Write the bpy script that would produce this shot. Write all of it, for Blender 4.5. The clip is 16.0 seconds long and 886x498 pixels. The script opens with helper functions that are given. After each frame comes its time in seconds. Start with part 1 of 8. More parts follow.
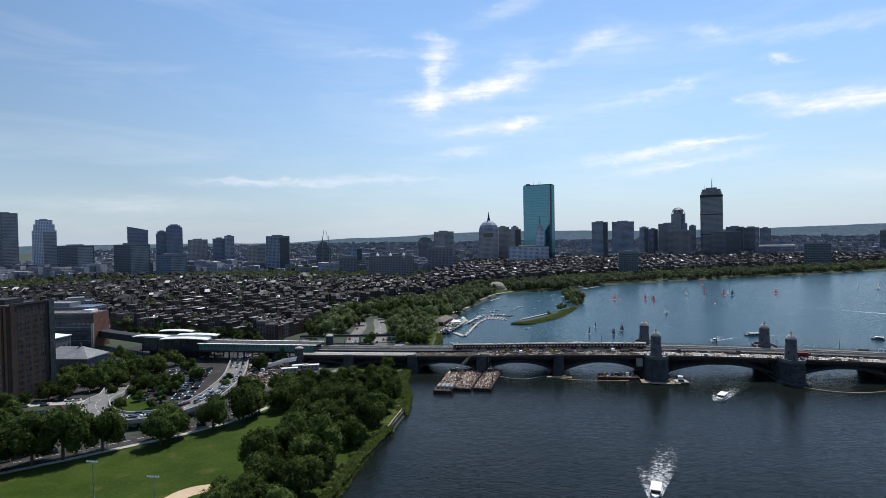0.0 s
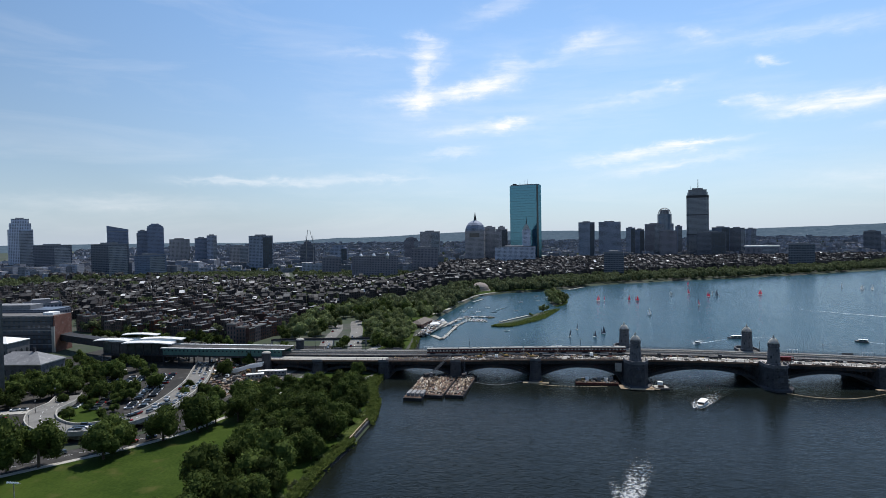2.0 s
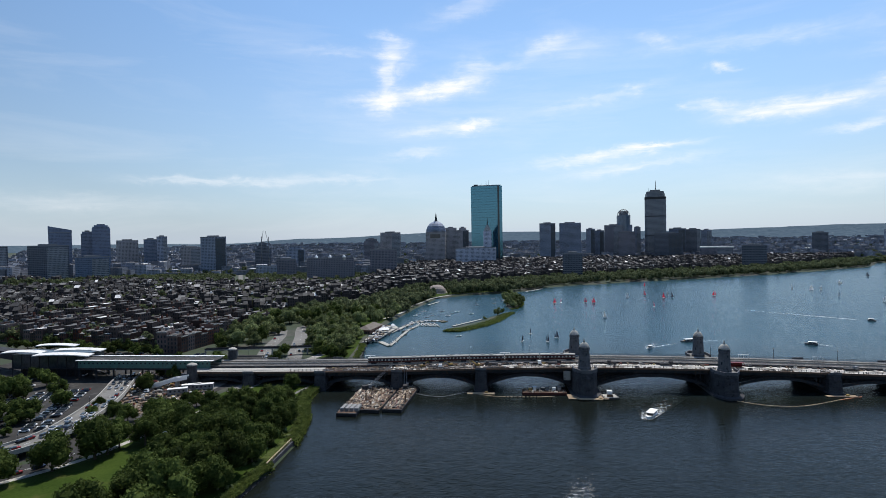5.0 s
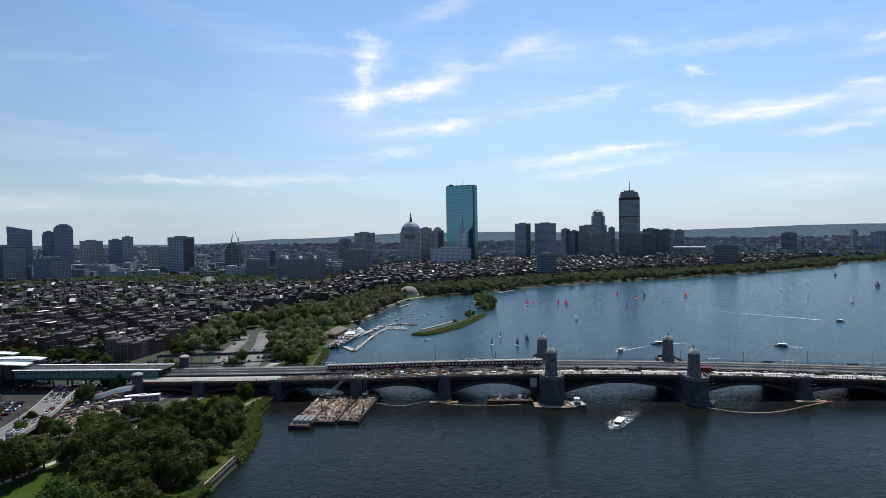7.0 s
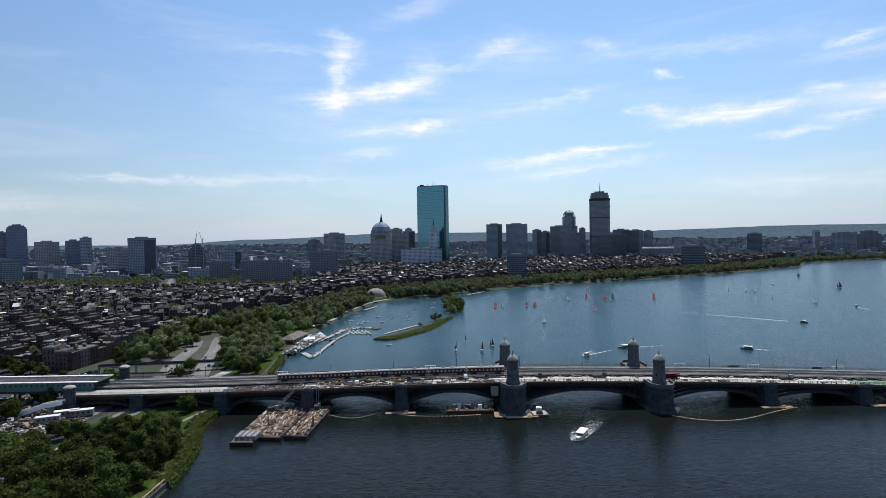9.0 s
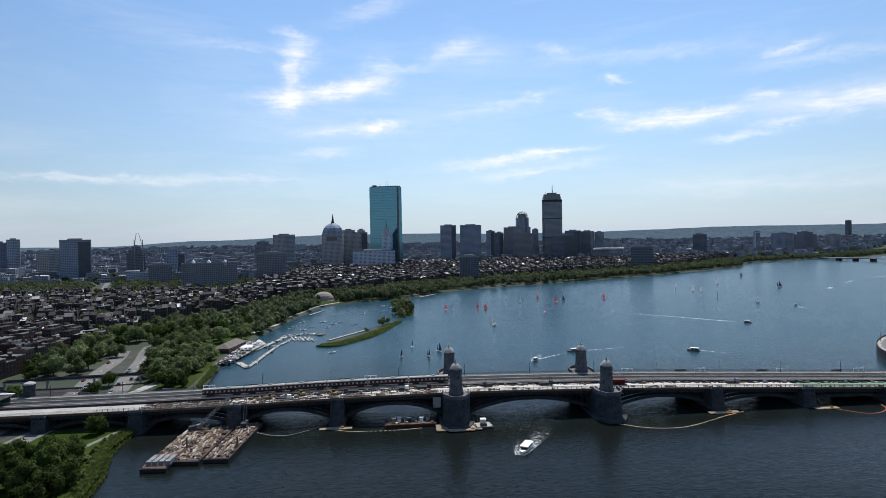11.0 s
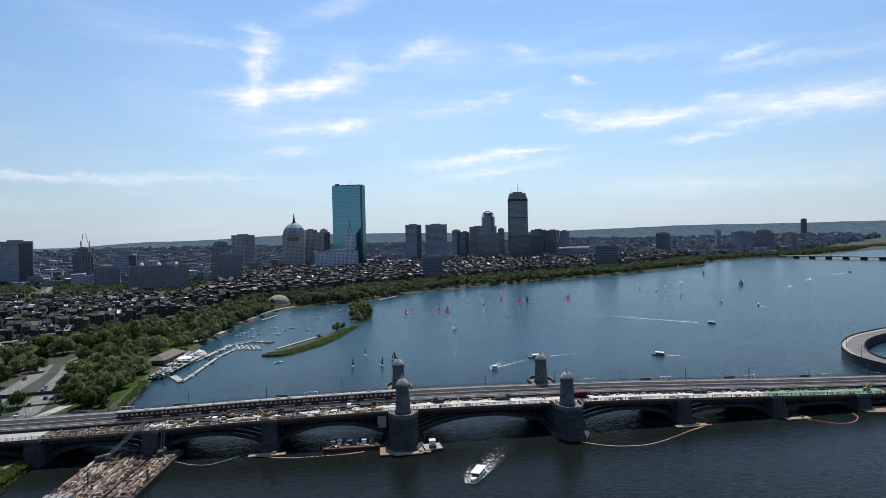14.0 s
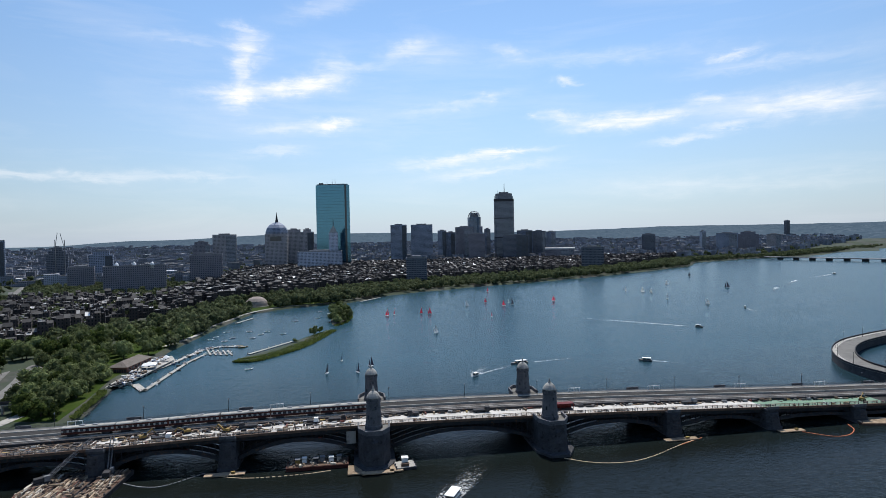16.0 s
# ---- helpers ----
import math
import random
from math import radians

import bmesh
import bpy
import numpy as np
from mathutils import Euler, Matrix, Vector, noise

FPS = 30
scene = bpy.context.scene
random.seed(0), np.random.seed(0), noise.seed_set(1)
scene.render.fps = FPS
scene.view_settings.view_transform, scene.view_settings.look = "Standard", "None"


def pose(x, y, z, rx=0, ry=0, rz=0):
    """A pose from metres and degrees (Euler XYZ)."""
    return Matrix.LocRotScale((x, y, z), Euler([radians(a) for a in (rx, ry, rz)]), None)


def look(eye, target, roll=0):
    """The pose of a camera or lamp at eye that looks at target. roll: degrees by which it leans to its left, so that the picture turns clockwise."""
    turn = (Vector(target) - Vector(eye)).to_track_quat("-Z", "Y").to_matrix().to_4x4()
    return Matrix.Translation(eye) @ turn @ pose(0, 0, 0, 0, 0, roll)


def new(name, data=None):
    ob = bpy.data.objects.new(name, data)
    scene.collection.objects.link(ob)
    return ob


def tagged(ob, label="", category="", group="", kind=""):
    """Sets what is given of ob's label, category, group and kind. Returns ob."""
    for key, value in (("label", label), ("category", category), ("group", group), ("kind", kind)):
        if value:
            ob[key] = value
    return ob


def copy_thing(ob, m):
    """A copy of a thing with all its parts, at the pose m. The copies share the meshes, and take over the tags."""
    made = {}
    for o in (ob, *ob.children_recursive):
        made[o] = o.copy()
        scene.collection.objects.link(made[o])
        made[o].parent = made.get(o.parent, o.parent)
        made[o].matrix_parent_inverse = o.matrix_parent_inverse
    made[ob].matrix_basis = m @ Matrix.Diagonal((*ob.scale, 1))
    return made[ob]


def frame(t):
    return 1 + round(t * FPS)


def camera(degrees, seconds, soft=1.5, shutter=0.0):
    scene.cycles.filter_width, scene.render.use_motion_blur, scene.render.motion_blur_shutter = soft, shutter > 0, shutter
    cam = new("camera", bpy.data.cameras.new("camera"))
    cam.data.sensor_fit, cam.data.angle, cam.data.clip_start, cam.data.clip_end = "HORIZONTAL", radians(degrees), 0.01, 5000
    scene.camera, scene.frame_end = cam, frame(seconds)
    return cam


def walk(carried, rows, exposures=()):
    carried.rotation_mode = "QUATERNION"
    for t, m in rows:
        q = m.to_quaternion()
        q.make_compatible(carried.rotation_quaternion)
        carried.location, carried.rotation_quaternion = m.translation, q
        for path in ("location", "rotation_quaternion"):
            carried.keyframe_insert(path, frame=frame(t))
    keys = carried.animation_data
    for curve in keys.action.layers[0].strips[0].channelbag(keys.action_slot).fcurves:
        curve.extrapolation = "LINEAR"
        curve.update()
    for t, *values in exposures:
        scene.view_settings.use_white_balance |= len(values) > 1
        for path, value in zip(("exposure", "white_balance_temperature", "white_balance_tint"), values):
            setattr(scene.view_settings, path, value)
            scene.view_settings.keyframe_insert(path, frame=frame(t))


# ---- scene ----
cam = camera(75.9, 16.0, soft=0.2)
PATH = [
    (0, (-103.048, -372.446, 83.855), (-103.392, -370.477, 83.812), -1.1),
    (0.5, (-101.209, -368.664, 83.747), (-101.546, -366.693, 83.703), -1.1),
    (1, (-99.449, -364.853, 83.627), (-99.776, -362.88, 83.582), -1.1),
    (1.5, (-97.504, -360.98, 83.68), (-97.819, -359.006, 83.635), -1.1),
    (2, (-95.499, -357.14, 83.79), (-95.806, -355.165, 83.746), -1.0),
    (2.5, (-93.475, -353.545, 83.825), (-93.762, -351.566, 83.781), -1.0),
    (3, (-91.662, -349.982, 83.833), (-91.928, -348.0, 83.79), -1.0),
    (3.5, (-89.853, -346.417, 83.887), (-90.103, -344.433, 83.845), -1.0),
    (4, (-88.085, -342.703, 84.006), (-88.315, -340.716, 83.963), -1.0),
    (6.5, (-78.898, -323.763, 84.629), (-79.024, -321.767, 84.586), -1.0),
    (7, (-77.024, -320.156, 84.7), (-77.132, -318.159, 84.656), -1.0),
    (7.5, (-74.975, -316.389, 84.846), (-75.06, -314.392, 84.802), -1.0),
    (8, (-72.963, -312.48, 85.0), (-73.03, -310.482, 84.955), -1.0),
    (8.5, (-70.967, -308.654, 85.174), (-71.011, -306.654, 85.13), -1.0),
    (9, (-69.02, -304.938, 85.322), (-69.036, -302.938, 85.278), -1.0),
    (11.5, (-58.775, -284.296, 86.021), (-58.606, -282.303, 85.977), -1.1),
    (12, (-56.849, -280.089, 86.15), (-56.658, -278.099, 86.104), -1.1),
    (12.5, (-54.801, -275.825, 86.219), (-54.591, -273.836, 86.173), -1.1),
    (13, (-52.73, -271.649, 86.316), (-52.507, -269.662, 86.269), -1.2),
    (13.5, (-50.698, -267.697, 86.474), (-50.462, -265.712, 86.427), -1.2),
    (14, (-48.739, -263.757, 86.678), (-48.49, -261.773, 86.63), -1.3),
    (14.5, (-46.923, -259.745, 86.887), (-46.661, -257.763, 86.838), -1.2),
    (15, (-45.116, -255.562, 86.954), (-44.843, -253.581, 86.906), -1.1),
    (15.5, (-43.338, -251.439, 87.032), (-43.051, -249.46, 86.985), -1.1),
    (16, (-41.507, -247.557, 87.184), (-41.213, -245.579, 87.135), -1.1),
]
walk(cam, [(t, look(eye, target, roll)) for t, eye, target, roll in PATH])

# ---------------------------------------------------------------- sky, sun, exposure
SUN_TURN, SUN_HIGH = 12.0, 60.0      # degrees from straight over the river towards the far bank, and above the horizon
scene.view_settings.exposure = 0.0


def add(t, kind, **values):
    n = t.nodes.new(kind)
    for k, v in values.items():
        if k in n.inputs:
            n.inputs[k].default_value = v
    return n


def math_node(t, op, a, b=None, c=None):
    n = t.nodes.new("ShaderNodeMath")
    n.operation = op
    for i, v in enumerate((a, b, c)):
        if v is None:
            continue
        if isinstance(v, (int, float)):
            n.inputs[i].default_value = v
        else:
            t.links.new(v, n.inputs[i])
    return n.outputs[0]


# clouds: turn and height in degrees, half-width, half-height, slant, density
PUFFS = [(-9.9, 18.9, 1.3, 0.45, -0.15, 0.65), (-9.7, 17.5, 1.3, 0.9, -0.3, 0.6), (-10.5, 15.7, 0.75, 1.9, 0.0, 0.85), (-11.0, 13.2, 1.3, 0.8, 0.1, 1.2), (-12.9, 13.4, 2.3, 0.4, 0.0, 0.45),
         (-6.0, 14.3, 3.1, 0.62, 0.14, 1.5), (-2.3, 15.8, 1.5, 1.15, 0.2, 0.75), (0.9, 16.3, 2.2, 0.35, 0.05, 0.3), (-2.0, 10.9, 1.3, 0.5, 0.1, 1.1), (-3.4, 11.0, 2.8, 0.4, 0.05, 0.45), (-7.0, 10.4, 2.4, 0.3, 0.06, 0.5),
         (-7.8, 8.4, 2.3, 0.4, 0.05, 0.5), (5.0, 17.9, 2.0, 0.6, 0.25, 0.65), (8.0, 17.5, 2.6, 0.9, 0.1, 0.3), (21.0, 14.5, 0.9, 0.25, -0.1, 0.8)]
STREAKS = [(8.6, 7.2, 3.8, 0.45, 0.06, 0.9), (13.5, 7.9, 3.6, 0.35, 0.07, 0.8), (15.5, 8.2, 2.6, 0.25, 0.05, 0.6), (13.5, 6.4, 4.8, 0.4, 0.13, 0.75), (9.5, 12.7, 5.0, 0.4, 0.17, 0.35), (13.5, 13.3, 0.8, 0.5, 0.2, 0.4),
           (20.3, 11.3, 1.2, 0.45, -0.1, 0.95), (17.8, 11.4, 0.6, 0.25, 0.0, 0.6), (25.2, 10.4, 3.2, 0.6, 0.02, 1.4), (29.8, 10.6, 1.7, 0.4, 0.12, 0.8), (31.5, 8.4, 2.2, 0.28, 0.06, 0.75), (35.0, 9.3, 1.8, 0.28, 0.03, 0.7),
           (33.2, 11.7, 1.2, 0.32, 0.0, 0.85), (40.5, 10.5, 5.2, 0.85, -0.03, 1.2), (35.6, 15.2, 1.6, 0.3, 0.12, 0.9)]
VEILS = [(38.0, 14.1, 5.0, 0.4, 0.0, 0.4), (15.4, 17.5, 1.2, 0.4, -0.25, 0.45), (24.0, 16.4, 8.5, 0.5, -0.04, 0.38), (-24.5, 5.5, 4.6, 0.3, 0.0, 0.6), (-15.5, 5.9, 3.8, 0.3, -0.01, 0.55), (-31.0, 5.6, 3.0, 0.25, 0.0, 0.35),
         (-39.0, 3.4, 8.0, 0.6, 0.0, 0.3), (-2.8, 21.6, 3.4, 0.7, 0.3, 0.4), (29.0, 4.2, 5.0, 0.6, 0.0, 0.3), (40.0, 4.0, 6.0, 0.6, 0.0, 0.3), (-15.0, 17.9, 5.0, 0.35, 0.0, 0.28), (-1.0, 12.2, 14.0, 3.5, 0.0, 0.16)]


def sky():
    w = bpy.data.worlds.new("summer_sky")
    scene.world = w
    w.use_nodes = True
    t = w.node_tree
    s = t.nodes.new("ShaderNodeTexSky")
    s.sky_type, s.sun_disc = "NISHITA", False
    s.sun_elevation, s.sun_rotation = radians(SUN_HIGH), radians(SUN_TURN)
    s.altitude, s.air_density, s.dust_density, s.ozone_density = 50, 1.0, 0.4, 2.5
    d = add(t, "ShaderNodeSeparateXYZ")
    ray = add(t, "ShaderNodeTexCoord").outputs["Generated"]
    t.links.new(ray, d.inputs[0])
    az = math_node(t, "MULTIPLY", math_node(t, "ARCTAN2", d.outputs[0], d.outputs[1]), 57.2958)
    el = math_node(t, "MULTIPLY", math_node(t, "ARCSINE", d.outputs[2]), 57.2958)

    def fleece(su, sv, detail, rough, shift=0.0):
        flat = add(t, "ShaderNodeCombineXYZ")
        t.links.new(math_node(t, "ADD", math_node(t, "MULTIPLY", az, su), shift), flat.inputs[0])
        t.links.new(math_node(t, "MULTIPLY", el, sv), flat.inputs[1])
        n = add(t, "ShaderNodeTexNoise", Scale=1.0, Detail=detail, Roughness=rough, Distortion=0.5)
        t.links.new(flat.outputs[0], n.inputs["Vector"])
        return n.outputs[0]

    # ragged edges: each cloud's own axes are pushed about by fine noise
    push_u = math_node(t, "MULTIPLY", math_node(t, "SUBTRACT", fleece(0.55, 0.9, 6.0, 0.6), 0.5), 3.4)
    push_v = math_node(t, "MULTIPLY", math_node(t, "SUBTRACT", fleece(0.5, 1.1, 6.0, 0.6, 40.0), 0.5), 1.7)
    u0, v0 = math_node(t, "ADD", az, push_u), math_node(t, "ADD", el, push_v)
    total = None
    for a, e, w2, h2, slant, dens in PUFFS + STREAKS + VEILS:
        u = math_node(t, "SUBTRACT", u0, a)
        v = math_node(t, "SUBTRACT", math_node(t, "SUBTRACT", v0, e), math_node(t, "MULTIPLY", u, slant))
        u, v = math_node(t, "DIVIDE", u, w2), math_node(t, "DIVIDE", v, h2)
        r = math_node(t, "MULTIPLY_ADD", u, u, math_node(t, "MULTIPLY", v, v))
        k = math_node(t, "MULTIPLY", math_node(t, "POWER", 2.718, math_node(t, "MULTIPLY", r, -0.75)), dens)
        total = k if total is None else math_node(t, "ADD", total, k)
    wisp = math_node(t, "MULTIPLY_ADD", fleece(0.22, 1.5, 10.0, 0.62), 1.9, -0.28)
    dens = math_node(t, "MULTIPLY", math_node(t, "MULTIPLY", total, 0.8), math_node(t, "MAXIMUM", wisp, 0.05))
    thin = math_node(t, "MULTIPLY", math_node(t, "MAXIMUM", math_node(t, "SUBTRACT", fleece(0.05, 0.3, 8.0, 0.6, 9.0), 0.48), 0.0), 0.5)
    dens = math_node(t, "MINIMUM", math_node(t, "ADD", dens, thin), 0.9)
    # summer haze low over the horizon, and the bright air on the sun's side
    haze = t.nodes.new("ShaderNodeMix")
    haze.data_type = "RGBA"
    low = math_node(t, "POWER", 2.718, math_node(t, "MULTIPLY", math_node(t, "ABSOLUTE", el), -0.11))
    t.links.new(math_node(t, "MULTIPLY", low, 0.85), haze.inputs[0])
    near_sun = add(t, "ShaderNodeVectorMath")
    near_sun.operation = "DOT_PRODUCT"
    t.links.new(ray, near_sun.inputs[0])
    near_sun.inputs[1].default_value = (math.sin(radians(SUN_TURN)) * math.cos(radians(SUN_HIGH)), math.cos(radians(SUN_TURN)) * math.cos(radians(SUN_HIGH)), math.sin(radians(SUN_HIGH)))
    around = add(t, "ShaderNodeMapRange")
    t.links.new(near_sun.outputs["Value"], around.inputs["Value"])
    for key, v in (("From Min", 0.40), ("From Max", 0.72), ("To Min", 0.78), ("To Max", 1.15)):
        around.inputs[key].default_value = v
    tint = t.nodes.new("ShaderNodeMix")
    tint.data_type, tint.blend_type = "RGBA", "MULTIPLY"
    tint.inputs[0].default_value = 1.0
    t.links.new(s.outputs[0], tint.inputs[6])
    tint.inputs[7].default_value = (0.84, 1.04, 1.15, 1)
    t.links.new(tint.outputs[2], haze.inputs[6])
    haze.inputs[7].default_value = (5.9, 6.75, 8.1, 1)
    glow = add(t, "ShaderNodeVectorMath")
    glow.operation = "SCALE"
    t.links.new(haze.outputs[2], glow.inputs[0])
    t.links.new(around.outputs[0], glow.inputs["Scale"])
    mix = t.nodes.new("ShaderNodeMix")
    mix.data_type = "RGBA"
    t.links.new(dens, mix.inputs[0])
    t.links.new(glow.outputs[0], mix.inputs[6])
    mix.inputs[7].default_value = (CLOUD_LIGHT, CLOUD_LIGHT, CLOUD_LIGHT * 1.02, 1)
    bg = t.nodes["Background"]
    t.links.new(mix.outputs[2], bg.inputs[0])
    bg.inputs[1].default_value = SKY_STRENGTH


SKY_STRENGTH, CLOUD_LIGHT = 0.112, 9.5
sky()
sun = new("sun", bpy.data.lights.new("sun", "SUN"))
sun.data.energy, sun.data.angle, sun.data.color = 4.8, radians(0.53), (1.0, 0.955, 0.90)
sun.matrix_world = look((0, 0, 0), (-math.sin(radians(SUN_TURN)) * math.cos(radians(SUN_HIGH)), -math.cos(radians(SUN_TURN)) * math.cos(radians(SUN_HIGH)), -math.sin(radians(SUN_HIGH))))


# ---------------------------------------------------------------- helpers
WZ, LZ = -3.0, -1.0          # water level, low ground
rng = random.Random(7)


def part(name, bm, material, parent, label=""):
    me = bpy.data.meshes.new(name)
    bm.to_mesh(me)
    bm.free()
    me.materials.append(material)
    ob = new(name, me)
    ob.parent = parent
    return tagged(ob, label)


def shared(name, me, parent, m):
    ob = new(name, me)
    ob.parent = parent
    ob.matrix_basis = m
    return ob


def thing(name, label, category, group="", kind="", m=None):
    ob = new(name)
    ob.empty_display_size = 0.5
    if m is not None:
        ob.matrix_basis = m
    return tagged(ob, label, category, group, kind)


def solid(name, bm, material, label, category="", group="", kind=""):
    return tagged(part(name, bm, material, None), label, category, group, kind)


def bx(bm, x0, x1, y0, y1, z0, z1):
    v = [bm.verts.new(p) for p in ((x0, y0, z0), (x1, y0, z0), (x1, y1, z0), (x0, y1, z0),
                                   (x0, y0, z1), (x1, y0, z1), (x1, y1, z1), (x0, y1, z1))]
    for f in ((3, 2, 1, 0), (4, 5, 6, 7), (0, 1, 5, 4), (1, 2, 6, 5), (2, 3, 7, 6), (3, 0, 4, 7)):
        bm.faces.new([v[i] for i in f])
    return bm


def box(x0, x1, y0, y1, z0, z1):
    return bx(bmesh.new(), x0, x1, y0, y1, z0, z1)


def pr(bm, poly, z0, z1, top=1.0):
    """A prism over a counter-clockwise outline; top shrinks its upper face about the middle."""
    cx = sum(p[0] for p in poly) / len(poly)
    cy = sum(p[1] for p in poly) / len(poly)
    lo = [bm.verts.new((x, y, z0)) for x, y in poly]
    hi = [bm.verts.new((cx + (x - cx) * top, cy + (y - cy) * top, z1)) for x, y in poly]
    n = len(poly)
    bm.faces.new(lo[::-1])
    bm.faces.new(hi)
    for i in range(n):
        bm.faces.new((lo[i], lo[(i + 1) % n], hi[(i + 1) % n], hi[i]))
    return bm


def ngon(n, r, cx=0, cy=0, turn=0.0, sy=1.0):
    return [(cx + r * math.cos(turn + 2 * math.pi * i / n), cy + r * sy * math.sin(turn + 2 * math.pi * i / n)) for i in range(n)]


def lathe(bm, profile, n=8, cx=0, cy=0, turn=0.0):
    """Rings (radius, height) joined upwards."""
    rings = [[bm.verts.new((cx + max(r, 0.02) * math.cos(turn + 2 * math.pi * i / n), cy + max(r, 0.02) * math.sin(turn + 2 * math.pi * i / n), z)) for i in range(n)] for r, z in profile]
    for a, b in zip(rings, rings[1:]):
        for i in range(n):
            bm.faces.new((a[i], a[(i + 1) % n], b[(i + 1) % n], b[i]))
    bm.faces.new(rings[0][::-1])
    bm.faces.new(rings[-1])
    return bm


def strip(bm, line, half, z0, z1, off=0.0):
    """A solid band of half-width half along a line of (x, y) or (x, y, z) points; z0, z1 are added to the line's z."""
    pts = [Vector((p[0], p[1], p[2] if len(p) > 2 else 0.0)) for p in line]
    rows = []
    for i, p in enumerate(pts):
        d = (pts[min(i + 1, len(pts) - 1)] - pts[max(i - 1, 0)])
        s = Vector((-d.y, d.x, 0)).normalized()
        a, b = p + s * (off - half), p + s * (off + half)
        rows.append([bm.verts.new((q.x, q.y, p.z + z)) for q, z in ((a, z0), (b, z0), (b, z1), (a, z1))])
    for a, b in zip(rows, rows[1:]):
        for i in range(4):
            bm.faces.new((a[i], a[(i + 1) % 4], b[(i + 1) % 4], b[i])[::-1])
    bm.faces.new(rows[0])
    bm.faces.new(rows[-1][::-1])
    return bm


def smooth(line, n=6):
    """A Catmull-Rom line through the points."""
    p = [np.array(q, float) for q in line]
    p = [2 * p[0] - p[1]] + p + [2 * p[-1] - p[-2]]
    out = []
    for i in range(1, len(p) - 2):
        for k in range(n):
            t = k / n
            out.append(tuple(0.5 * (2 * p[i] + (p[i + 1] - p[i - 1]) * t + (2 * p[i - 1] - 5 * p[i] + 4 * p[i + 1] - p[i + 2]) * t * t
                                    + (3 * p[i] - p[i - 1] - 3 * p[i + 1] + p[i + 2]) * t ** 3)))
    return out + [tuple(p[-2])]


def inside(x, y, poly):
    """Even-odd test of numpy points in an outline."""
    hit = np.zeros(np.shape(x), bool)
    for (x0, y0), (x1, y1) in zip(poly, poly[1:] + poly[:1]):
        cut = ((y0 > y) != (y1 > y)) & (x < (x1 - x0) * (y - y0) / (y1 - y0 + 1e-9) + x0)
        hit ^= cut
    return hit


def edge_distance(x, y, poly):
    best = np.full(np.shape(x), 1e9)
    for (x0, y0), (x1, y1) in zip(poly, poly[1:] + poly[:1]):
        dx, dy = x1 - x0, y1 - y0
        t = np.clip(((x - x0) * dx + (y - y0) * dy) / (dx * dx + dy * dy + 1e-9), 0, 1)
        best = np.minimum(best, np.hypot(x - x0 - t * dx, y - y0 - t * dy))
    return best


# ---------------------------------------------------------------- materials
def nodes(name):
    m = bpy.data.materials.new(name)
    m.use_nodes = True
    t = m.node_tree
    return m, t, t.nodes["Principled BSDF"]


def blend(t, fac, a, b):
    n = t.nodes.new("ShaderNodeMix")
    n.data_type = "RGBA"
    for i, v in ((0, fac), (6, a), (7, b)):
        if isinstance(v, (int, float)):
            n.inputs[i].default_value = v
        elif isinstance(v, tuple):
            n.inputs[i].default_value = (*v, 1)
        else:
            t.links.new(v, n.inputs[i])
    return n.outputs[2]


def ramp(t, value, lo, hi):
    n = t.nodes.new("ShaderNodeMapRange")
    n.inputs["From Min"].default_value, n.inputs["From Max"].default_value = lo, hi
    t.links.new(value, n.inputs["Value"])
    return n.outputs[0]


def noise_at(t, scale, detail=4.0, vector=None, rough=0.55):
    n = add(t, "ShaderNodeTexNoise", Scale=scale, Detail=detail, Roughness=rough)
    if vector is None:
        vector = add(t, "ShaderNodeNewGeometry").outputs["Position"]
    t.links.new(vector, n.inputs["Vector"])
    return n.outputs[0]


def surface(name, c1, c2, scale=0.3, rough=0.8, fine=3.0, c3=None, bump=0.3, metal=0.0, vary=0.0, spec=0.12, islands=False):
    """Two tones mixed by noise at two sizes, a third tone in sparse stains, relief, and a shift from object to object."""
    m, t, p = nodes(name)
    a, b = noise_at(t, scale), noise_at(t, fine, 5.0)
    col = blend(t, ramp(t, math_node(t, "ADD", math_node(t, "MULTIPLY", a, 0.6), math_node(t, "MULTIPLY", b, 0.4)), 0.36, 0.64), c1, c2)
    if c3:
        col = blend(t, ramp(t, noise_at(t, scale * 2.3, 6.0), 0.56, 0.7), col, c3)
    if vary:
        if islands:
            r = add(t, "ShaderNodeNewGeometry").outputs["Random Per Island"]
        else:
            r = add(t, "ShaderNodeObjectInfo").outputs["Random"]
        h = add(t, "ShaderNodeHueSaturation")
        t.links.new(ramp_to(t, r, 1 - vary, 1 + vary), h.inputs["Value"])
        if vary > 0.5:
            t.links.new(ramp_to(t, math_node(t, "FRACT", math_node(t, "MULTIPLY", r, 7.3)), 0.45, 1.2), h.inputs["Saturation"])
        t.links.new(col, h.inputs["Color"])
        col = h.outputs[0]
    t.links.new(col, p.inputs["Base Color"])
    p.inputs["Roughness"].default_value, p.inputs["Metallic"].default_value = rough, metal
    p.inputs["Specular IOR Level"].default_value = spec
    if bump:
        k = add(t, "ShaderNodeBump", Strength=bump, Distance=0.1)
        t.links.new(b, k.inputs["Height"])
        t.links.new(k.outputs[0], p.inputs["Normal"])
    return m


def ramp_to(t, value, lo, hi):
    n = t.nodes.new("ShaderNodeMapRange")
    n.inputs["To Min"].default_value, n.inputs["To Max"].default_value = lo, hi
    t.links.new(value, n.inputs["Value"])
    return n.outputs[0]


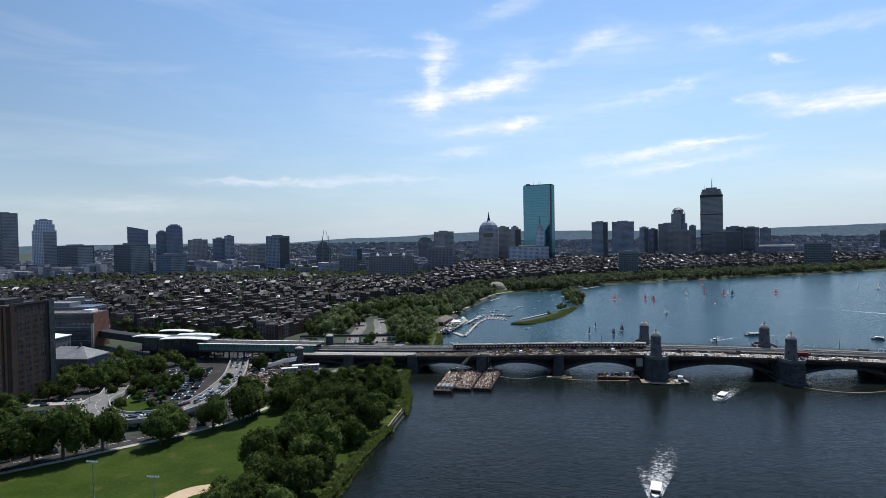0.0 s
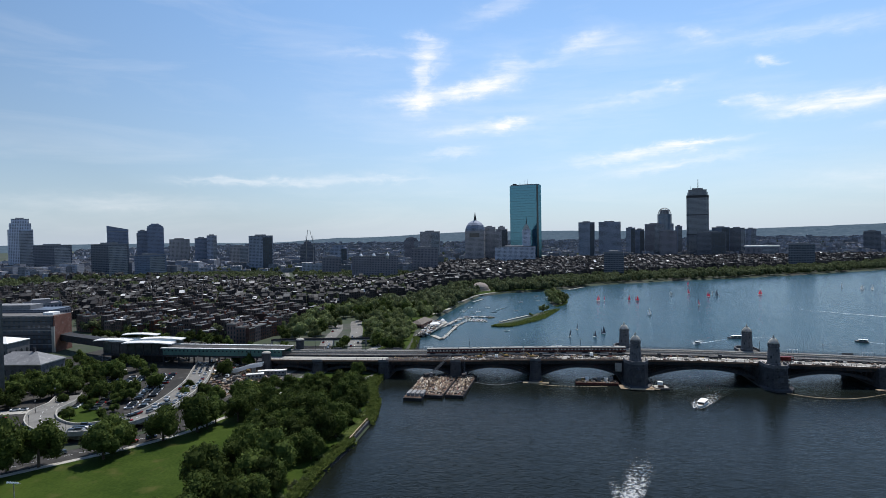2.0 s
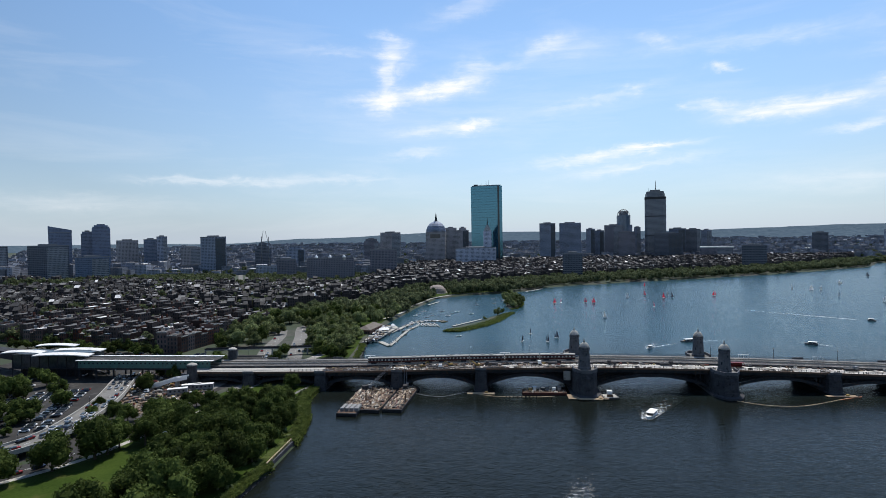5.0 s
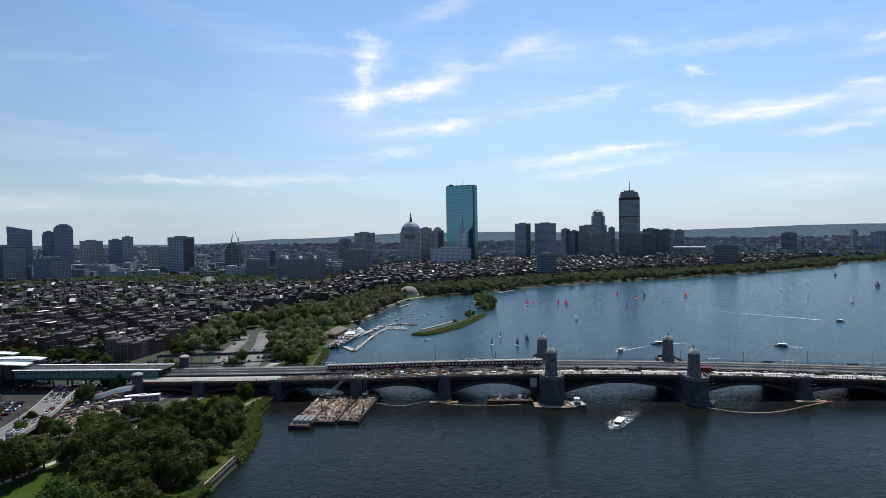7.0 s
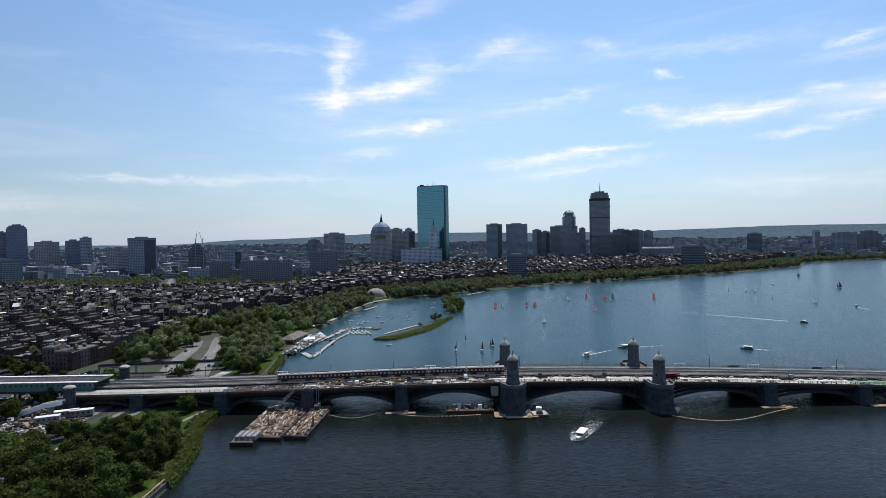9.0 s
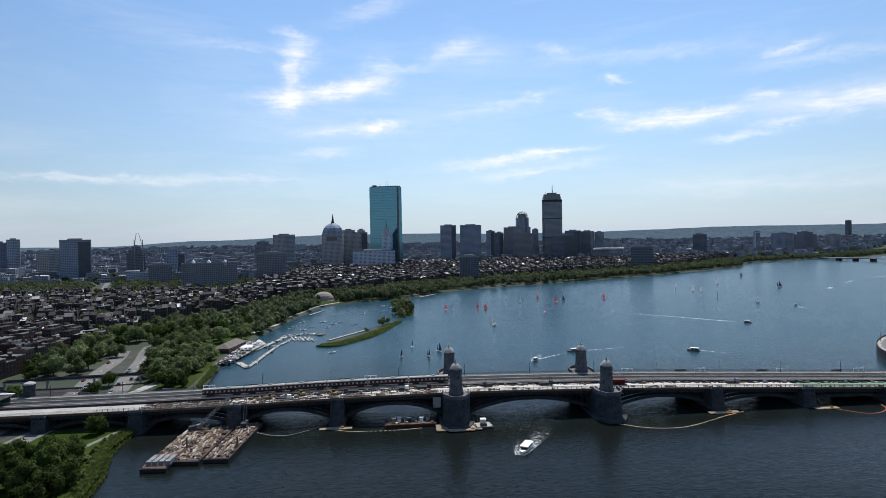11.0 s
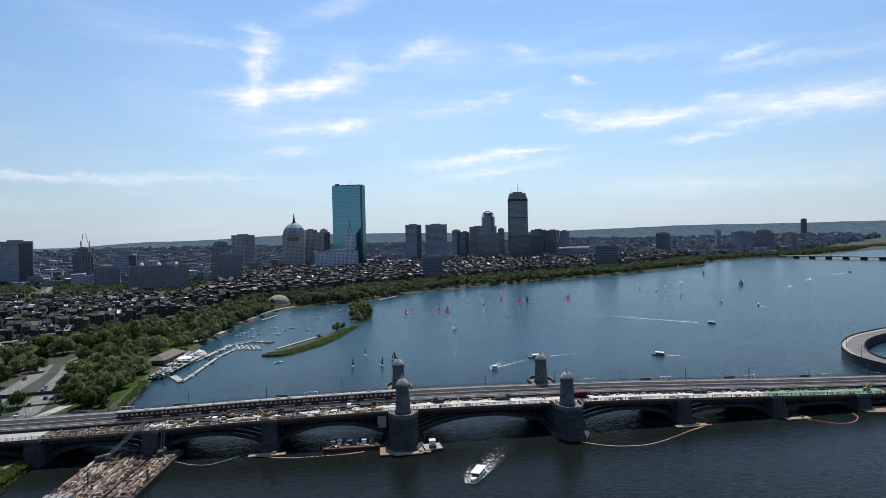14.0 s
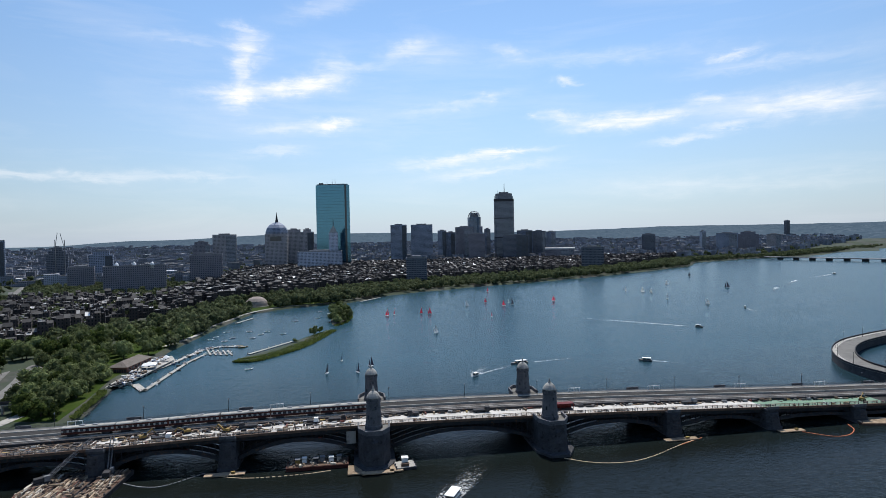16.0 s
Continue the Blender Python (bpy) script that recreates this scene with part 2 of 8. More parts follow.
def facade(name, wall, glass, bay=3.0, storey=3.8, wide=0.6, tall=0.6, rough=0.75, glass_rough=0.15, vary=0.12, metal=0.0, islands=False):
    """A far facade: rows of panes set by storey and bay in the object's own axes; flat tops stay plain."""
    m, t, p = nodes(name)
    tc = add(t, "ShaderNodeTexCoord")
    pos, nor = add(t, "ShaderNodeSeparateXYZ"), add(t, "ShaderNodeSeparateXYZ")
    t.links.new(tc.outputs["Object"], pos.inputs[0])
    t.links.new(tc.outputs["Normal"], nor.inputs[0])
    side = math_node(t, "GREATER_THAN", math_node(t, "ABSOLUTE", nor.outputs[0]), math_node(t, "ABSOLUTE", nor.outputs[1]))
    u = math_node(t, "ADD", math_node(t, "MULTIPLY", pos.outputs[1], side), math_node(t, "MULTIPLY", pos.outputs[0], math_node(t, "SUBTRACT", 1.0, side)))
    u, v = math_node(t, "DIVIDE", u, bay), math_node(t, "DIVIDE", pos.outputs[2], storey)
    a = math_node(t, "LESS_THAN", math_node(t, "FRACT", u), wide)
    b = math_node(t, "LESS_THAN", math_node(t, "FRACT", v), tall)
    flat = math_node(t, "LESS_THAN", math_node(t, "ABSOLUTE", nor.outputs[2]), 0.6)
    mask = math_node(t, "MULTIPLY", math_node(t, "MULTIPLY", a, b), flat)
    comb = add(t, "ShaderNodeCombineXYZ")
    t.links.new(math_node(t, "FLOOR", u), comb.inputs[0])
    t.links.new(math_node(t, "FLOOR", v), comb.inputs[1])
    wn = add(t, "ShaderNodeTexWhiteNoise")
    t.links.new(comb.outputs[0], wn.inputs[0])
    dark = tuple(c * 0.45 for c in glass)
    pane = blend(t, wn.outputs[0], dark, glass)
    base = blend(t, ramp(t, noise_at(t, 0.05, 5.0), 0.35, 0.65), tuple(c * (1 - vary) for c in wall), tuple(min(1, c * (1 + vary)) for c in wall))
    if islands:
        h = add(t, "ShaderNodeHueSaturation")
        t.links.new(ramp_to(t, add(t, "ShaderNodeNewGeometry").outputs["Random Per Island"], 0.55, 1.5), h.inputs["Value"])
        t.links.new(base, h.inputs["Color"])
        base = h.outputs[0]
    t.links.new(blend(t, mask, base, pane), p.inputs["Base Color"])
    t.links.new(ramp_to(t, mask, rough, glass_rough), p.inputs["Roughness"])
    p.inputs["Metallic"].default_value = metal
    return m


M = {}
M["grass"] = surface("grass", (0.018, 0.036, 0.005), (0.042, 0.066, 0.011), 0.045, 0.9, 0.9, (0.060, 0.066, 0.018), 0.3, spec=0.05)
M["earth"] = surface("earth", (0.13, 0.11, 0.085), (0.25, 0.21, 0.165), 0.1, 0.95, 1.5, (0.08, 0.07, 0.058))
M["sand"] = surface("infield_sand", (0.42, 0.31, 0.20), (0.52, 0.40, 0.27), 0.1, 0.95, 1.5)
M["asphalt"] = surface("asphalt", (0.028, 0.027, 0.026), (0.050, 0.048, 0.046), 0.08, 0.9, 2.0, (0.08, 0.077, 0.073), 0.1)
M["concrete"] = surface("concrete", (0.30, 0.29, 0.265), (0.42, 0.405, 0.37), 0.15, 0.85, 2.0, (0.22, 0.21, 0.19))
M["new_concrete"] = surface("new_concrete", (0.44, 0.42, 0.385), (0.58, 0.56, 0.52), 0.12, 0.85, 2.0, (0.27, 0.245, 0.205))
M["maroon"] = surface("maroon_paint", (0.050, 0.018, 0.016), (0.080, 0.028, 0.024), 0.5, 0.5, 3.0, bump=0)
M["tower_stone"] = surface("tower_granite", (0.088, 0.091, 0.100), (0.145, 0.148, 0.157), 0.25, 0.9, 1.2, (0.055, 0.055, 0.058), 0.6)
M["granite"] = surface("granite", (0.042, 0.044, 0.050), (0.078, 0.080, 0.087), 0.25, 0.9, 1.2, (0.026, 0.026, 0.028), 0.6)
M["steel"] = surface("painted_steel", (0.022, 0.025, 0.030), (0.045, 0.048, 0.054), 0.4, 0.7, 3.0, (0.10, 0.06, 0.04), 0.2)
M["rust"] = surface("rusty_steel", (0.10, 0.065, 0.048), (0.17, 0.115, 0.085), 0.5, 0.85, 3.0, (0.06, 0.045, 0.035))
M["rail"] = surface("rail_steel", (0.30, 0.28, 0.27), (0.42, 0.40, 0.38), 0.5, 0.4, 3.0, metal=0.7, bump=0)
M["ballast"] = surface("ballast", (0.085, 0.072, 0.062), (0.14, 0.12, 0.105), 0.3, 0.95, 4.0, bump=0.6)
M["white"] = surface("white_paint", (0.74, 0.74, 0.73), (0.82, 0.82, 0.81), 0.3, 0.5, 3.0, bump=0, vary=0.06)
M["leaf"] = surface("leaves", (0.022, 0.040, 0.010), (0.085, 0.112, 0.030), 0.35, 0.8, 1.4, None, 0.0, 0.0, 0.45, 0.05)
# distance haze over the farther park trees is put into this paler green
M["leaf_hazed"] = surface("hazed_leaves", (0.064, 0.090, 0.034), (0.205, 0.235, 0.105), 0.25, 0.8, 1.2, None, 0.0, 0.0, 0.45, 0.05)
# far stands: the green is greyed in its colour, as seen through haze
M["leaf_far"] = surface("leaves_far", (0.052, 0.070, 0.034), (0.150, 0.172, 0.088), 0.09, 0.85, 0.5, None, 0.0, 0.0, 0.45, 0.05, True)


def backlit(m, share):
    """Lets some light through thin leaves."""
    t = m.node_tree
    p, out = t.nodes["Principled BSDF"], t.nodes["Material Output"]
    tr = t.nodes.new("ShaderNodeBsdfTranslucent")
    mix = t.nodes.new("ShaderNodeMixShader")
    mix.inputs[0].default_value = share
    t.links.new(p.inputs["Base Color"].links[0].from_socket, tr.inputs[0])
    t.links.new(p.outputs[0], mix.inputs[1])
    t.links.new(tr.outputs[0], mix.inputs[2])
    t.links.new(mix.outputs[0], out.inputs[0])


backlit(M["leaf"], 0.35)
backlit(M["leaf_hazed"], 0.35)
backlit(M["leaf_far"], 0.35)

M["bark"] = surface("bark", (0.06, 0.045, 0.035), (0.11, 0.09, 0.07), 1.0, 0.95, 4.0)
M["reed"] = surface("reeds", (0.055, 0.085, 0.020), (0.15, 0.185, 0.055), 0.35, 0.9, 1.4, (0.03, 0.05, 0.012))
M["shingle"] = surface("brown_shingles", (0.13, 0.115, 0.10), (0.19, 0.165, 0.145), 0.3, 0.9, 2.0, (0.09, 0.08, 0.07), 0.3)
M["shell"] = surface("weathered_shell", (0.24, 0.205, 0.18), (0.32, 0.28, 0.25), 0.15, 0.85, 1.5, (0.18, 0.155, 0.14), 0.2)
backlit(M["reed"], 0.5)
M["brick"] = surface("brick_wall", (0.085, 0.040, 0.030), (0.14, 0.066, 0.050), 0.2, 0.9, 3.0, (0.15, 0.10, 0.085), 0.3, vary=0.6)
M["roof_dark"] = surface("tar_roof", (0.045, 0.045, 0.048), (0.10, 0.098, 0.095), 0.15, 0.9, 1.5, (0.16, 0.15, 0.14), 0.2, vary=0.8)
M["roof_white"] = surface("white_membrane", (0.60, 0.60, 0.58), (0.74, 0.74, 0.72), 0.1, 0.6, 1.5, (0.45, 0.44, 0.42), 0.1)
M["slate"] = surface("slate_roof", (0.15, 0.155, 0.165), (0.24, 0.245, 0.255), 0.3, 0.7, 2.0, (0.30, 0.30, 0.30), 0.3)
M["teal"] = surface("teal_paint", (0.06, 0.14, 0.13), (0.095, 0.19, 0.175), 0.3, 0.7, 2.0, (0.08, 0.11, 0.10))
M["wood"] = surface("weathered_planks", (0.26, 0.19, 0.13), (0.46, 0.36, 0.25), 0.4, 0.9, 3.0, (0.12, 0.08, 0.055), vary=0.4)
M["dark"] = surface("dark_metal", (0.03, 0.03, 0.033), (0.06, 0.06, 0.065), 0.5, 0.6, 3.0)
M["glass"] = surface("window_glass", (0.02, 0.026, 0.032), (0.05, 0.06, 0.07), 0.4, 0.12, 2.0, bump=0, vary=0.3, spec=0.6)
M["red"] = surface("red_paint", (0.10, 0.016, 0.016), (0.15, 0.026, 0.024), 0.5, 0.45, 3.0, bump=0)
M["orange"] = surface("orange_float", (0.42, 0.11, 0.05), (0.50, 0.17, 0.08), 0.5, 0.6, 3.0, bump=0)
M["red_sail"] = surface("red_sailcloth", (0.80, 0.10, 0.16), (0.88, 0.15, 0.22), 0.5, 0.7, 2.0, bump=0)
M["sail"] = surface("white_sailcloth", (0.78, 0.78, 0.77), (0.85, 0.85, 0.84), 0.5, 0.7, 2.0, bump=0)
backlit(M["red_sail"], 0.55)
backlit(M["sail"], 0.55)
M["dark_sail"] = surface("dark_sailcloth", (0.06, 0.05, 0.07), (0.12, 0.09, 0.11), 0.5, 0.8, 2.0, bump=0)
M["green_deck"] = surface("green_membrane", (0.13, 0.22, 0.16), (0.18, 0.28, 0.20), 0.1, 0.8, 1.5, (0.26, 0.29, 0.24))
M["ramp"] = surface("worn_ramp_concrete", (0.13, 0.126, 0.118), (0.20, 0.195, 0.182), 0.12, 0.9, 2.0, (0.11, 0.105, 0.10))
M["train_white"] = surface("train_cream", (0.36, 0.35, 0.33), (0.46, 0.45, 0.43), 0.4, 0.5, 3.0, bump=0)
M["foam"] = surface("foam", (0.55, 0.58, 0.58), (0.75, 0.78, 0.78), 0.6, 0.7, 3.0)
M["yellow"] = surface("yellow_paint", (0.20, 0.135, 0.045), (0.29, 0.20, 0.07), 0.5, 0.5, 3.0, bump=0, vary=0.2)


def mixed(name, palette):
    """Many small loose things of several colours."""
    m, t, p = nodes(name)
    cr = add(t, "ShaderNodeValToRGB")
    cr.color_ramp.interpolation = "CONSTANT"
    e = cr.color_ramp.elements
    for k, (pos, c) in enumerate(palette):
        s = e[k] if k < 2 else e.new(pos)
        s.position, s.color = pos, (*c, 1)
    t.links.new(add(t, "ShaderNodeNewGeometry").outputs["Random Per Island"], cr.inputs[0])
    h = add(t, "ShaderNodeHueSaturation")
    t.links.new(ramp_to(t, noise_at(t, 1.5, 5.0), 0.65, 1.35), h.inputs["Value"])
    t.links.new(cr.outputs[0], h.inputs["Color"])
    t.links.new(h.outputs[0], p.inputs["Base Color"])
    p.inputs["Roughness"].default_value = 0.75
    return m


M["site"] = mixed("site_materials", [(0.0, (0.03, 0.03, 0.03)), (0.26, (0.16, 0.10, 0.06)), (0.46, (0.30, 0.23, 0.15)), (0.60, (0.09, 0.08, 0.075)), (0.84, (0.55, 0.54, 0.51)), (0.92, (0.17, 0.045, 0.035)), (0.96, (0.36, 0.25, 0.08))])
M["timber"] = mixed("stacked_timber", [(0.0, (0.24, 0.175, 0.12)), (0.20, (0.40, 0.32, 0.23)), (0.36, (0.12, 0.08, 0.055)), (0.60, (0.035, 0.031, 0.029)), (0.82, (0.55, 0.50, 0.42)), (0.93, (0.15, 0.06, 0.042))])
M["boats"] = mixed("stored_boats", [(0.0, (0.66, 0.66, 0.65)), (0.3, (0.36, 0.37, 0.38)), (0.5, (0.06, 0.09, 0.16)), (0.66, (0.22, 0.15, 0.10)), (0.82, (0.04, 0.04, 0.04))])


def water_material():
    """Dark brackish river under wind ripples: clear of the bank it mirrors the sky, in gusts it roughens."""
    m, t, p = nodes("river_water")
    p.inputs["IOR"].default_value = 1.33
    pos = add(t, "ShaderNodeNewGeometry").outputs["Position"]
    mp = add(t, "ShaderNodeMapping")
    mp.inputs["Scale"].default_value = (0.8, 1.3, 1.0)
    mp.inputs["Rotation"].default_value = (0, 0, 0.2)
    t.links.new(pos, mp.inputs["Vector"])
    small, mid = noise_at(t, 0.8, 4.0, mp.outputs[0], 0.6), noise_at(t, 0.2, 3.0, mp.outputs[0])
    gust = noise_at(t, 0.012, 4.0, mp.outputs[0], 0.6)
    # past the bridge, low-angle sky reflection is put in as a bluer base colour
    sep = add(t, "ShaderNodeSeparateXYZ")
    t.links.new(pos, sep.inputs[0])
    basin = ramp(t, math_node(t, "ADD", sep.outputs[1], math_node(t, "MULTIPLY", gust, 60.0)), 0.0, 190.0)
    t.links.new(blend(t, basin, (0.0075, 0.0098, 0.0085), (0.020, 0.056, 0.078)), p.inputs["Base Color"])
    flaw = ramp(t, noise_at(t, 0.022, 5.0, None, 0.65), 0.56, 0.70)
    t.links.new(math_node(t, "MULTIPLY_ADD", math_node(t, "MULTIPLY", flaw, math_node(t, "SUBTRACT", 1.0, basin)), 0.2, ramp_to(t, basin, 0.06, 0.22)), p.inputs["Roughness"])
    h = math_node(t, "ADD", math_node(t, "MULTIPLY", small, ramp_to(t, gust, 0.3, 1.2)), math_node(t, "MULTIPLY", mid, 0.8))
    # wave glints are put in as noise in the specular level
    glint_noise = noise_at(t, 0.42, 3.0, mp.outputs[0], 0.6)
    t.links.new(ramp_to(t, ramp(t, math_node(t, "ADD", math_node(t, "MULTIPLY", glint_noise, 0.7), math_node(t, "MULTIPLY", gust, 0.3)), 0.36, 0.66), 0.06, 0.22), p.inputs["Specular IOR Level"])
    k = add(t, "ShaderNodeBump", Strength=0.6, Distance=0.3)
    t.links.new(h, k.inputs["Height"])
    t.links.new(k.outputs[0], p.inputs["Normal"])
    return m


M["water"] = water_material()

# ---------------------------------------------------------------- ground and water
BASIN = [(-171, -420), (-172, -260), (-173, -193), (-173, -161), (-170, -128), (-170, -104), (-177, -70), (-187, -40), (-187, -14), (-186, 20),
         (-183, 68), (-188, 100), (-194, 141), (-194, 240), (-183, 354), (-168, 457), (-132, 497), (-82, 520), (-60, 531), (13, 627), (164, 710),
         (282, 761), (472, 862), (608, 952), (773, 1062), (886, 1215), (1146, 1331), (1275, 1336), (1700, 1600), (2600, 2100), (2600, 1500), (1500, 900),
         (900, 520), (560, 240), (450, 140), (420, 100), (400, 40), (380, -60), (380, -420)]
ISLE = [(-133, 184), (-122, 181.5), (-113, 190), (-94, 218), (-81, 251), (-69, 298), (-66, 306), (-72, 312), (-79, 298), (-90, 274), (-105, 240), (-122, 212), (-132, 198)]
KNOB = [(-65, 337), (-58, 352), (-53, 380), (-52, 410), (-55, 440), (-62, 466), (-70, 470), (-74, 440), (-73, 370), (-70, 345)]



def ground_height(x, y):
    hill = 17 * np.exp(-((x + 900) ** 2 + (y - 400) ** 2) / (2 * 300.0 ** 2))
    hill = np.maximum(hill - 1.4, 0) * np.clip((y - 60) / 160, 0, 1)
    rise = 44 * np.clip((np.hypot(x, y) - 1900) / 2100, 0, 1)
    return LZ + hill + rise


def build_ground():
    def axis(cuts):
        out = []
        for a, b, step in cuts:
            out += list(np.arange(a, b, step))
        return np.array(out + [cuts[-1][1]], float)
    xs = axis([(-5200, -1200, 200), (-1200, -420, 30), (-420, -210, 10), (-210, -40, 3), (-40, 1300, 20), (1300, 5200, 200)])
    ys = axis([(-1200, -420, 60), (-420, -220, 10), (-220, 560, 4), (560, 1400, 15), (1400, 5000, 200)])
    x, y = np.meshgrid(xs, ys)
    d = edge_distance(x, y, BASIN) * np.where(inside(x, y, BASIN), 1, -1)
    di = np.maximum(edge_distance(x, y, ISLE) * np.where(inside(x, y, ISLE), 1, -1), edge_distance(x, y, KNOB) * np.where(inside(x, y, KNOB), 1, -1))
    z = ground_height(x, y)
    bank = np.clip(d / 2.5, -1, 1)
    z = np.where(bank > -1, LZ + (WZ - LZ) * (bank + 1) - 0.2 * (bank + 1), z)
    z = np.where(di > -4, np.maximum(z, WZ + np.clip(di / 4.0, -1, 0.5) * 2.0), z)
    nx, ny = len(xs), len(ys)
    verts = np.stack([x, y, z], -1).reshape(-1, 3)
    i = np.arange(nx * ny).reshape(ny, nx)
    faces = np.stack([i[:-1, :-1], i[:-1, 1:], i[1:, 1:], i[1:, :-1]], -1).reshape(-1, 4)
    me = bpy.data.meshes.new("ground")
    me.from_pydata(verts.tolist(), [], faces.tolist())
    m, t, p = nodes("city_ground")
    pos = add(t, "ShaderNodeNewGeometry").outputs["Position"]
    big, fine = noise_at(t, 0.02, 4.0), noise_at(t, 0.25, 5.0)
    col = blend(t, ramp(t, fine, 0.35, 0.65), (0.030, 0.034, 0.024), (0.055, 0.056, 0.043))
    col = blend(t, ramp(t, big, 0.42, 0.5), col, (0.022, 0.036, 0.014))
    t.links.new(col, p.inputs["Base Color"])
    p.inputs["Roughness"].default_value = 0.95
    me.materials.append(m)
    tagged(new("ground", me), "flat city ground of paving, earth and grass along the river", "ground", "", "structure")
    bm = bmesh.new()
    w = [bm.verts.new(p) for p in ((-2600, -1400, WZ), (4200, -1400, WZ), (4200, 2600, WZ), (-400, 2600, WZ), (-400, 600, WZ), (-230, 600, WZ), (-230, -1400, WZ))][1:]
    bm.faces.new(w)
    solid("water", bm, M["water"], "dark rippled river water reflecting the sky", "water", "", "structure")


build_ground()

# ---------------------------------------------------------------- bridge
BX = [-330, -268, -200, -145, -100, -30, 57, 114, 174, 230, 300, 420]
BZ = [7.2, 7.4, 7.9, 8.8, 10.1, 11.0, 9.6, 7.8, 5.6, 4.0, 2.6, 2.0]
Y0, Y1 = -14.5, 18.5               # edges of the roadway deck
PIERS = [-230, -187, -142, -94, -37, 37, 94, 142, 187, 230]


def deck_z(x):
    """Height of the paving along the gently cambered deck."""
    for i in range(len(BX) - 1):
        if x <= BX[i + 1]:
            break
    t = (x - BX[i]) / (BX[i + 1] - BX[i])
    def slope(k):
        k = min(max(k, 1), len(BX) - 2)
        return (BZ[k + 1] - BZ[k - 1]) / (BX[k + 1] - BX[k - 1])
    h = BX[i + 1] - BX[i]
    return ((1 + 2 * t) * (1 - t) ** 2 * BZ[i] + t * (1 - t) ** 2 * h * slope(i) + t * t * (3 - 2 * t) * BZ[i + 1] + t * t * (t - 1) * h * slope(i + 1)) - 1.0


def along(x0, x1, y, step=6.0, dz=0.0):
    n = max(1, int(round((x1 - x0) / step)))
    return [(x0 + (x1 - x0) * i / n, y, deck_z(x0 + (x1 - x0) * i / n) + dz) for i in range(n + 1)]


bridge = thing("bridge", "long granite and steel arch bridge with stone towers, under repair", "bridge", "", "structure")


def band(name, x0, x1, y, half, z0, z1, material, label="", parent=None):
    return part(name, strip(bmesh.new(), along(x0, x1, y), half, z0, z1), material, parent or bridge, label)


band("deck_slab", -268, 300, 2, 16.4, -1.1, -0.15, M["steel"])
band("near_roadway", -145, 140, -9.2, 5.2, -0.15, 0.0, M["new_concrete"], "pale new concrete road slab")
band("near_roadway", 140, 205, -9.2, 5.2, -0.15, 0.0, M["green_deck"], "green waterproofed road slab")
band("near_roadway", 205, 300, -9.2, 5.2, -0.15, 0.0, M["asphalt"])
band("near_roadway", -268, -187, -9.2, 5.2, -0.15, 0.0, M["concrete"])
band("track_bed", -268, 300, 1.5, 5.3, -0.15, 0.1, M["ballast"], "brown ballast track bed")
band("far_roadway", -268, 300, 11.2, 4.3, -0.15, 0.0, M["asphalt"], "dark asphalt road")
band("sidewalk", -268, 300, 17.0, 1.4, -0.15, 0.2, M["ramp"])
band("curb", -268, 300, 15.45, 0.14, -0.1, 0.3, M["new_concrete"])
band("cable_trough", -268, 300, 1.5, 0.3, 0.1, 0.4, M["concrete"])
for y in (-1.6, -0.16, 3.2, 4.64):
    band("rail", -268, 300, y, 0.09, 0.1, 0.3, M["rail"], "steel running rail")
for y in (-3.6, 6.7):
    band("track_wall", -268, 300, y, 0.2, -0.1, 1.0, M["concrete"] if y > 0 else M["steel"])
for y in (Y0 - 0.2, Y1 + 0.2):
    band("cornice", -268, 300, y, 0.45, -0.75, 0.2, M["rust"] if y < 0 else M["tower_stone"])
for y in (Y0 - 0.1, Y1 + 0.3):
    for z in (0.55, 0.9, 1.25):
        band("railing_bar", -268, 300, y, 0.05, z, z + 0.09, M["slate"] if y < 0 else M["dark"])

post = bmesh.new()
bx(post, -0.09, 0.09, -0.09, 0.09, 0, 1.25)
post_me = bpy.data.meshes.new("railing_post")
post.to_mesh(post_me)
post_me.materials.append(M["dark"])
for y, step in ((Y0 - 0.1, 2.4),):
    x = -205.0
    while x < 235:
        shared("railing_post", post_me, bridge, pose(x, y, deck_z(x) + 0.25))
        x += step


def arch(x0, x1, y, rise_to, spring, deep=1.5, half=0.35):
    """One steel rib from pier to pier."""
    bm = bmesh.new()
    n = 18
    mid, run = (x0 + x1) / 2, (x1 - x0) / 2
    rows = []
    for i in range(n + 1):
        x = x0 + (x1 - x0) * i / n
        k = 1 - ((x - mid) / run) ** 2
        z = spring + (rise_to - spring) * k
        rows.append([bm.verts.new(p) for p in ((x, y - half, z - deep), (x, y + half, z - deep), (x, y + half, z), (x, y - half, z))])
    for a, b in zip(rows, rows[1:]):
        for i in range(4):
            bm.faces.new((a[i], b[i], b[(i + 1) % 4], a[(i + 1) % 4])[::-1])
    bm.faces.new(rows[0])
    bm.faces.new(rows[-1][::-1])
    bmesh.ops.recalc_face_normals(bm, faces=bm.faces)
    return bm


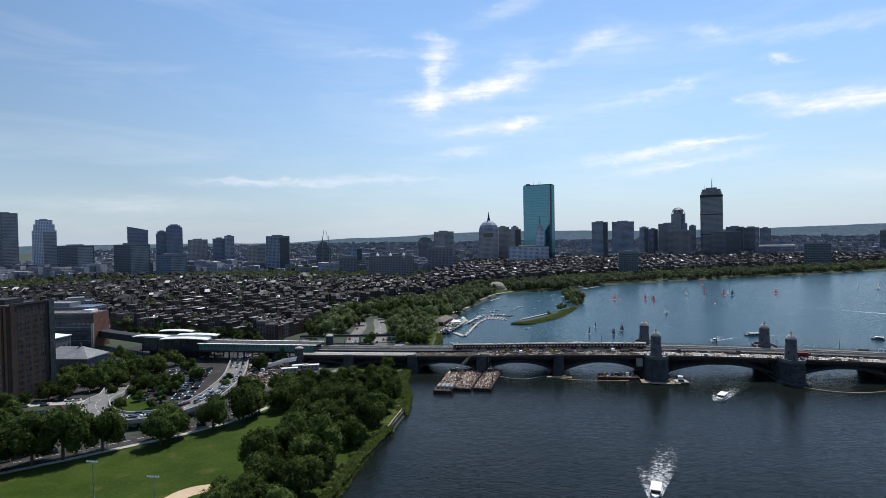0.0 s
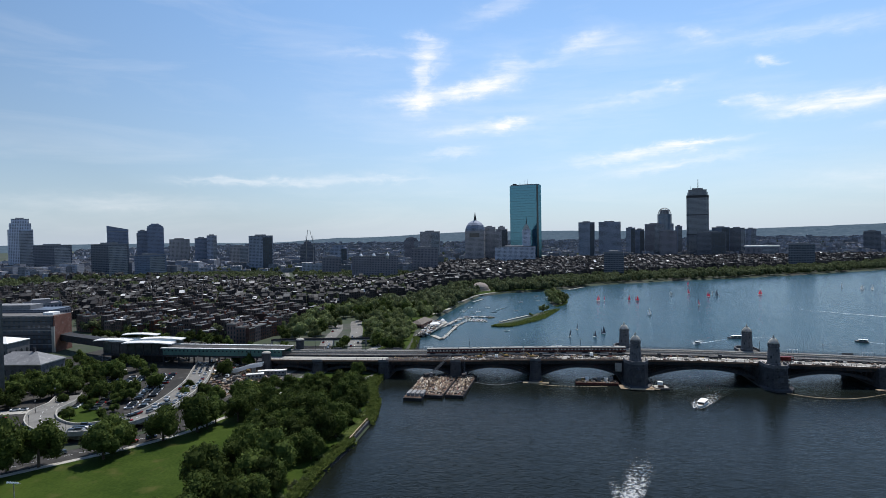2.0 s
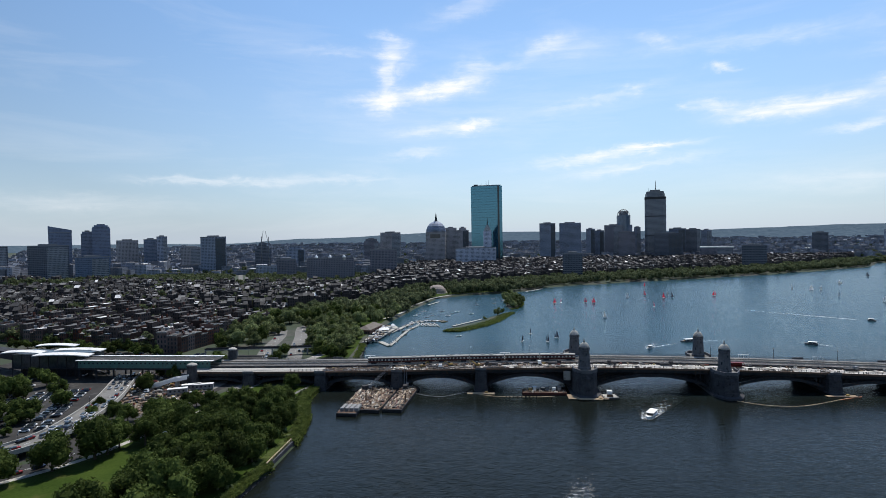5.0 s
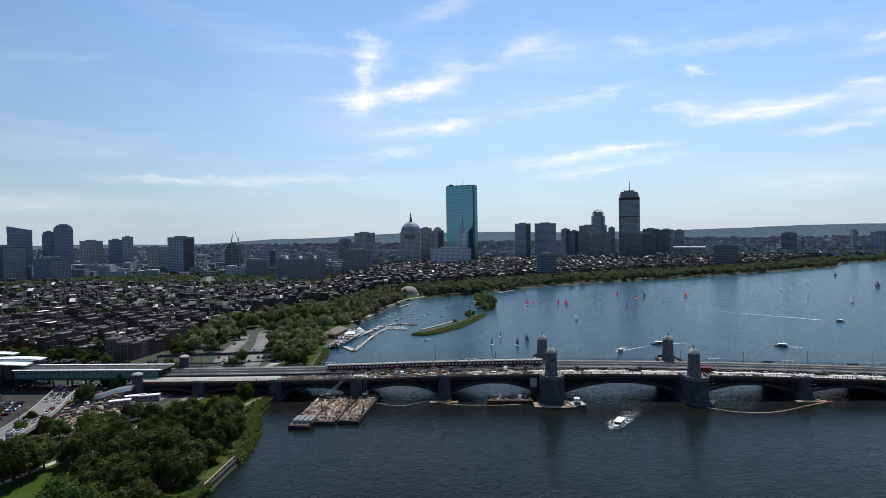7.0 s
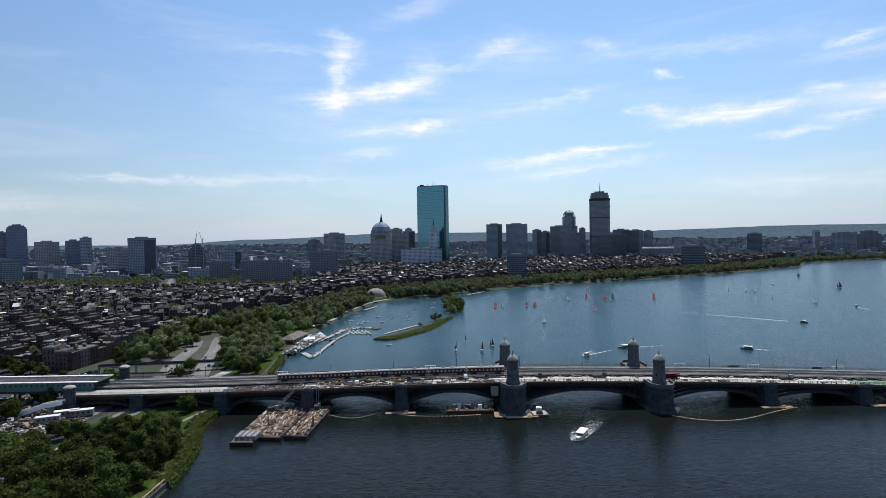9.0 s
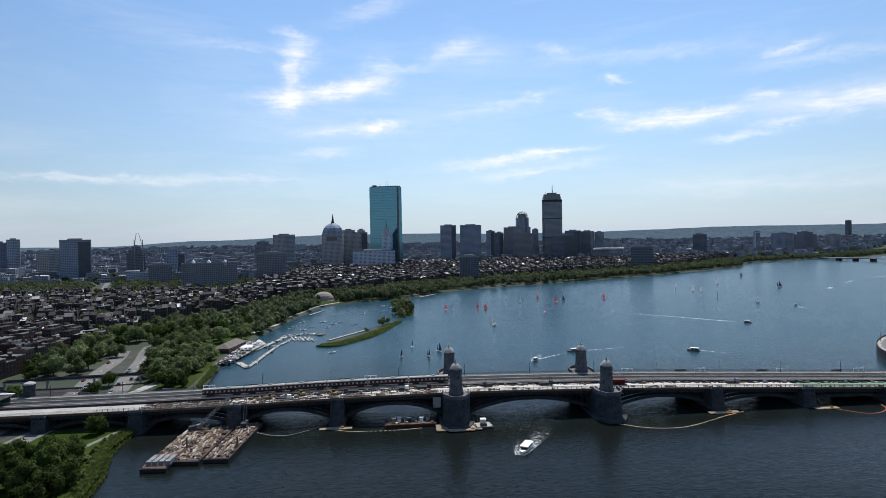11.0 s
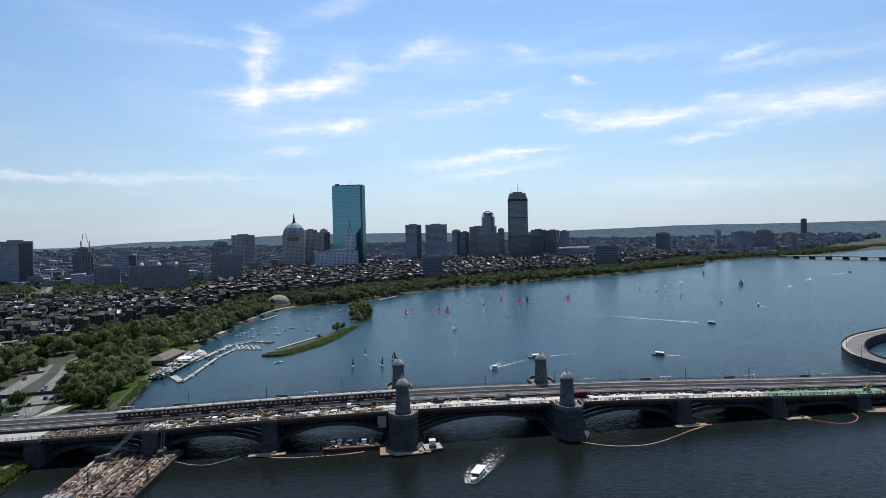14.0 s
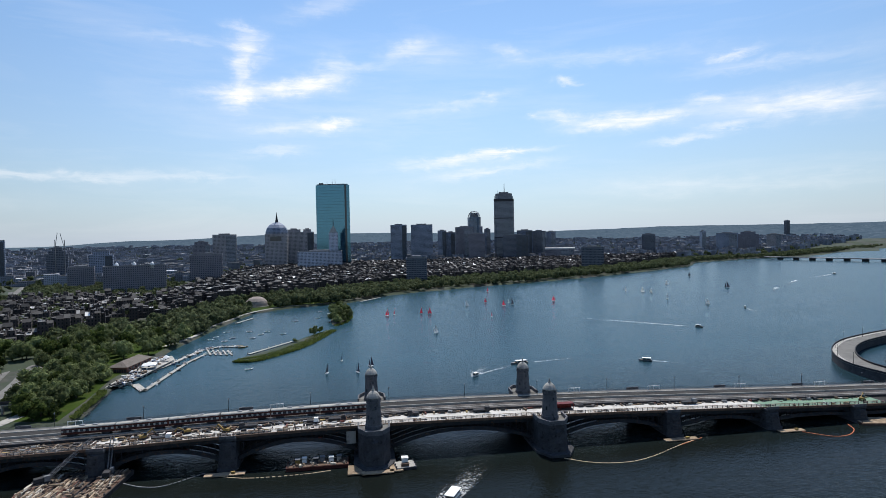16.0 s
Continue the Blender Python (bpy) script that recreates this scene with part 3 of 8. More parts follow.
col = box(-0.16, 0.16, -0.16, 0.16, 0, 1)
col_me = bpy.data.meshes.new("spandrel_post")
col.to_mesh(col_me)
col_me.materials.append(M["steel"])
ends = [-268] + PIERS + [272]
for a, b in zip(ends, ends[1:]):
    wa, wb = (6.0 if abs(a) == 37 else 3.0), (6.0 if abs(b) == 37 else 3.0)
    x0, x1 = a + wa, b - wb
    mid, run = (x0 + x1) / 2, (x1 - x0) / 2
    crown, spring = deck_z(mid) - 3.4, WZ + 3.4
    for k in range(7):
        y = Y0 + 1.2 + k * (Y1 - Y0 - 2.4) / 6
        part("arch_rib", arch(x0, x1, y, crown, spring), M["steel"], bridge, "curved grey-painted steel arch rib")
    for y in (Y0 + 1.2,):
        part("edge_girder", strip(bmesh.new(), along(x0, x1, y), 0.3, -2.6, -1.1), M["steel"], bridge)
        n = int((x1 - x0) / 2.4)
        for i in range(1, n):
            x = x0 + (x1 - x0) * i / n
            z0 = spring + (crown - spring) * (1 - ((x - mid) / run) ** 2)
            h = deck_z(x) - 2.5 - z0
            if h > 0.5:
                shared("spandrel_post", col_me, bridge, Matrix.Translation((x, y, z0 - 0.1)) @ Matrix.Diagonal((1, 1, h + 0.2, 1)))


def small_pier(x):
    """A river pier of granite courses, flared to its foot, its cap just under the railing."""
    t = deck_z(x)
    foot = [(x - 3.4, -17.6), (x - 1.6, -19.2), (x + 1.6, -19.2), (x + 3.4, -17.6), (x + 3.4, 21.6), (x + 1.6, 23.2), (x - 1.6, 23.2), (x - 3.4, 21.6)]

    def ring(k, ky):
        return [(x + (q[0] - x) * k, 2 + (q[1] - 2) * ky) for q in foot]
    p = part("pier", pr(bmesh.new(), ring(1.15, 1.04), WZ - 4, WZ + 0.9), M["granite"], bridge, "tapered grey granite block pier")
    part("pier_core", pr(bmesh.new(), ring(0.78, 0.9), WZ + 0.9, t - 0.9), M["granite"], p)
    courses = list(np.arange(WZ + 0.9, t - 2.0, 1.25))
    for z in courses:
        f = (z - WZ) / (t - WZ)
        part("stone_course", pr(bmesh.new(), ring(1.06 - 0.22 * f, 1.01 - 0.07 * f), z, z + 1.19), M["granite"], p)
    bm = bmesh.new()
    for y0, y1 in ((-17.4, -14.2), (18.2, 21.4)):
        bx(bm, x - 3.1, x + 3.1, y0, y1, t - 0.9, t - 0.1)
    part("pier_cap", bm, M["granite"], p)
    for y0, y1 in ((-17.4, -17.0), (21.0, 21.4)):
        part("cap_parapet", box(x - 3.1, x + 3.1, y0, y1, t - 0.1, t + 1.0), M["tower_stone"], p)


for x in PIERS:
    if abs(x) != 37:
        small_pier(x)


def big_pier(x):
    t = deck_z(x)
    foot = [(x - 8.2, -24), (x - 4, -31), (x + 4, -31), (x + 8.2, -24), (x + 8.2, 28), (x + 4, 35), (x - 4, 35), (x - 8.2, 28)]
    bm = pr(bmesh.new(), foot, WZ - 4, WZ + 1.0)
    p = part("main_pier", bm, M["granite"], bridge, "massive dark granite river pier with angled ends")
    body = [(x - 6.4, -21), (x - 3.4, -27.5), (x + 3.4, -27.5), (x + 6.4, -21), (x + 6.4, 25), (x + 3.4, 31.5), (x - 3.4, 31.5), (x - 6.4, 25)]
    part("pier_body", pr(bmesh.new(), body, WZ + 1.0, t - 0.2, 0.97), M["granite"], p)
    for z in np.arange(WZ + 1.2, t - 1.2, 1.7):
        k = 1.006 - 0.03 * (z - WZ) / (t - WZ)
        part("stone_course", pr(bmesh.new(), [(x + (q[0] - x) * k, 2 + (q[1] - 2) * k) for q in body], z, z + 1.56), M["granite"], p)
    for s, y0 in ((-1, Y0), (1, Y1)):
        # platform, parapet, carved prow and tower at either end
        e = y0 + s * 12.2
        line = [(x - 6.2, y0 + s * 0.4), (x - 6.0, y0 + s * 7.5), (x - 3.0, e), (x + 3.0, e), (x + 6.0, y0 + s * 7.5), (x + 6.2, y0 + s * 0.4)]
        part("parapet", strip(bmesh.new(), [(a, b, t) for a, b in line], 0.35, -0.3, 1.5), M["tower_stone"], p, "weathered granite parapet")
        part("floor_slab", pr(bmesh.new(), line, t - 0.25, t + 0.02) if s < 0 else pr(bmesh.new(), line[::-1], t - 0.25, t + 0.02), M["ramp"], p)
        bm = bmesh.new()
        lathe(bm, [(2.6, t - 7.5), (1.9, t - 5), (2.3, t - 3), (1.2, t - 1.4)], 7, x, e - s * 1.0)
        part("carved_prow", bm, M["granite"], p, "carved stone ship prow")
        cy = y0 + s * 3.4
        tw = part("tower", lathe(bmesh.new(), [(3.7, t - 0.2), (3.6, t + 1.4), (3.3, t + 1.5), (2.75, t + 10.2), (3.05, t + 10.4), (3.05, t + 10.9), (2.65, t + 11.0), (2.55, t + 12.2)], 12, x, cy, math.pi / 12), M["tower_stone"], p, "tall round grey granite tower with domed cap")
        for z in np.arange(t + 2.4, t + 10.0, 0.95):
            r = 3.3 - 0.55 * (z - t - 1.5) / 8.7
            part("stone_course", lathe(bmesh.new(), [(r + 0.02, z), (r + 0.05, z + 0.03), (r + 0.01, z + 0.83), (r - 0.02, z + 0.86)], 12, x, cy, math.pi / 12), M["tower_stone"], tw)
        part("dome", lathe(bmesh.new(), [(2.75, t + 12.2), (2.8, t + 12.5), (2.5, t + 13.2), (1.9, t + 14.1), (1.1, t + 14.8), (0.6, t + 15.0), (0.65, t + 15.6), (0.4, t + 15.7), (0.3, t + 16.4), (0.05, t + 17.1)], 12, x, cy), M["concrete"], tw, "pale weathered stone dome with finial")
        for k in range(6):
            a = math.pi / 12 + 2 * math.pi * (k + 0.5) / 6
            for z, h in ((t + 4.0, 1.6), (t + 8.0, 1.2)):
                if (k % 3 == 0) == (z > t + 6):
                    continue
                r = 3.2 - 0.55 * (z - t - 1.5) / 8.7
                bm = box(-0.35, 0.35, -0.12, 0.12, 0, h)
                bmesh.ops.transform(bm, matrix=Matrix.Translation((x + r * math.cos(a), cy + r * math.sin(a), z)) @ Matrix.Rotation(a + math.pi / 2, 4, "Z"), verts=bm.verts)
                part("window", bm, M["glass"], tw, "narrow dark slit window")
        for k in range(8):
            a = 2 * math.pi * k / 8
            bm = box(-0.5, 0.5, -0.25, 0.25, 0, 1.0)
            bmesh.ops.transform(bm, matrix=Matrix.Translation((x + 2.75 * math.cos(a), cy + 2.75 * math.sin(a), t + 11.0)) @ Matrix.Rotation(a + math.pi / 2, 4, "Z"), verts=bm.verts)
            part("battlement", bm, M["tower_stone"], tw)


for x in (-37, 37):
    big_pier(x)

# ---------------------------------------------------------------- far skyline
F = {
    # blue haze of distance is mixed into the tower and block colours
    "blue": facade("hazed_blue_curtain_wall", (0.122, 0.164, 0.248), (0.104, 0.151, 0.241), 3.0, 3.9, 0.85, 0.6, 0.4),
    "grey": facade("hazed_grey_tower_wall", (0.244, 0.284, 0.366), (0.079, 0.107, 0.152), 3.4, 3.8, 0.6, 0.55),
    "tan": facade("hazed_tan_stone_wall", (0.329, 0.315, 0.324), (0.110, 0.113, 0.138), 3.4, 3.8, 0.5, 0.55),
    "brown": facade("hazed_brown_brick_wall", (0.189, 0.183, 0.214), (0.067, 0.082, 0.110), 3.2, 3.6, 0.5, 0.55),
    "white": facade("hazed_white_stone_wall", (0.439, 0.479, 0.566), (0.098, 0.120, 0.166), 3.4, 3.8, 0.5, 0.55),
    "dark": facade("hazed_dark_glass", (0.091, 0.111, 0.152), (0.049, 0.067, 0.099), 3.0, 3.8, 0.8, 0.6, 0.4),
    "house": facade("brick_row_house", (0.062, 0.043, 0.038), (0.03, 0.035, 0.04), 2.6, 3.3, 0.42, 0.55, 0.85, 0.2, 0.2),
    "blocks": facade("hazed_block_walls", (0.232, 0.252, 0.304), (0.073, 0.088, 0.110), 3.0, 3.6, 0.5, 0.55, 0.85, 0.3, 0.2, 0.0, True),
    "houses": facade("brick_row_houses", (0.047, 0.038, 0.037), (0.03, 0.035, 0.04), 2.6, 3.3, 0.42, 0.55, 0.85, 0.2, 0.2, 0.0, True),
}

F["pale_face"] = facade("pale_window_face", (0.26, 0.28, 0.31), (0.08, 0.105, 0.14), 2.2, 3.8, 0.7, 0.6)
F["dark_face"] = facade("dark_window_face", (0.05, 0.058, 0.07), (0.09, 0.12, 0.16), 4.0, 3.8, 0.5, 0.6)
bays = random.Random(4)


def tower(name, label, x0, x1, y, top, wall, deep=None, base=-4.0, roof="plant", mat_roof="slate", turn=0.0, steps=(), bay=True):
    """A slab of offices or flats: walls, cornice, roof and roof plant."""
    cx, turn = (x0 + x1) / 2, turn + math.degrees(math.atan2(-80 - (x0 + x1) / 2, y + 320))
    w = (x1 - x0) * math.cos(radians(turn))
    d = deep or w * 0.8
    ob = thing(name, label, "building", "far city buildings", "", pose(cx - d / 2 * math.sin(radians(turn)), y + d / 2 * math.cos(radians(turn)), base, 0, 0, turn))
    h = top - base
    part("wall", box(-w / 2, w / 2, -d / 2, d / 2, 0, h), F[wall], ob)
    # added strip: the light on a tower's other side is put into its tone
    q = bays.random()
    if bay and q < 0.7:
        k0 = bays.uniform(-0.1, 0.25)
        part("window_bay", box(w * k0, w * 0.46, -d / 2 - 0.8, -d / 2, 0, h - 3), F["pale_face" if q < 0.45 else "dark_face"], ob, "added window strip toned like a side in other light")
    z = h
    for k, rise in steps:
        part("setback", box(-w / 2 * k, w / 2 * k, -d / 2 * k, d / 2 * k, z, z + rise), F[wall], ob)
        z += rise
    k = steps[-1][0] if steps else 1.0
    bm = bmesh.new()
    for a, b, c, e in ((-1, 1, -1, -0.97), (-1, 1, 0.97, 1), (-1, -0.97, -0.97, 0.97), (0.97, 1, -0.97, 0.97)):
        bx(bm, a * w / 2 * k, b * w / 2 * k, c * d / 2 * k, e * d / 2 * k, z, z + 1.4)
    part("parapet", bm, M["slate"], ob)
    if roof == "plant":
        part("roof_plant", box(-w * 0.25 * k, w * 0.22 * k, -d * 0.2 * k, d * 0.25 * k, z + 0.01, z + 4.5), M[mat_roof], ob)
    return ob, z


tower("office_tower", "dark brown slab office tower with roof masts", -1540, -1449, 900, 167, "brown", 50)
tower("office_tower", "stepped granite and glass office tower with flat crown", -1410, -1334, 900, 120, "white", 60, steps=((0.86, 16), (0.7, 10)))
tower("office_building", "long low dark office block", -1288, -1180, 850, 78, "dark", 60)
ob, z = tower("office_tower", "dark glass tower with a sloping roofline", -1293, -1224, 1100, 113, "blue", 50, roof="none")
bm = box(-27, 27, -24, 24, z, z + 18)
for v in bm.verts:
    if v.co.z > z + 1 and v.co.x > 0:
        v.co.z -= 11
part("sloping_crown", bm, F["blue"], ob, "dark glass crown with a sloping top")
tower("office_tower", "dark glass tower with a rounded crown", -1182, -1128, 1120, 123, "blue", 60, roof="none", steps=((0.93, 5), (0.75, 4), (0.45, 2)))
tower("office_tower", "lower glass shoulder of a dark rounded tower", -1212, -1181, 1122, 114, "blue", 50)
tower("office_tower", "low glass wing of a dark tower", -1222, -1196, 1130, 108, "blue", 40)
tower("apartment_tower", "long dark apartment slab with rows of balconies", -1054, -960, 760, 79, "dark", 24)
tower("apartment_tower", "long dark apartment slab with rows of balconies", -952, -874, 764, 54, "blue", 24)
tower("office_building", "stepped dark block under construction", -713, -670, 1100, 62, "dark", 30, steps=((0.8, 7), (0.5, 6)))
for x, h in ((-694, 105), (-675, 104)):
    ob = thing("tower_crane", "slender grey tower crane over far roofs", "crane", "far cranes", "", pose(x, 1098, -4))
    part("mast", box(-0.6, 0.6, -0.6, 0.6, 0, h - 8), M["slate"], ob)
    bm = box(-0.4, 0.4, -0.4, 0.4, 0, 34)
    bmesh.ops.transform(bm, matrix=pose(0, 0, h - 26, 0, 9 if x < -690 else -14), verts=bm.verts)
    part("jib", bm, M["slate"], ob, "raised lattice jib")
tower("brick_hall", "long brown brick block under three white cupolas", -458, -361, 760, 45, "brown", 24, roof="none")
for x in (-441, -413.5, -385):
    ob = thing("cupola", "white domed roof cupola on a brick block", "cupola", "roof cupolas", "", pose(x, 768, 41))
    part("drum", lathe(bmesh.new(), [(3.0, 0), (3.0, 5.5), (3.5, 5.8)], 10), M["concrete"], ob)
    part("dome", lathe(bmesh.new(), [(3.6, 5.8), (3.4, 7.4), (2.4, 9.2), (1.0, 10.4), (0.3, 12.5)], 10), M["white"], ob, "white dome with a finial")
tower("apartment_house", "red-brown brick apartment house", -362, -302, 900, 57, "brown", 24)
tower("apartment_house", "brown brick apartment house beside the city park", -560, -515, 860, 40, "brown", 24)
tower("office_building", "pale stone office block", -905, -850, 1080, 66, "tan", 30)
tower("office_building", "grey stepped office block", -640, -590, 1130, 58, "grey", 30, steps=((0.7, 7),))
tower("office_building", "pale stone office block", -1133, -1068, 1150, 88, "tan", 50)
tower("office_tower", "blue-grey stepped office tower", -1053, -1012, 1150, 90, "blue", 50)
tower("office_tower", "blue-grey office tower with light corner", -1012, -981, 1145, 97, "grey", 50)
tower("office_building", "broad concrete slab block with strip windows", -828, -760, 1038, 93, "grey", 30)
tower("office_tower", "tan stone slab office tower", -444, -380, 1416, 99, "tan", 40)
tower("office_building", "brown stepped stone block with dome", -490, -445, 1390, 74, "brown", 40, steps=((0.8, 6),))
tower("office_building", "tan office block with arched roofline", -242, -205, 1420, 110, "tan", 40)
tower("office_building", "tan office block with arched roofline", -205, -168, 1424, 104, "tan", 40, steps=((0.6, 6),))
tower("office_building", "broad low pale stone office block", -197, -84, 1250, 50, "white", 60)
tower("apartment_tower", "grey concrete apartment tower", 62, 115, 1600, 122, "grey", 30)
tower("apartment_tower", "grey concrete apartment tower", 130, 202, 1620, 122, "grey", 30)
tower("office_building", "dark stepped office block", 216, 245, 1600, 101, "grey", 40)
tower("office_building", "dark stepped office block", 245, 275, 1604, 95, "blue", 40)
tower("hotel_tower", "brown concrete hotel slab", 268, 328, 1560, 111, "brown", 30)
tower("hotel_tower", "dark brown hotel block", 300, 352, 1500, 88, "brown", 30)
tower("office_tower", "slim grey tower beside the high tower", 381, 403, 1640, 104, "grey", 30)
tower("apartment_tower", "dark long apartment slab", 405, 490, 1480, 82, "dark", 40)
tower("apartment_tower", "dark blue-grey apartment slab", 490, 545, 1620, 97, "blue", 40)
tower("apartment_tower", "dark blue-grey apartment slab", 545, 593, 1625, 94, "dark", 40)
tower("apartment_tower", "grey concrete apartment slab block", 600, 634, 1640, 91, "grey", 40)
tower("apartment_house", "tall dark brick apartment house by the river park", 43.5, 81, 780, 46, "dark", 25, bay=False)
tower("apartment_house", "dark brick apartment house", 470, 525, 1010, 52, "dark", 25, bay=False)
ob, z = tower("market_hall", "long low hall under a bright white roof", 532, 626, 1450, 36, "brown", 40, roof="none")
part("roof", box(-46, 46, -20, 20, z + 0.02, z + 4.5), M["roof_white"], ob, "bright white hall roof")
tower("hospital_block", "dark slab block beyond the row houses", 931, 981, 1600, 76, "dark", 30)
tower("hospital_block", "broad grey hospital block far up the river", 1225, 1311, 1620, 74, "grey", 40)
tower("hospital_block", "brown stepped hospital block far up the river", 1322, 1409, 1640, 70, "brown", 40, steps=((0.7, 7),))
tower("hospital_block", "pale slim block far up the river", 1180, 1206, 1650, 82, "white", 30)
tower("hospital_block", "pale apartment block far up the river", 1440, 1500, 1640, 66, "tan", 40)
tower("university_tower", "tall dark tower on the far ridge", 2301, 2338, 2600, 131, "dark", 40)


def glass_slab():
    """The high mirror-glass tower, a slim rhomboid."""
    ob = thing("glass_skyscraper", "very tall blue mirror-glass skyscraper with sharp edges", "skyscraper", "", "", pose(0, 0, -4))
    m, t, p = nodes("mirror_glass")
    p.inputs["Base Color"].default_value = (0.10, 0.235, 0.30, 1)
    p.inputs["Metallic"].default_value, p.inputs["Roughness"].default_value = 0.85, 0.12
    n = noise_at(t, 0.05, 3.0)
    k = add(t, "ShaderNodeBump", Strength=0.12, Distance=1.0)
    t.links.new(n, k.inputs["Height"])
    t.links.new(k.outputs[0], p.inputs["Normal"])
    poly = [(-159, 1416), (-78, 1394), (-64, 1400), (-70, 1452), (-150, 1452)]
    part("glass_wall", pr(bmesh.new(), poly, 0, 240), m, ob, "blue-green mirror glass")
    dk = M["glass"]
    part("notch_wall", pr(bmesh.new(), [(-77.5, 1393.7), (-72.5, 1395.8), (-72.5, 1397), (-77.5, 1396)], 0, 239.6), dk, ob, "dark full-height notch in the end wall")
    # floor lines
    for z in range(8, 240, 8):
        bm = bmesh.new()
        for (x0, y0), (x1, y1) in (((-159, 1416), (-78, 1394)), ((-78, 1394), (-64, 1400))):
            strip(bm, [(x0, y0 - 0.1, z), (x1, y1 - 0.1, z)], 0.12, 0, 0.35)
        part("spandrel_band", bm, M["glass"], ob)
    part("roof_edge", pr(bmesh.new(), [(-156, 1418), (-80, 1397), (-68, 1402), (-73, 1448), (-147, 1448)], 240, 243), M["slate"], ob)
    part("roof_plant", box(-150, -138, 1422, 1436, 243, 247), M["dark"], ob)
    for x, h in ((-112, 14), (-104, 16), (-127, 8)):
        part("mast", lathe(bmesh.new(), [(0.8, 243), (0.3, 243 + h)], 6, x, 1420), M["white"], ob, "white roof mast")


glass_slab()


def pru():
    ob = thing("office_skyscraper", "tall grey square skyscraper with overhanging crown and mast", "skyscraper", "", "", pose(444, 1612, -4, 0, 0, -14))
    m = facade("grey_blue_grid_wall", (0.20, 0.215, 0.235), (0.10, 0.13, 0.17), 2.2, 3.8, 0.7, 0.6, 0.4)
    part("wall", pr(bmesh.new(), [(-33, -22), (-25, -27), (25, -27), (33, -22), (33, 27), (-33, 27)], 0, 207), m, ob)
    for z, h in ((78, 3), (142, 3), (199, 8)):
        part("dark_band", pr(bmesh.new(), [(-33.3, -22), (-25, -27.3), (25, -27.3), (33.3, -22), (33.3, 27.3), (-33.3, 27.3)], z, z + h), M["dark"], ob)
    part("crown", pr(bmesh.new(), ngon(12, 31, 0, 0, 0, 0.85), 207, 218), m, ob)
    part("crown_ring", pr(bmesh.new(), ngon(12, 28, 0, 0, 0, 0.85), 218, 226), M["slate"], ob)
    part("roof_plant", box(-16, 16, -12, 12, 226, 231), M["slate"], ob)
    part("mast", lathe(bmesh.new(), [(1.4, 231), (0.9, 250), (0.4, 262)], 6, 2, 0), M["dark"], ob, "dark steel mast")
    part("aerial", lathe(bmesh.new(), [(0.6, 226), (0.3, 238)], 6, -20, 0), M["white"], ob)


pru()


def crown_tower():
    ob = thing("office_tower", "slim blue glass tower with a round lattice crown", "skyscraper", "", "", pose(351, 1660, -4))
    m = facade("blue_glass_wall", (0.18, 0.22, 0.26), (0.16, 0.23, 0.30), 2.4, 3.8, 0.75, 0.7, 0.35, 0.1)
    part("wall", box(-25, 25, -20, 20, 0, 118), F["grey"], ob)
    part("shaft", pr(bmesh.new(), ngon(14, 23, 0, -3, 0, 0.9), 0, 150), m, ob)
    for k in range(6):
        a = math.pi * k / 6
        bm = bmesh.new()
        pts = [(20 * math.cos(b), 20 * math.sin(b)) for b in np.linspace(0, math.pi, 13)]
        rows = [[bm.verts.new((math.cos(a) * (r + s) , math.sin(a) * (r + s) - 3, 150 + z + q)) for s, q in ((-0.8, 0), (0.8, 0), (0.8, 1.4), (-0.8, 1.4))] for r, z in pts]
        for p0, p1 in zip(rows, rows[1:]):
            for i in range(4):
                bm.faces.new((p0[i], p0[(i + 1) % 4], p1[(i + 1) % 4], p1[i]))
        part("crown_rib", bm, M["white"], ob, "white steel crown rib")
    part("crown_drum", pr(bmesh.new(), ngon(14, 16, 0, -3), 150, 164), M["slate"], ob)


crown_tower()


def domed_tower():
    ob = thing("office_tower", "brown stone tower with rounded slate crown and spire", "building", "", "", pose(-265, 1385, -4))
    part("wall", box(-29, 29, -26, 26, 0, 104), F["tan"], ob)
    part("window_bay", box(-15, 15, -26.6, -26, 84, 96), M["glass"], ob)
    part("crown", lathe(bmesh.new(), [(31.5, 104), (31, 110), (27, 120), (20, 128), (12, 133), (8, 135)], 8, 0, 0, math.pi / 8), F["grey"], ob)
    part("spire", lathe(bmesh.new(), [(5, 135), (3.4, 142), (2, 150), (0.3, 163)], 6), M["dark"], ob, "dark pointed spire")


domed_tower()


def old_tower():
    ob = thing("office_tower", "stone office tower with stepped pyramid top", "building", "", "", pose(-109, 1340, -4))
    part("wall", box(-12, 12, -12, 12, 0, 104), F["white"], ob)
    part("crown", lathe(bmesh.new(), [(14, 104), (10, 112), (5, 118), (1, 122)], 4, 0, 0, math.pi / 4), M["concrete"], ob)
    part("spire", lathe(bmesh.new(), [(1.4, 121), (0.8, 136), (0.2, 146)], 6), M["dark"], ob, "dark needle spire")


old_tower()

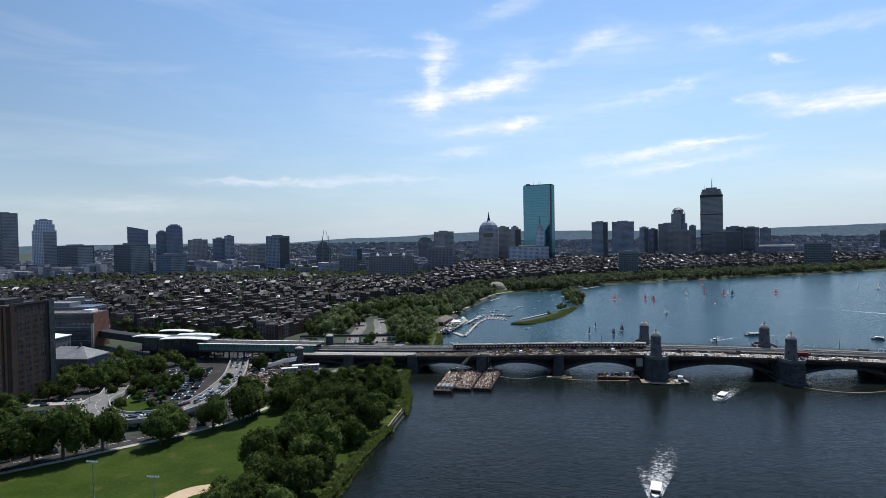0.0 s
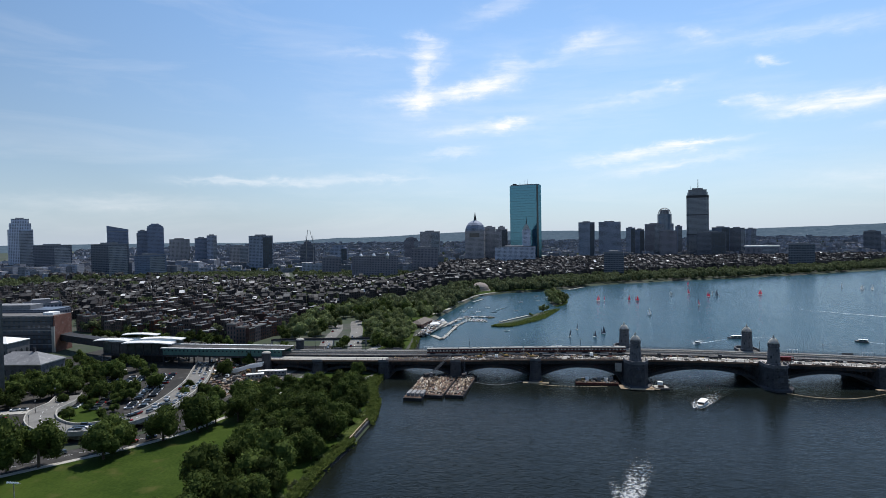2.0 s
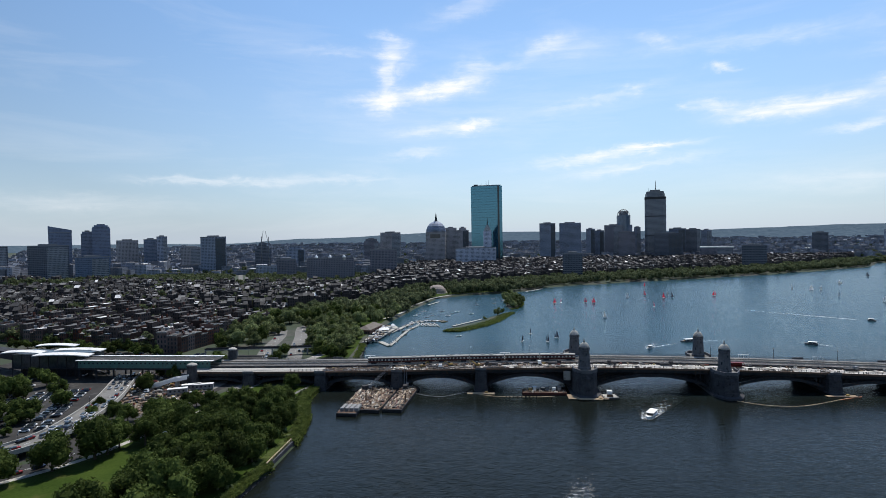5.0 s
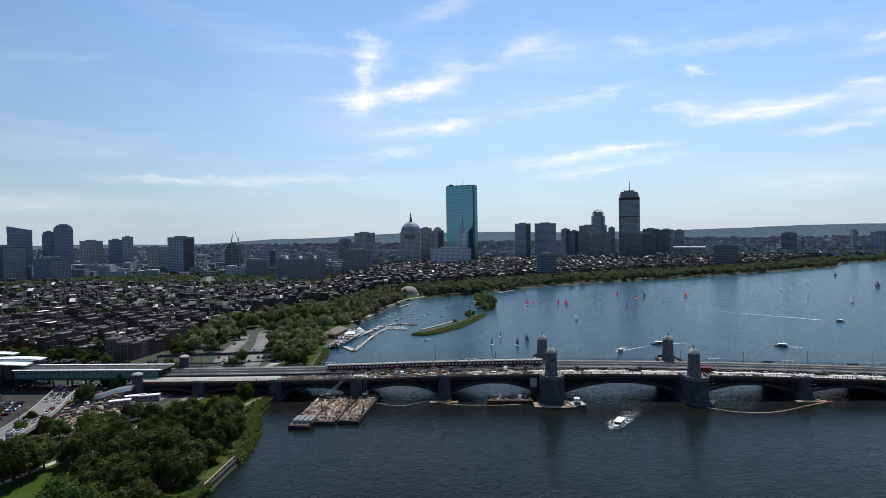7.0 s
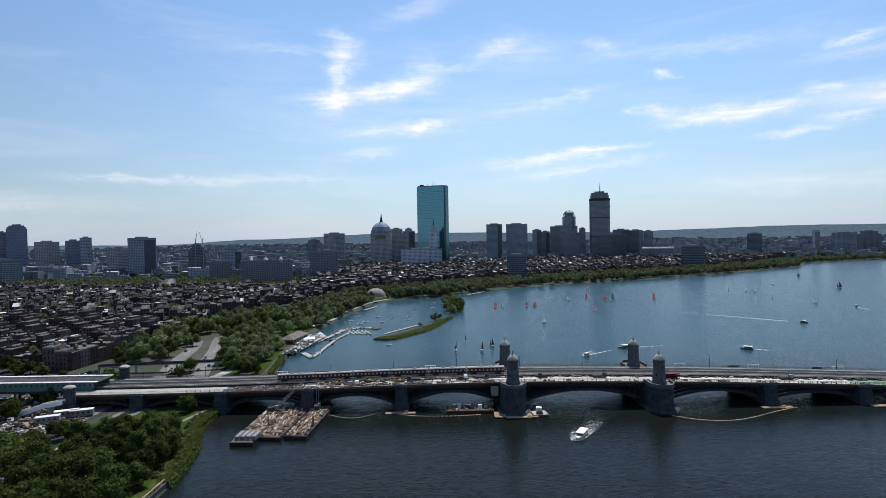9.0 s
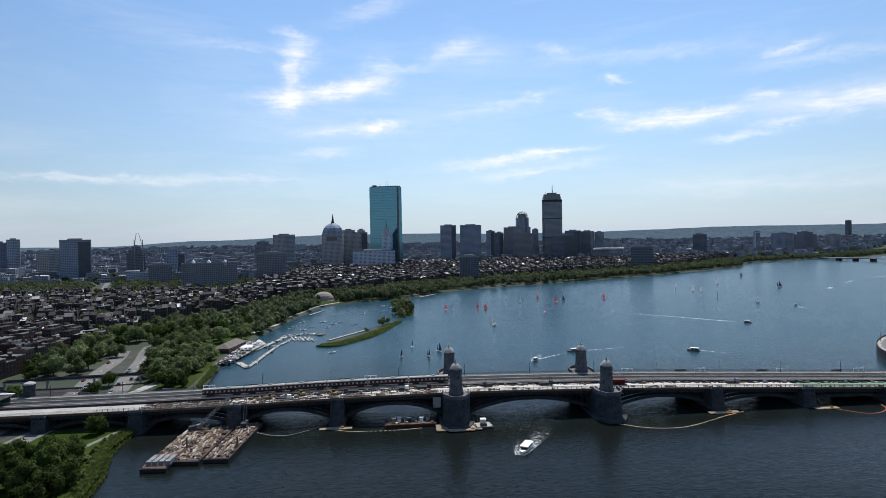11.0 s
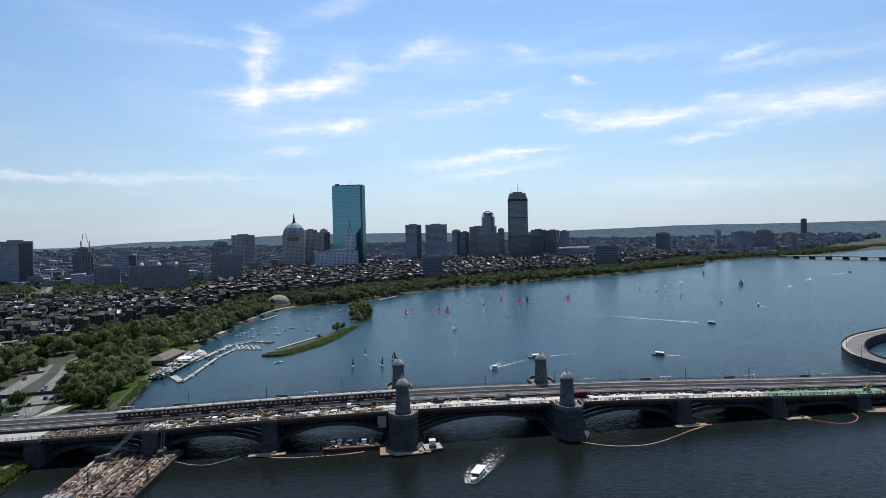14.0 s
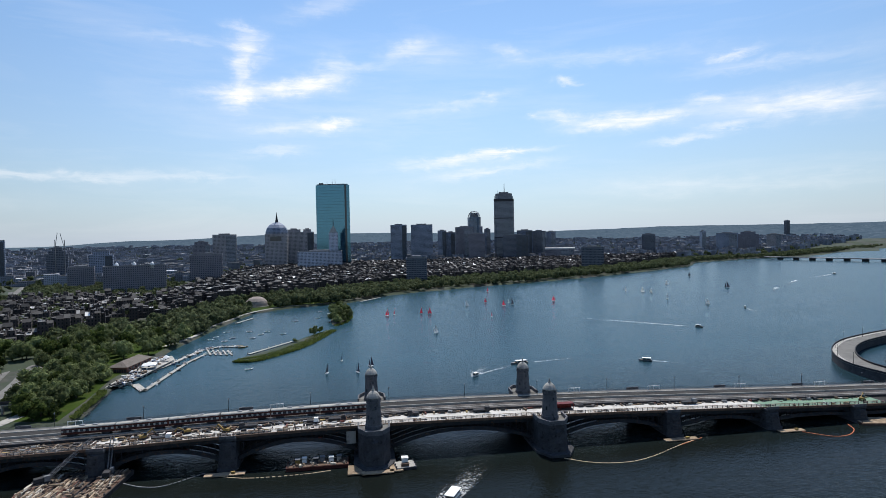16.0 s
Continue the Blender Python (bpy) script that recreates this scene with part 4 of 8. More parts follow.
# ---------------------------------------------------------------- distant hills
def hills():
    """Long low ridges all round the horizon; heights by compass turn from over the river."""
    m, t, p = nodes("hazy_hills")
    # blue haze of distance is put into the base colour
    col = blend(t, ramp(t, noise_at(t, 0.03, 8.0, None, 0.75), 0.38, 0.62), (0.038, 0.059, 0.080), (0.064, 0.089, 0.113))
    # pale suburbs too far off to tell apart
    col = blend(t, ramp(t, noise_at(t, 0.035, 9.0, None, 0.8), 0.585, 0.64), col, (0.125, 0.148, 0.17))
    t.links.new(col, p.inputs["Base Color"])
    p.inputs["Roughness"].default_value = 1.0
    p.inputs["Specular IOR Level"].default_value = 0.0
    # faint glow added to the ridges to lift them like far haze
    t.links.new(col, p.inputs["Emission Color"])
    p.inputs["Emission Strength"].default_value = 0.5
    turns = [-90, -46, -36, -25, -20, -15, -6, 2, 10, 20, 25, 33, 40, 46, 90]
    lifts = [-0.1, -0.12, -0.2, -0.32, 0.0, 0.1, 0.42, 0.36, 0.2, 0.2, 0.33, 0.48, 0.4, 0.42, 0.4]
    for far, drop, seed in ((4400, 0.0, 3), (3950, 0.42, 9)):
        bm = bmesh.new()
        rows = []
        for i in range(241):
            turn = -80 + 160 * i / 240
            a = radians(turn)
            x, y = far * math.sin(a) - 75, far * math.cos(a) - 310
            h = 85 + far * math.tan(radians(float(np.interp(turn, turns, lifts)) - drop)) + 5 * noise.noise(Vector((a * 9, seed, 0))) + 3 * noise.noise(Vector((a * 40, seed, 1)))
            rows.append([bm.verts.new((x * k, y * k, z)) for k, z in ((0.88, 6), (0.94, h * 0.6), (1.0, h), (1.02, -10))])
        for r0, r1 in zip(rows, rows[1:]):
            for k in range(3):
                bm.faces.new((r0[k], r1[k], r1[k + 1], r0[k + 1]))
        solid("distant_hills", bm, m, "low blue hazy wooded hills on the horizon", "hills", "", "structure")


hills()

# ---------------------------------------------------------------- trees
def crown_mesh(name, seed, leaves, size, rx, rz, lumps, core=True, mat="leaf"):
    """A crown of many small leaf sprays set over lumps, round a dense core."""
    r = random.Random(seed)
    verts, faces = [], []
    balls = []
    for i in range(lumps):
        a, u = r.uniform(0, 6.283), r.random()
        q = rx * 0.62 * math.sqrt(u)
        z = rz * (0.25 + 0.62 * r.random() * (1 - 0.5 * u))
        balls.append((q * math.cos(a), q * math.sin(a), z, rx * r.uniform(0.26, 0.46)))
    per = leaves // lumps
    for bx_, by_, bz_, br in balls:
        if core:
            n0 = len(verts)
            for j in range(5):
                ph = math.pi * (j + 0.5) / 5
                for k in range(6):
                    th = 2 * math.pi * k / 6
                    f = br * 0.80 * r.uniform(0.85, 1.1)
                    verts.append((bx_ + f * math.sin(ph) * math.cos(th), by_ + f * math.sin(ph) * math.sin(th), bz_ + f * math.cos(ph)))
            for j in range(4):
                for k in range(6):
                    faces.append((n0 + j * 6 + k, n0 + j * 6 + (k + 1) % 6, n0 + (j + 1) * 6 + (k + 1) % 6, n0 + (j + 1) * 6 + k)[::-1])
        for _ in range(per):
            d = Vector((r.gauss(0, 1), r.gauss(0, 1), r.gauss(0, 1) + 0.25)).normalized()
            c = Vector((bx_, by_, bz_)) + d * br * r.uniform(0.78, 1.16)
            nrm = (d + Vector((r.gauss(0, 0.5), r.gauss(0, 0.5), r.gauss(0, 0.5)))).normalized()
            u = nrm.orthogonal().normalized()
            u.rotate(Matrix.Rotation(r.uniform(0, 6.28), 3, nrm))
            v = nrm.cross(u)
            s = size * r.uniform(0.6, 1.3)
            n0 = len(verts)
            for p in (c - u * s, c - v * s * 0.6, c + u * s, c + v * s * 0.6):
                verts.append(tuple(p))
            faces.append((n0, n0 + 1, n0 + 2, n0 + 3))
    me = bpy.data.meshes.new(name)
    me.from_pydata(verts, [], faces)
    me.materials.append(M[mat])
    return me


def trunk_mesh(name, seed, h, rad):
    r = random.Random(seed)
    bm = bmesh.new()
    lathe(bm, [(rad * 1.5, -0.4), (rad, 0.5), (rad * 0.8, h * 0.5), (rad * 0.35, h * 0.85)], 7)
    for k in range(6):
        a = 2 * math.pi * k / 6 + r.uniform(-0.4, 0.4)
        z0 = h * r.uniform(0.35, 0.6)
        b = bmesh.new()
        lathe(b, [(rad * 0.42, 0), (rad * 0.25, h * 0.22), (rad * 0.1, h * 0.42)], 5)
        bmesh.ops.transform(b, matrix=Matrix.Translation((0, 0, z0)) @ Matrix.Rotation(a, 4, "Z") @ Matrix.Rotation(radians(r.uniform(35, 60)), 4, "Y"), verts=b.verts)
        tmp = bpy.data.meshes.new("limb")
        b.to_mesh(tmp)
        b.free()
        bm.from_mesh(tmp)
        bpy.data.meshes.remove(tmp)
    me = bpy.data.meshes.new(name)
    bm.to_mesh(me)
    bm.free()
    me.materials.append(M["bark"])
    return me


NEAR = [(crown_mesh("crown", 11 + i, 3000, 0.40, 6.2, 11.0, 18 + 3 * i), trunk_mesh("trunk", i, 8.5, 0.35)) for i in range(6)]
MID = [(crown_mesh("crown", 31 + i, 1000, 0.52, 6.2, 9.5, 12 + 2 * i, True, "leaf_hazed"), trunk_mesh("trunk", 40 + i, 7.5, 0.32)) for i in range(4)]
STREET = []
for crown_, trunk_ in MID:
    crown_ = crown_.copy()
    crown_.materials[0] = M["leaf"]
    STREET.append((crown_, trunk_))
FAR = [crown_mesh("crown", 51 + i, 120, 1.15, 6.4, 8.6, 6, True, "leaf_far") for i in range(5)]


def tree(x, y, scale=1.0, near=True, label="", group="park trees", z=None):
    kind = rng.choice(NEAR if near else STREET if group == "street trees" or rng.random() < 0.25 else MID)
    g = float(ground_height(np.array(x), np.array(y))) if z is None else z
    ob = thing("tree", label or "broad leafy deciduous tree in full summer green", "tree", group, "", Matrix.Translation((x, y, g)) @ Matrix.Rotation(rng.uniform(0, 6.28), 4, "Z") @ Matrix.Diagonal((scale, scale, scale * rng.uniform(0.88, 1.12), 1)))
    shared("trunk", kind[1], ob, Matrix())
    shared("crown", kind[0], ob, Matrix.Translation((0, 0, 0.9)))
    return ob


def wood(name, places, label):
    """Far trees joined into one stand."""
    vs, fs, n0 = [], [], 0
    data = []
    for me in FAR:
        v = np.empty(len(me.vertices) * 3)
        me.vertices.foreach_get("co", v)
        data.append((v.reshape(-1, 3), np.array([tuple(p.vertices) for p in me.polygons])))
    for x, y, z, s in places:
        v, f = data[rng.randrange(len(data))]
        a = rng.uniform(0, 6.28)
        c, q = math.cos(a) * s, math.sin(a) * s
        vs.append(np.stack([x + v[:, 0] * c - v[:, 1] * q, y + v[:, 0] * q + v[:, 1] * c, z + 0.8 + v[:, 2] * s * rng.uniform(0.85, 1.15)], -1))
        fs.append(f + n0)
        n0 += len(v)
    me = bpy.data.meshes.new(name)
    me.from_pydata(np.concatenate(vs).tolist(), [], np.concatenate(fs).tolist())
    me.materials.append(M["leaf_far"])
    return tagged(new(name, me), label, "trees", "", "stuff")


def fill(poly, step, jitter=0.45, keep=1.0):
    x0, x1 = min(p[0] for p in poly), max(p[0] for p in poly)
    y0, y1 = min(p[1] for p in poly), max(p[1] for p in poly)
    out = []
    y = y0
    while y < y1:
        x = x0
        while x < x1:
            px, py = x + rng.uniform(-jitter, jitter) * step, y + rng.uniform(-jitter, jitter) * step
            if rng.random() < keep and bool(inside(np.array(px), np.array(py), poly)):
                out.append((px, py))
            x += step
        y += step
    return out


# river park this side of the bridge
WOOD = [(-194, -45), (-182, -73), (-176, -98), (-177.5, -122), (-177, -150), (-178, -190), (-178, -226), (-205, -226), (-205, -185), (-207, -164), (-212, -140), (-215, -119),
        (-228, -116), (-240, -124), (-250, -122), (-240, -105), (-239, -89), (-236, -74), (-224, -62), (-214, -50), (-205, -46)]
for x, y, k in ((-285, -30, 1.0), (-268, -79, 0.7), (-274, -72, 0.6), (-260, -82, 0.8), (-252, -76, 0.8), (-247, -66, 0.7), (-288, -64, 0.6), (-246, -54, 0.6), (-239, -58, 0.75), (-281, -78, 0.55)):
    tree(x, y, k, True, "broad leafy tree beside the building yard", "park trees")
for x, y in fill(WOOD, 9.6):
    tree(x, y, rng.choice((0.75, 0.95, 1.1, 1.25)) * rng.uniform(0.9, 1.12) * (0.88 if y > -85 else 1.0))
for x, y in ((-344, -228), (-331, -216), (-318, -205), (-306, -195), (-297, -187), (-290, -180)):
    tree(x, y, rng.uniform(1.45, 1.75))
for x, y in ((-322, -184), (-314, -176), (-330, -194), (-345, -200), (-281, -170), (-263, -153), (-251, -139), (-243, -127), (-262, -160)):
    tree(x, y, rng.uniform(1.3, 1.6))
tree(-202, -21, 0.85)
for x, y in ((-330, -166), (-352, -184), (-366, -160), (-358, -138), (-372, -128), (-385, -134), (-398, -142), (-352, -150), (-390, -158), (-376, -172)):
    tree(x, y, rng.uniform(0.8, 1.1), True, "", "street trees")
# round the traffic circle
for x, y in fill([(-345, -95), (-318, -128), (-290, -128), (-300, -90), (-335, -50), (-375, -20), (-392, -30), (-380, -70)], 11, 0.4, 0.85):
    tree(x, y, rng.uniform(0.8, 1.25) * (0.55 if y < -88 else 1.0), False, "small leafy street tree", "street trees")
for x, y in ((-372, -8), (-352, -22), (-340, 14), (-322, 26), (-300, 30), (-282, -6), (-296, 4), (-276, 40), (-330, -40), (-310, -62), (-406, -70), (-396, -84), (-372, -118), (-384, -126), (-240, 66), (-236, 40), (-300, 90), (-306, 110), (-312, 130)):
    tree(x, y, rng.uniform(0.7, 1.1), False, "small leafy street tree", "street trees")
for x, y in ((-397, -84), (-391, -74), (-377, -99), (-374, -90), (-380, -79), (-369, -107), (-366, -96), (-384, -66), (-372, -74), (-392, -62), (-362, -104), (-360, -88), (-364, -66), (-356, -74), (-398, -30), (-388, -20), (-404, -10)):
    tree(x, y, rng.uniform(0.75, 1.15), False, "small leafy street tree", "street trees")
for k in range(15):
    tree(-338 - k * 9.5 + rng.uniform(-2, 2), 66 + k * 1.6 + rng.uniform(-3, 3), rng.uniform(0.75, 1.15), False, "small leafy street tree", "street trees")
for x, y in ((-352, 96), (-346, 122), (-349, 150), (-346, 176), (-340, 206), (-352, 232), (-338, 246)):
    tree(x, y, rng.uniform(0.9, 1.2), False, "small leafy street tree", "street trees")
# far bank beyond the bridge
ESPL = [(-188, 58), (-200, 110), (-200, 225), (-198, 240), (-187, 350), (-172, 458), (-200, 500), (-250, 440), (-300, 330), (-300, 240), (-262, 180), (-240, 140), (-225, 60)]
late = []
for x, y in fill(ESPL, 13.5):
    if y > 300:
        late.append((x, y))
    elif not (-215 < x < -175 and 120 < y < 215):
        tree(x, y, rng.choice((0.75, 1.0, 1.2, 1.4)) * rng.uniform(0.9, 1.1), False, "", "river park trees")
for x, y in fill([(-302, 88), (-270, 100), (-284, 190), (-302, 262), (-330, 270), (-322, 120)], 14) + fill([(-220, 70), (-194, 70), (-199, 145), (-215, 150), (-236, 150), (-236, 120)], 11):
    tree(x, y, rng.uniform(1.0, 1.4), False, "", "river park trees")
SHORE = [(-172, 464), (-132, 502), (-84, 525), (-61, 537), (11, 633), (162, 715), (281, 767), (471, 868), (606, 958), (770, 1068), (884, 1222), (1145, 1338), (1275, 1344), (1700, 1608), (2300, 1960), (2280, 2020), (1680, 1680), (1240, 1400), (1120, 1390), (850, 1280), (690, 1130), (540, 1030), (410, 950), (230, 865), (100, 800), (-50, 715), (-140, 630), (-215, 575), (-245, 500)]
edge_line = smooth([(-199, 232), (-189, 354), (-174, 458), (-138, 503), (-88, 527), (-64, 540)], 9)
late += [(x - rng.uniform(0, 4), y + rng.uniform(-2, 4)) for x, y in edge_line if rng.random() < 0.85]
wood("river_park_trees", [(x, y, LZ, rng.uniform(1.0, 1.6)) for x, y in fill(SHORE, 11.5, 0.45, 0.95) + late if not (abs(x + 172) < 21 and 466 < y < 542)], "long belt of leafy trees along the far river bank")
STREETS = [((-488, 528), (-700, 985), 4.5), ((-560, 300), (-345, 380), 5), ((-700, 330), (-560, 640), 5)]


def on_street(x, y, more=0.0):
    for (x0, y0), (x1, y1), half in STREETS:
        dx, dy = x1 - x0, y1 - y0
        t = min(max(((x - x0) * dx + (y - y0) * dy) / (dx * dx + dy * dy), 0), 1)
        if math.hypot(x - x0 - t * dx, y - y0 - t * dy) < half + more:
            return True
    return False


for (x0, y0), (x1, y1), half in STREETS:
    line = []
    for k in range(21):
        x, y = x0 + (x1 - x0) * k / 20, y0 + (y1 - y0) * k / 20
        line.append((x, y, float(ground_height(np.array(x), np.array(y))) + 0.4))
    solid("city_street", strip(bmesh.new(), line, half, -1.5, 0.0), M["ramp"], "pale sunlit street between row houses", "road", "", "structure")
COMMON = [(-900, 640), (-700, 560), (-480, 640), (-330, 700), (-300, 850), (-420, 950), (-700, 930), (-900, 850)]
wood("common_trees", [(x, y, float(ground_height(np.array(x), np.array(y))), rng.uniform(0.9, 1.3)) for x, y in fill(COMMON, 13.5, 0.45, 0.95) if not on_street(x, y, 12)], "broad leafy trees of a city park")
wood("street_trees", [(x, y, float(ground_height(np.array(x), np.array(y))) + 1, rng.uniform(0.7, 1.5)) for x, y in fill([(-1150, 250), (-620, 130), (-420, 100), (-310, 220), (-280, 600), (-900, 700)], 11, 0.5, 0.9) if noise.noise(Vector((x * 0.017, y * 0.017, 7))) > 0.17 or rng.random() < 0.2], "scattered leafy trees between row houses")
for x, y in fill(KNOB, 8.5, 0.35):
    tree(x, y, rng.uniform(0.7, 1.1), False, "", "island trees", WZ + 0.8)
for x, y, s in ((-84, 283, 0.85), (-79, 297, 0.6), (-97, 249, 0.42)):
    tree(x, y, s, False, "", "island trees", WZ + 0.8)



# ---------------------------------------------------------------- row houses
def rows_of_houses(name, label, region, angle, depth, gap, heights, white=0.12, keep=0.96, width=(5.5, 9.0), avoid=(), pitched=0.0):
    """Terraces of attached houses back to back: walls, roofs and chimneys in one mesh of many islands."""
    r = random.Random(len(name) * 7 + 3)
    V, Fc, Mt = [], [], []
    ca, sa = math.cos(radians(angle)), math.sin(radians(angle))
    cx = sum(p[0] for p in region) / len(region)
    cy = sum(p[1] for p in region) / len(region)
    span = max(math.hypot(p[0] - cx, p[1] - cy) for p in region)

    def cube(u0, u1, v0, v1, z0, z1, mat, topmat=None):
        n = len(V)
        for z in (z0, z1):
            for u, v in ((u0, v0), (u1, v0), (u1, v1), (u0, v1)):
                V.append((cx + u * ca - v * sa, cy + u * sa + v * ca, z))
        for f in ((0, 1, 5, 4), (1, 2, 6, 5), (2, 3, 7, 6), (3, 0, 4, 7)):
            Fc.append(tuple(n + i for i in f))
            Mt.append(mat)
        Fc.append((n + 4, n + 5, n + 6, n + 7))
        Mt.append(mat if topmat is None else topmat)

    def gable(u0, u1, v0, v1, z0, z1):
        n, vm = len(V), (v0 + v1) / 2 + (v1 - v0) * r.uniform(-0.12, 0.12)
        for u, v_, z in ((u0, v0, z0), (u1, v0, z0), (u1, v1, z0), (u0, v1, z0), (u0, vm, z1), (u1, vm, z1)):
            V.append((cx + u * ca - v_ * sa, cy + u * sa + v_ * ca, z))
        for f, k in (((0, 1, 5, 4), 1), ((2, 3, 4, 5), 1), ((1, 2, 5), 0), ((3, 0, 4), 0)):
            Fc.append(tuple(n + i for i in f))
            Mt.append(k)

    v = -span
    while v < span:
        for side in (0, 1):
            u = -span
            v0 = v + side * depth
            while u < span:
                w = r.uniform(*width)
                x, y = cx + (u + w / 2) * ca - (v0 + depth / 2) * sa, cy + (u + w / 2) * sa + (v0 + depth / 2) * ca
                if r.random() < keep and bool(inside(np.array(x), np.array(y), region)) and not on_street(x, y, 6) and not any(a < x < b and c < y < d for a, b, c, d in avoid):
                    g = float(ground_height(np.array(x), np.array(y)))
                    h = g + r.uniform(*heights)
                    d = depth - 0.3 - r.uniform(0, depth * 0.3)
                    va, vb = (v0 + depth - d, v0 + depth) if side == 0 else (v0, v0 + d)
                    cube(u, u + w - 0.05, va, vb, g - 4, h, 0)
                    if pitched and r.random() < pitched:
                        gable(u, u + w - 0.05, va - 0.3, vb + 0.3, h - 0.1, h + r.uniform(1.8, 3.4))
                    else:
                        cube(u + 0.3, u + w - 0.35, va + 0.3, vb - 0.3, h - 0.2, h + 0.15, 1)
                    if r.random() < 0.45:
                        ell = h - r.uniform(3, 6)
                        if side == 0:
                            cube(u, u + w * 0.5, va - 4.5, va, g - 4, ell, 0, 1)
                        else:
                            cube(u, u + w * 0.5, vb, vb + 4.5, g - 4, ell, 0, 1)
                    for q in range(r.choice((1, 2, 2, 3))):
                        a = u + r.choice((0.1, w - 1.2))
                        b = va + r.uniform(0.1, 0.85) * (vb - va)
                        cube(a, a + 0.9, b, b + 1.7, h - 0.3, h + r.uniform(1.2, 2.8), 0)
                    for q in range(r.choice((0, 1, 1, 2))):
                        a, b, size = u + r.uniform(0.5, w * 0.6), va + r.uniform(0.8, d * 0.7), r.uniform(0.9, 2.4)
                        cube(a, a + size, b, b + size * 1.2, h + 0.1, h + r.uniform(0.6, 2.6), r.choice((0, 1, 1)), 1)
                u += w
                if r.random() < 0.02:
                    u += 9
        v += 2 * depth + gap
    me = bpy.data.meshes.new(name)
    me.from_pydata(V, [], Fc)
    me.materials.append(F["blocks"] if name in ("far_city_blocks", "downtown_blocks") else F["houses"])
    me.materials.append(M["roofs"])
    me.polygons.foreach_set("material_index", Mt)
    return tagged(new(name, me), label, "houses", "", "stuff")


def roofs_material():
    m, t, p = nodes("flat_roofs")
    r = add(t, "ShaderNodeNewGeometry").outputs["Random Per Island"]
    cr = add(t, "ShaderNodeValToRGB")
    cr.color_ramp.interpolation = "CONSTANT"
    e = cr.color_ramp.elements
    e[0].position, e[0].color = 0.0, (0.024, 0.024, 0.026, 1)
    e[1].position, e[1].color = 0.35, (0.05, 0.048, 0.047, 1)
    for pos, c in ((0.62, (0.085, 0.083, 0.08)), (0.80, (0.16, 0.157, 0.153)), (0.88, (0.34, 0.33, 0.32)), (0.94, (0.72, 0.71, 0.69))):
        k = e.new(pos)
        k.color = (*c, 1)
    t.links.new(r, cr.inputs[0])
    h = add(t, "ShaderNodeHueSaturation")
    t.links.new(ramp_to(t, noise_at(t, 0.4, 5.0), 0.6, 1.4), h.inputs["Value"])
    t.links.new(cr.outputs[0], h.inputs["Color"])
    t.links.new(h.outputs[0], p.inputs["Base Color"])
    p.inputs["Roughness"].default_value = 0.85
    return m


M["roofs"] = roofs_material()
HILL = [(-1250, 250), (-900, 160), (-560, 120), (-560, 265), (-330, 265), (-300, 400), (-262, 470), (-300, 640), (-480, 620), (-700, 540), (-900, 640), (-1250, 700)]
rows_of_houses("hill_row_houses", "dense brick row houses with chimneys on a hillside", [p for p in HILL if p[0] < -620] + [(-620, 560), (-620, 100)][::1], 8, 9.5, 9, (5, 16), keep=0.84, pitched=0.35, width=(4.5, 8.0))
rows_of_houses("slope_row_houses", "dense brick row houses with chimneys on a slope", [(-620, 120), (-560, 120), (-560, 265), (-330, 265), (-300, 400), (-255, 480), (-240, 560), (-300, 650), (-480, 620), (-620, 560)], 20, 10, 10, (5, 16), keep=0.82, pitched=0.35, width=(4.5, 8.0))
BACK = [(-330, 650), (-255, 590), (-150, 650), (-50, 740), (95, 825), (225, 890), (400, 975), (530, 1055), (680, 1155), (840, 1310), (1000, 1500), (700, 1500), (-100, 1480), (-330, 1350), (-330, 900)]
rows_of_houses("bay_row_houses", "long terraces of brick row houses with bright flat roofs", BACK, 27, 17, 22, (11, 18), keep=0.93, pitched=0.15)
DOWN = [(-1700, 500), (-1250, 300), (-1250, 720), (-920, 660), (-920, 900), (-1000, 1300), (-1700, 1300)]
rows_of_houses("downtown_blocks", "mid-height brick and stone city blocks", DOWN, 5, 24, 16, (12, 34), width=(16, 40), keep=0.85, avoid=((-1070, -860, 640, 800),))
SOUTH = [(-1700, 1300), (-920, 960), (-330, 1000), (-330, 1480), (1000, 1520), (1200, 1420), (1500, 1600), (2400, 2200), (2600, 3000), (1200, 3400), (-1500, 3400), (-2500, 2400)]
rows_of_houses("far_city_blocks", "far low city blocks reaching to the hills", SOUTH, 18, 17, 30, (6, 26), keep=0.62, width=(10, 34))
wood("far_trees", [(x, y, float(ground_height(np.array(x), np.array(y))) + 1, rng.uniform(1.0, 1.8)) for x, y in fill(SOUTH, 36, 0.5, 0.85)], "far trees among city blocks")

# ---------------------------------------------------------------- near bank: lawns, paths, roads
def sheet(name, poly, z, material, label, category):
    area = sum(a[0] * b[1] - b[0] * a[1] for a, b in zip(poly, poly[1:] + poly[:1]))
    bm = pr(bmesh.new(), poly if area > 0 else poly[::-1], z - 0.5, z)
    return solid(name, bm, material, label, category, "", "structure")


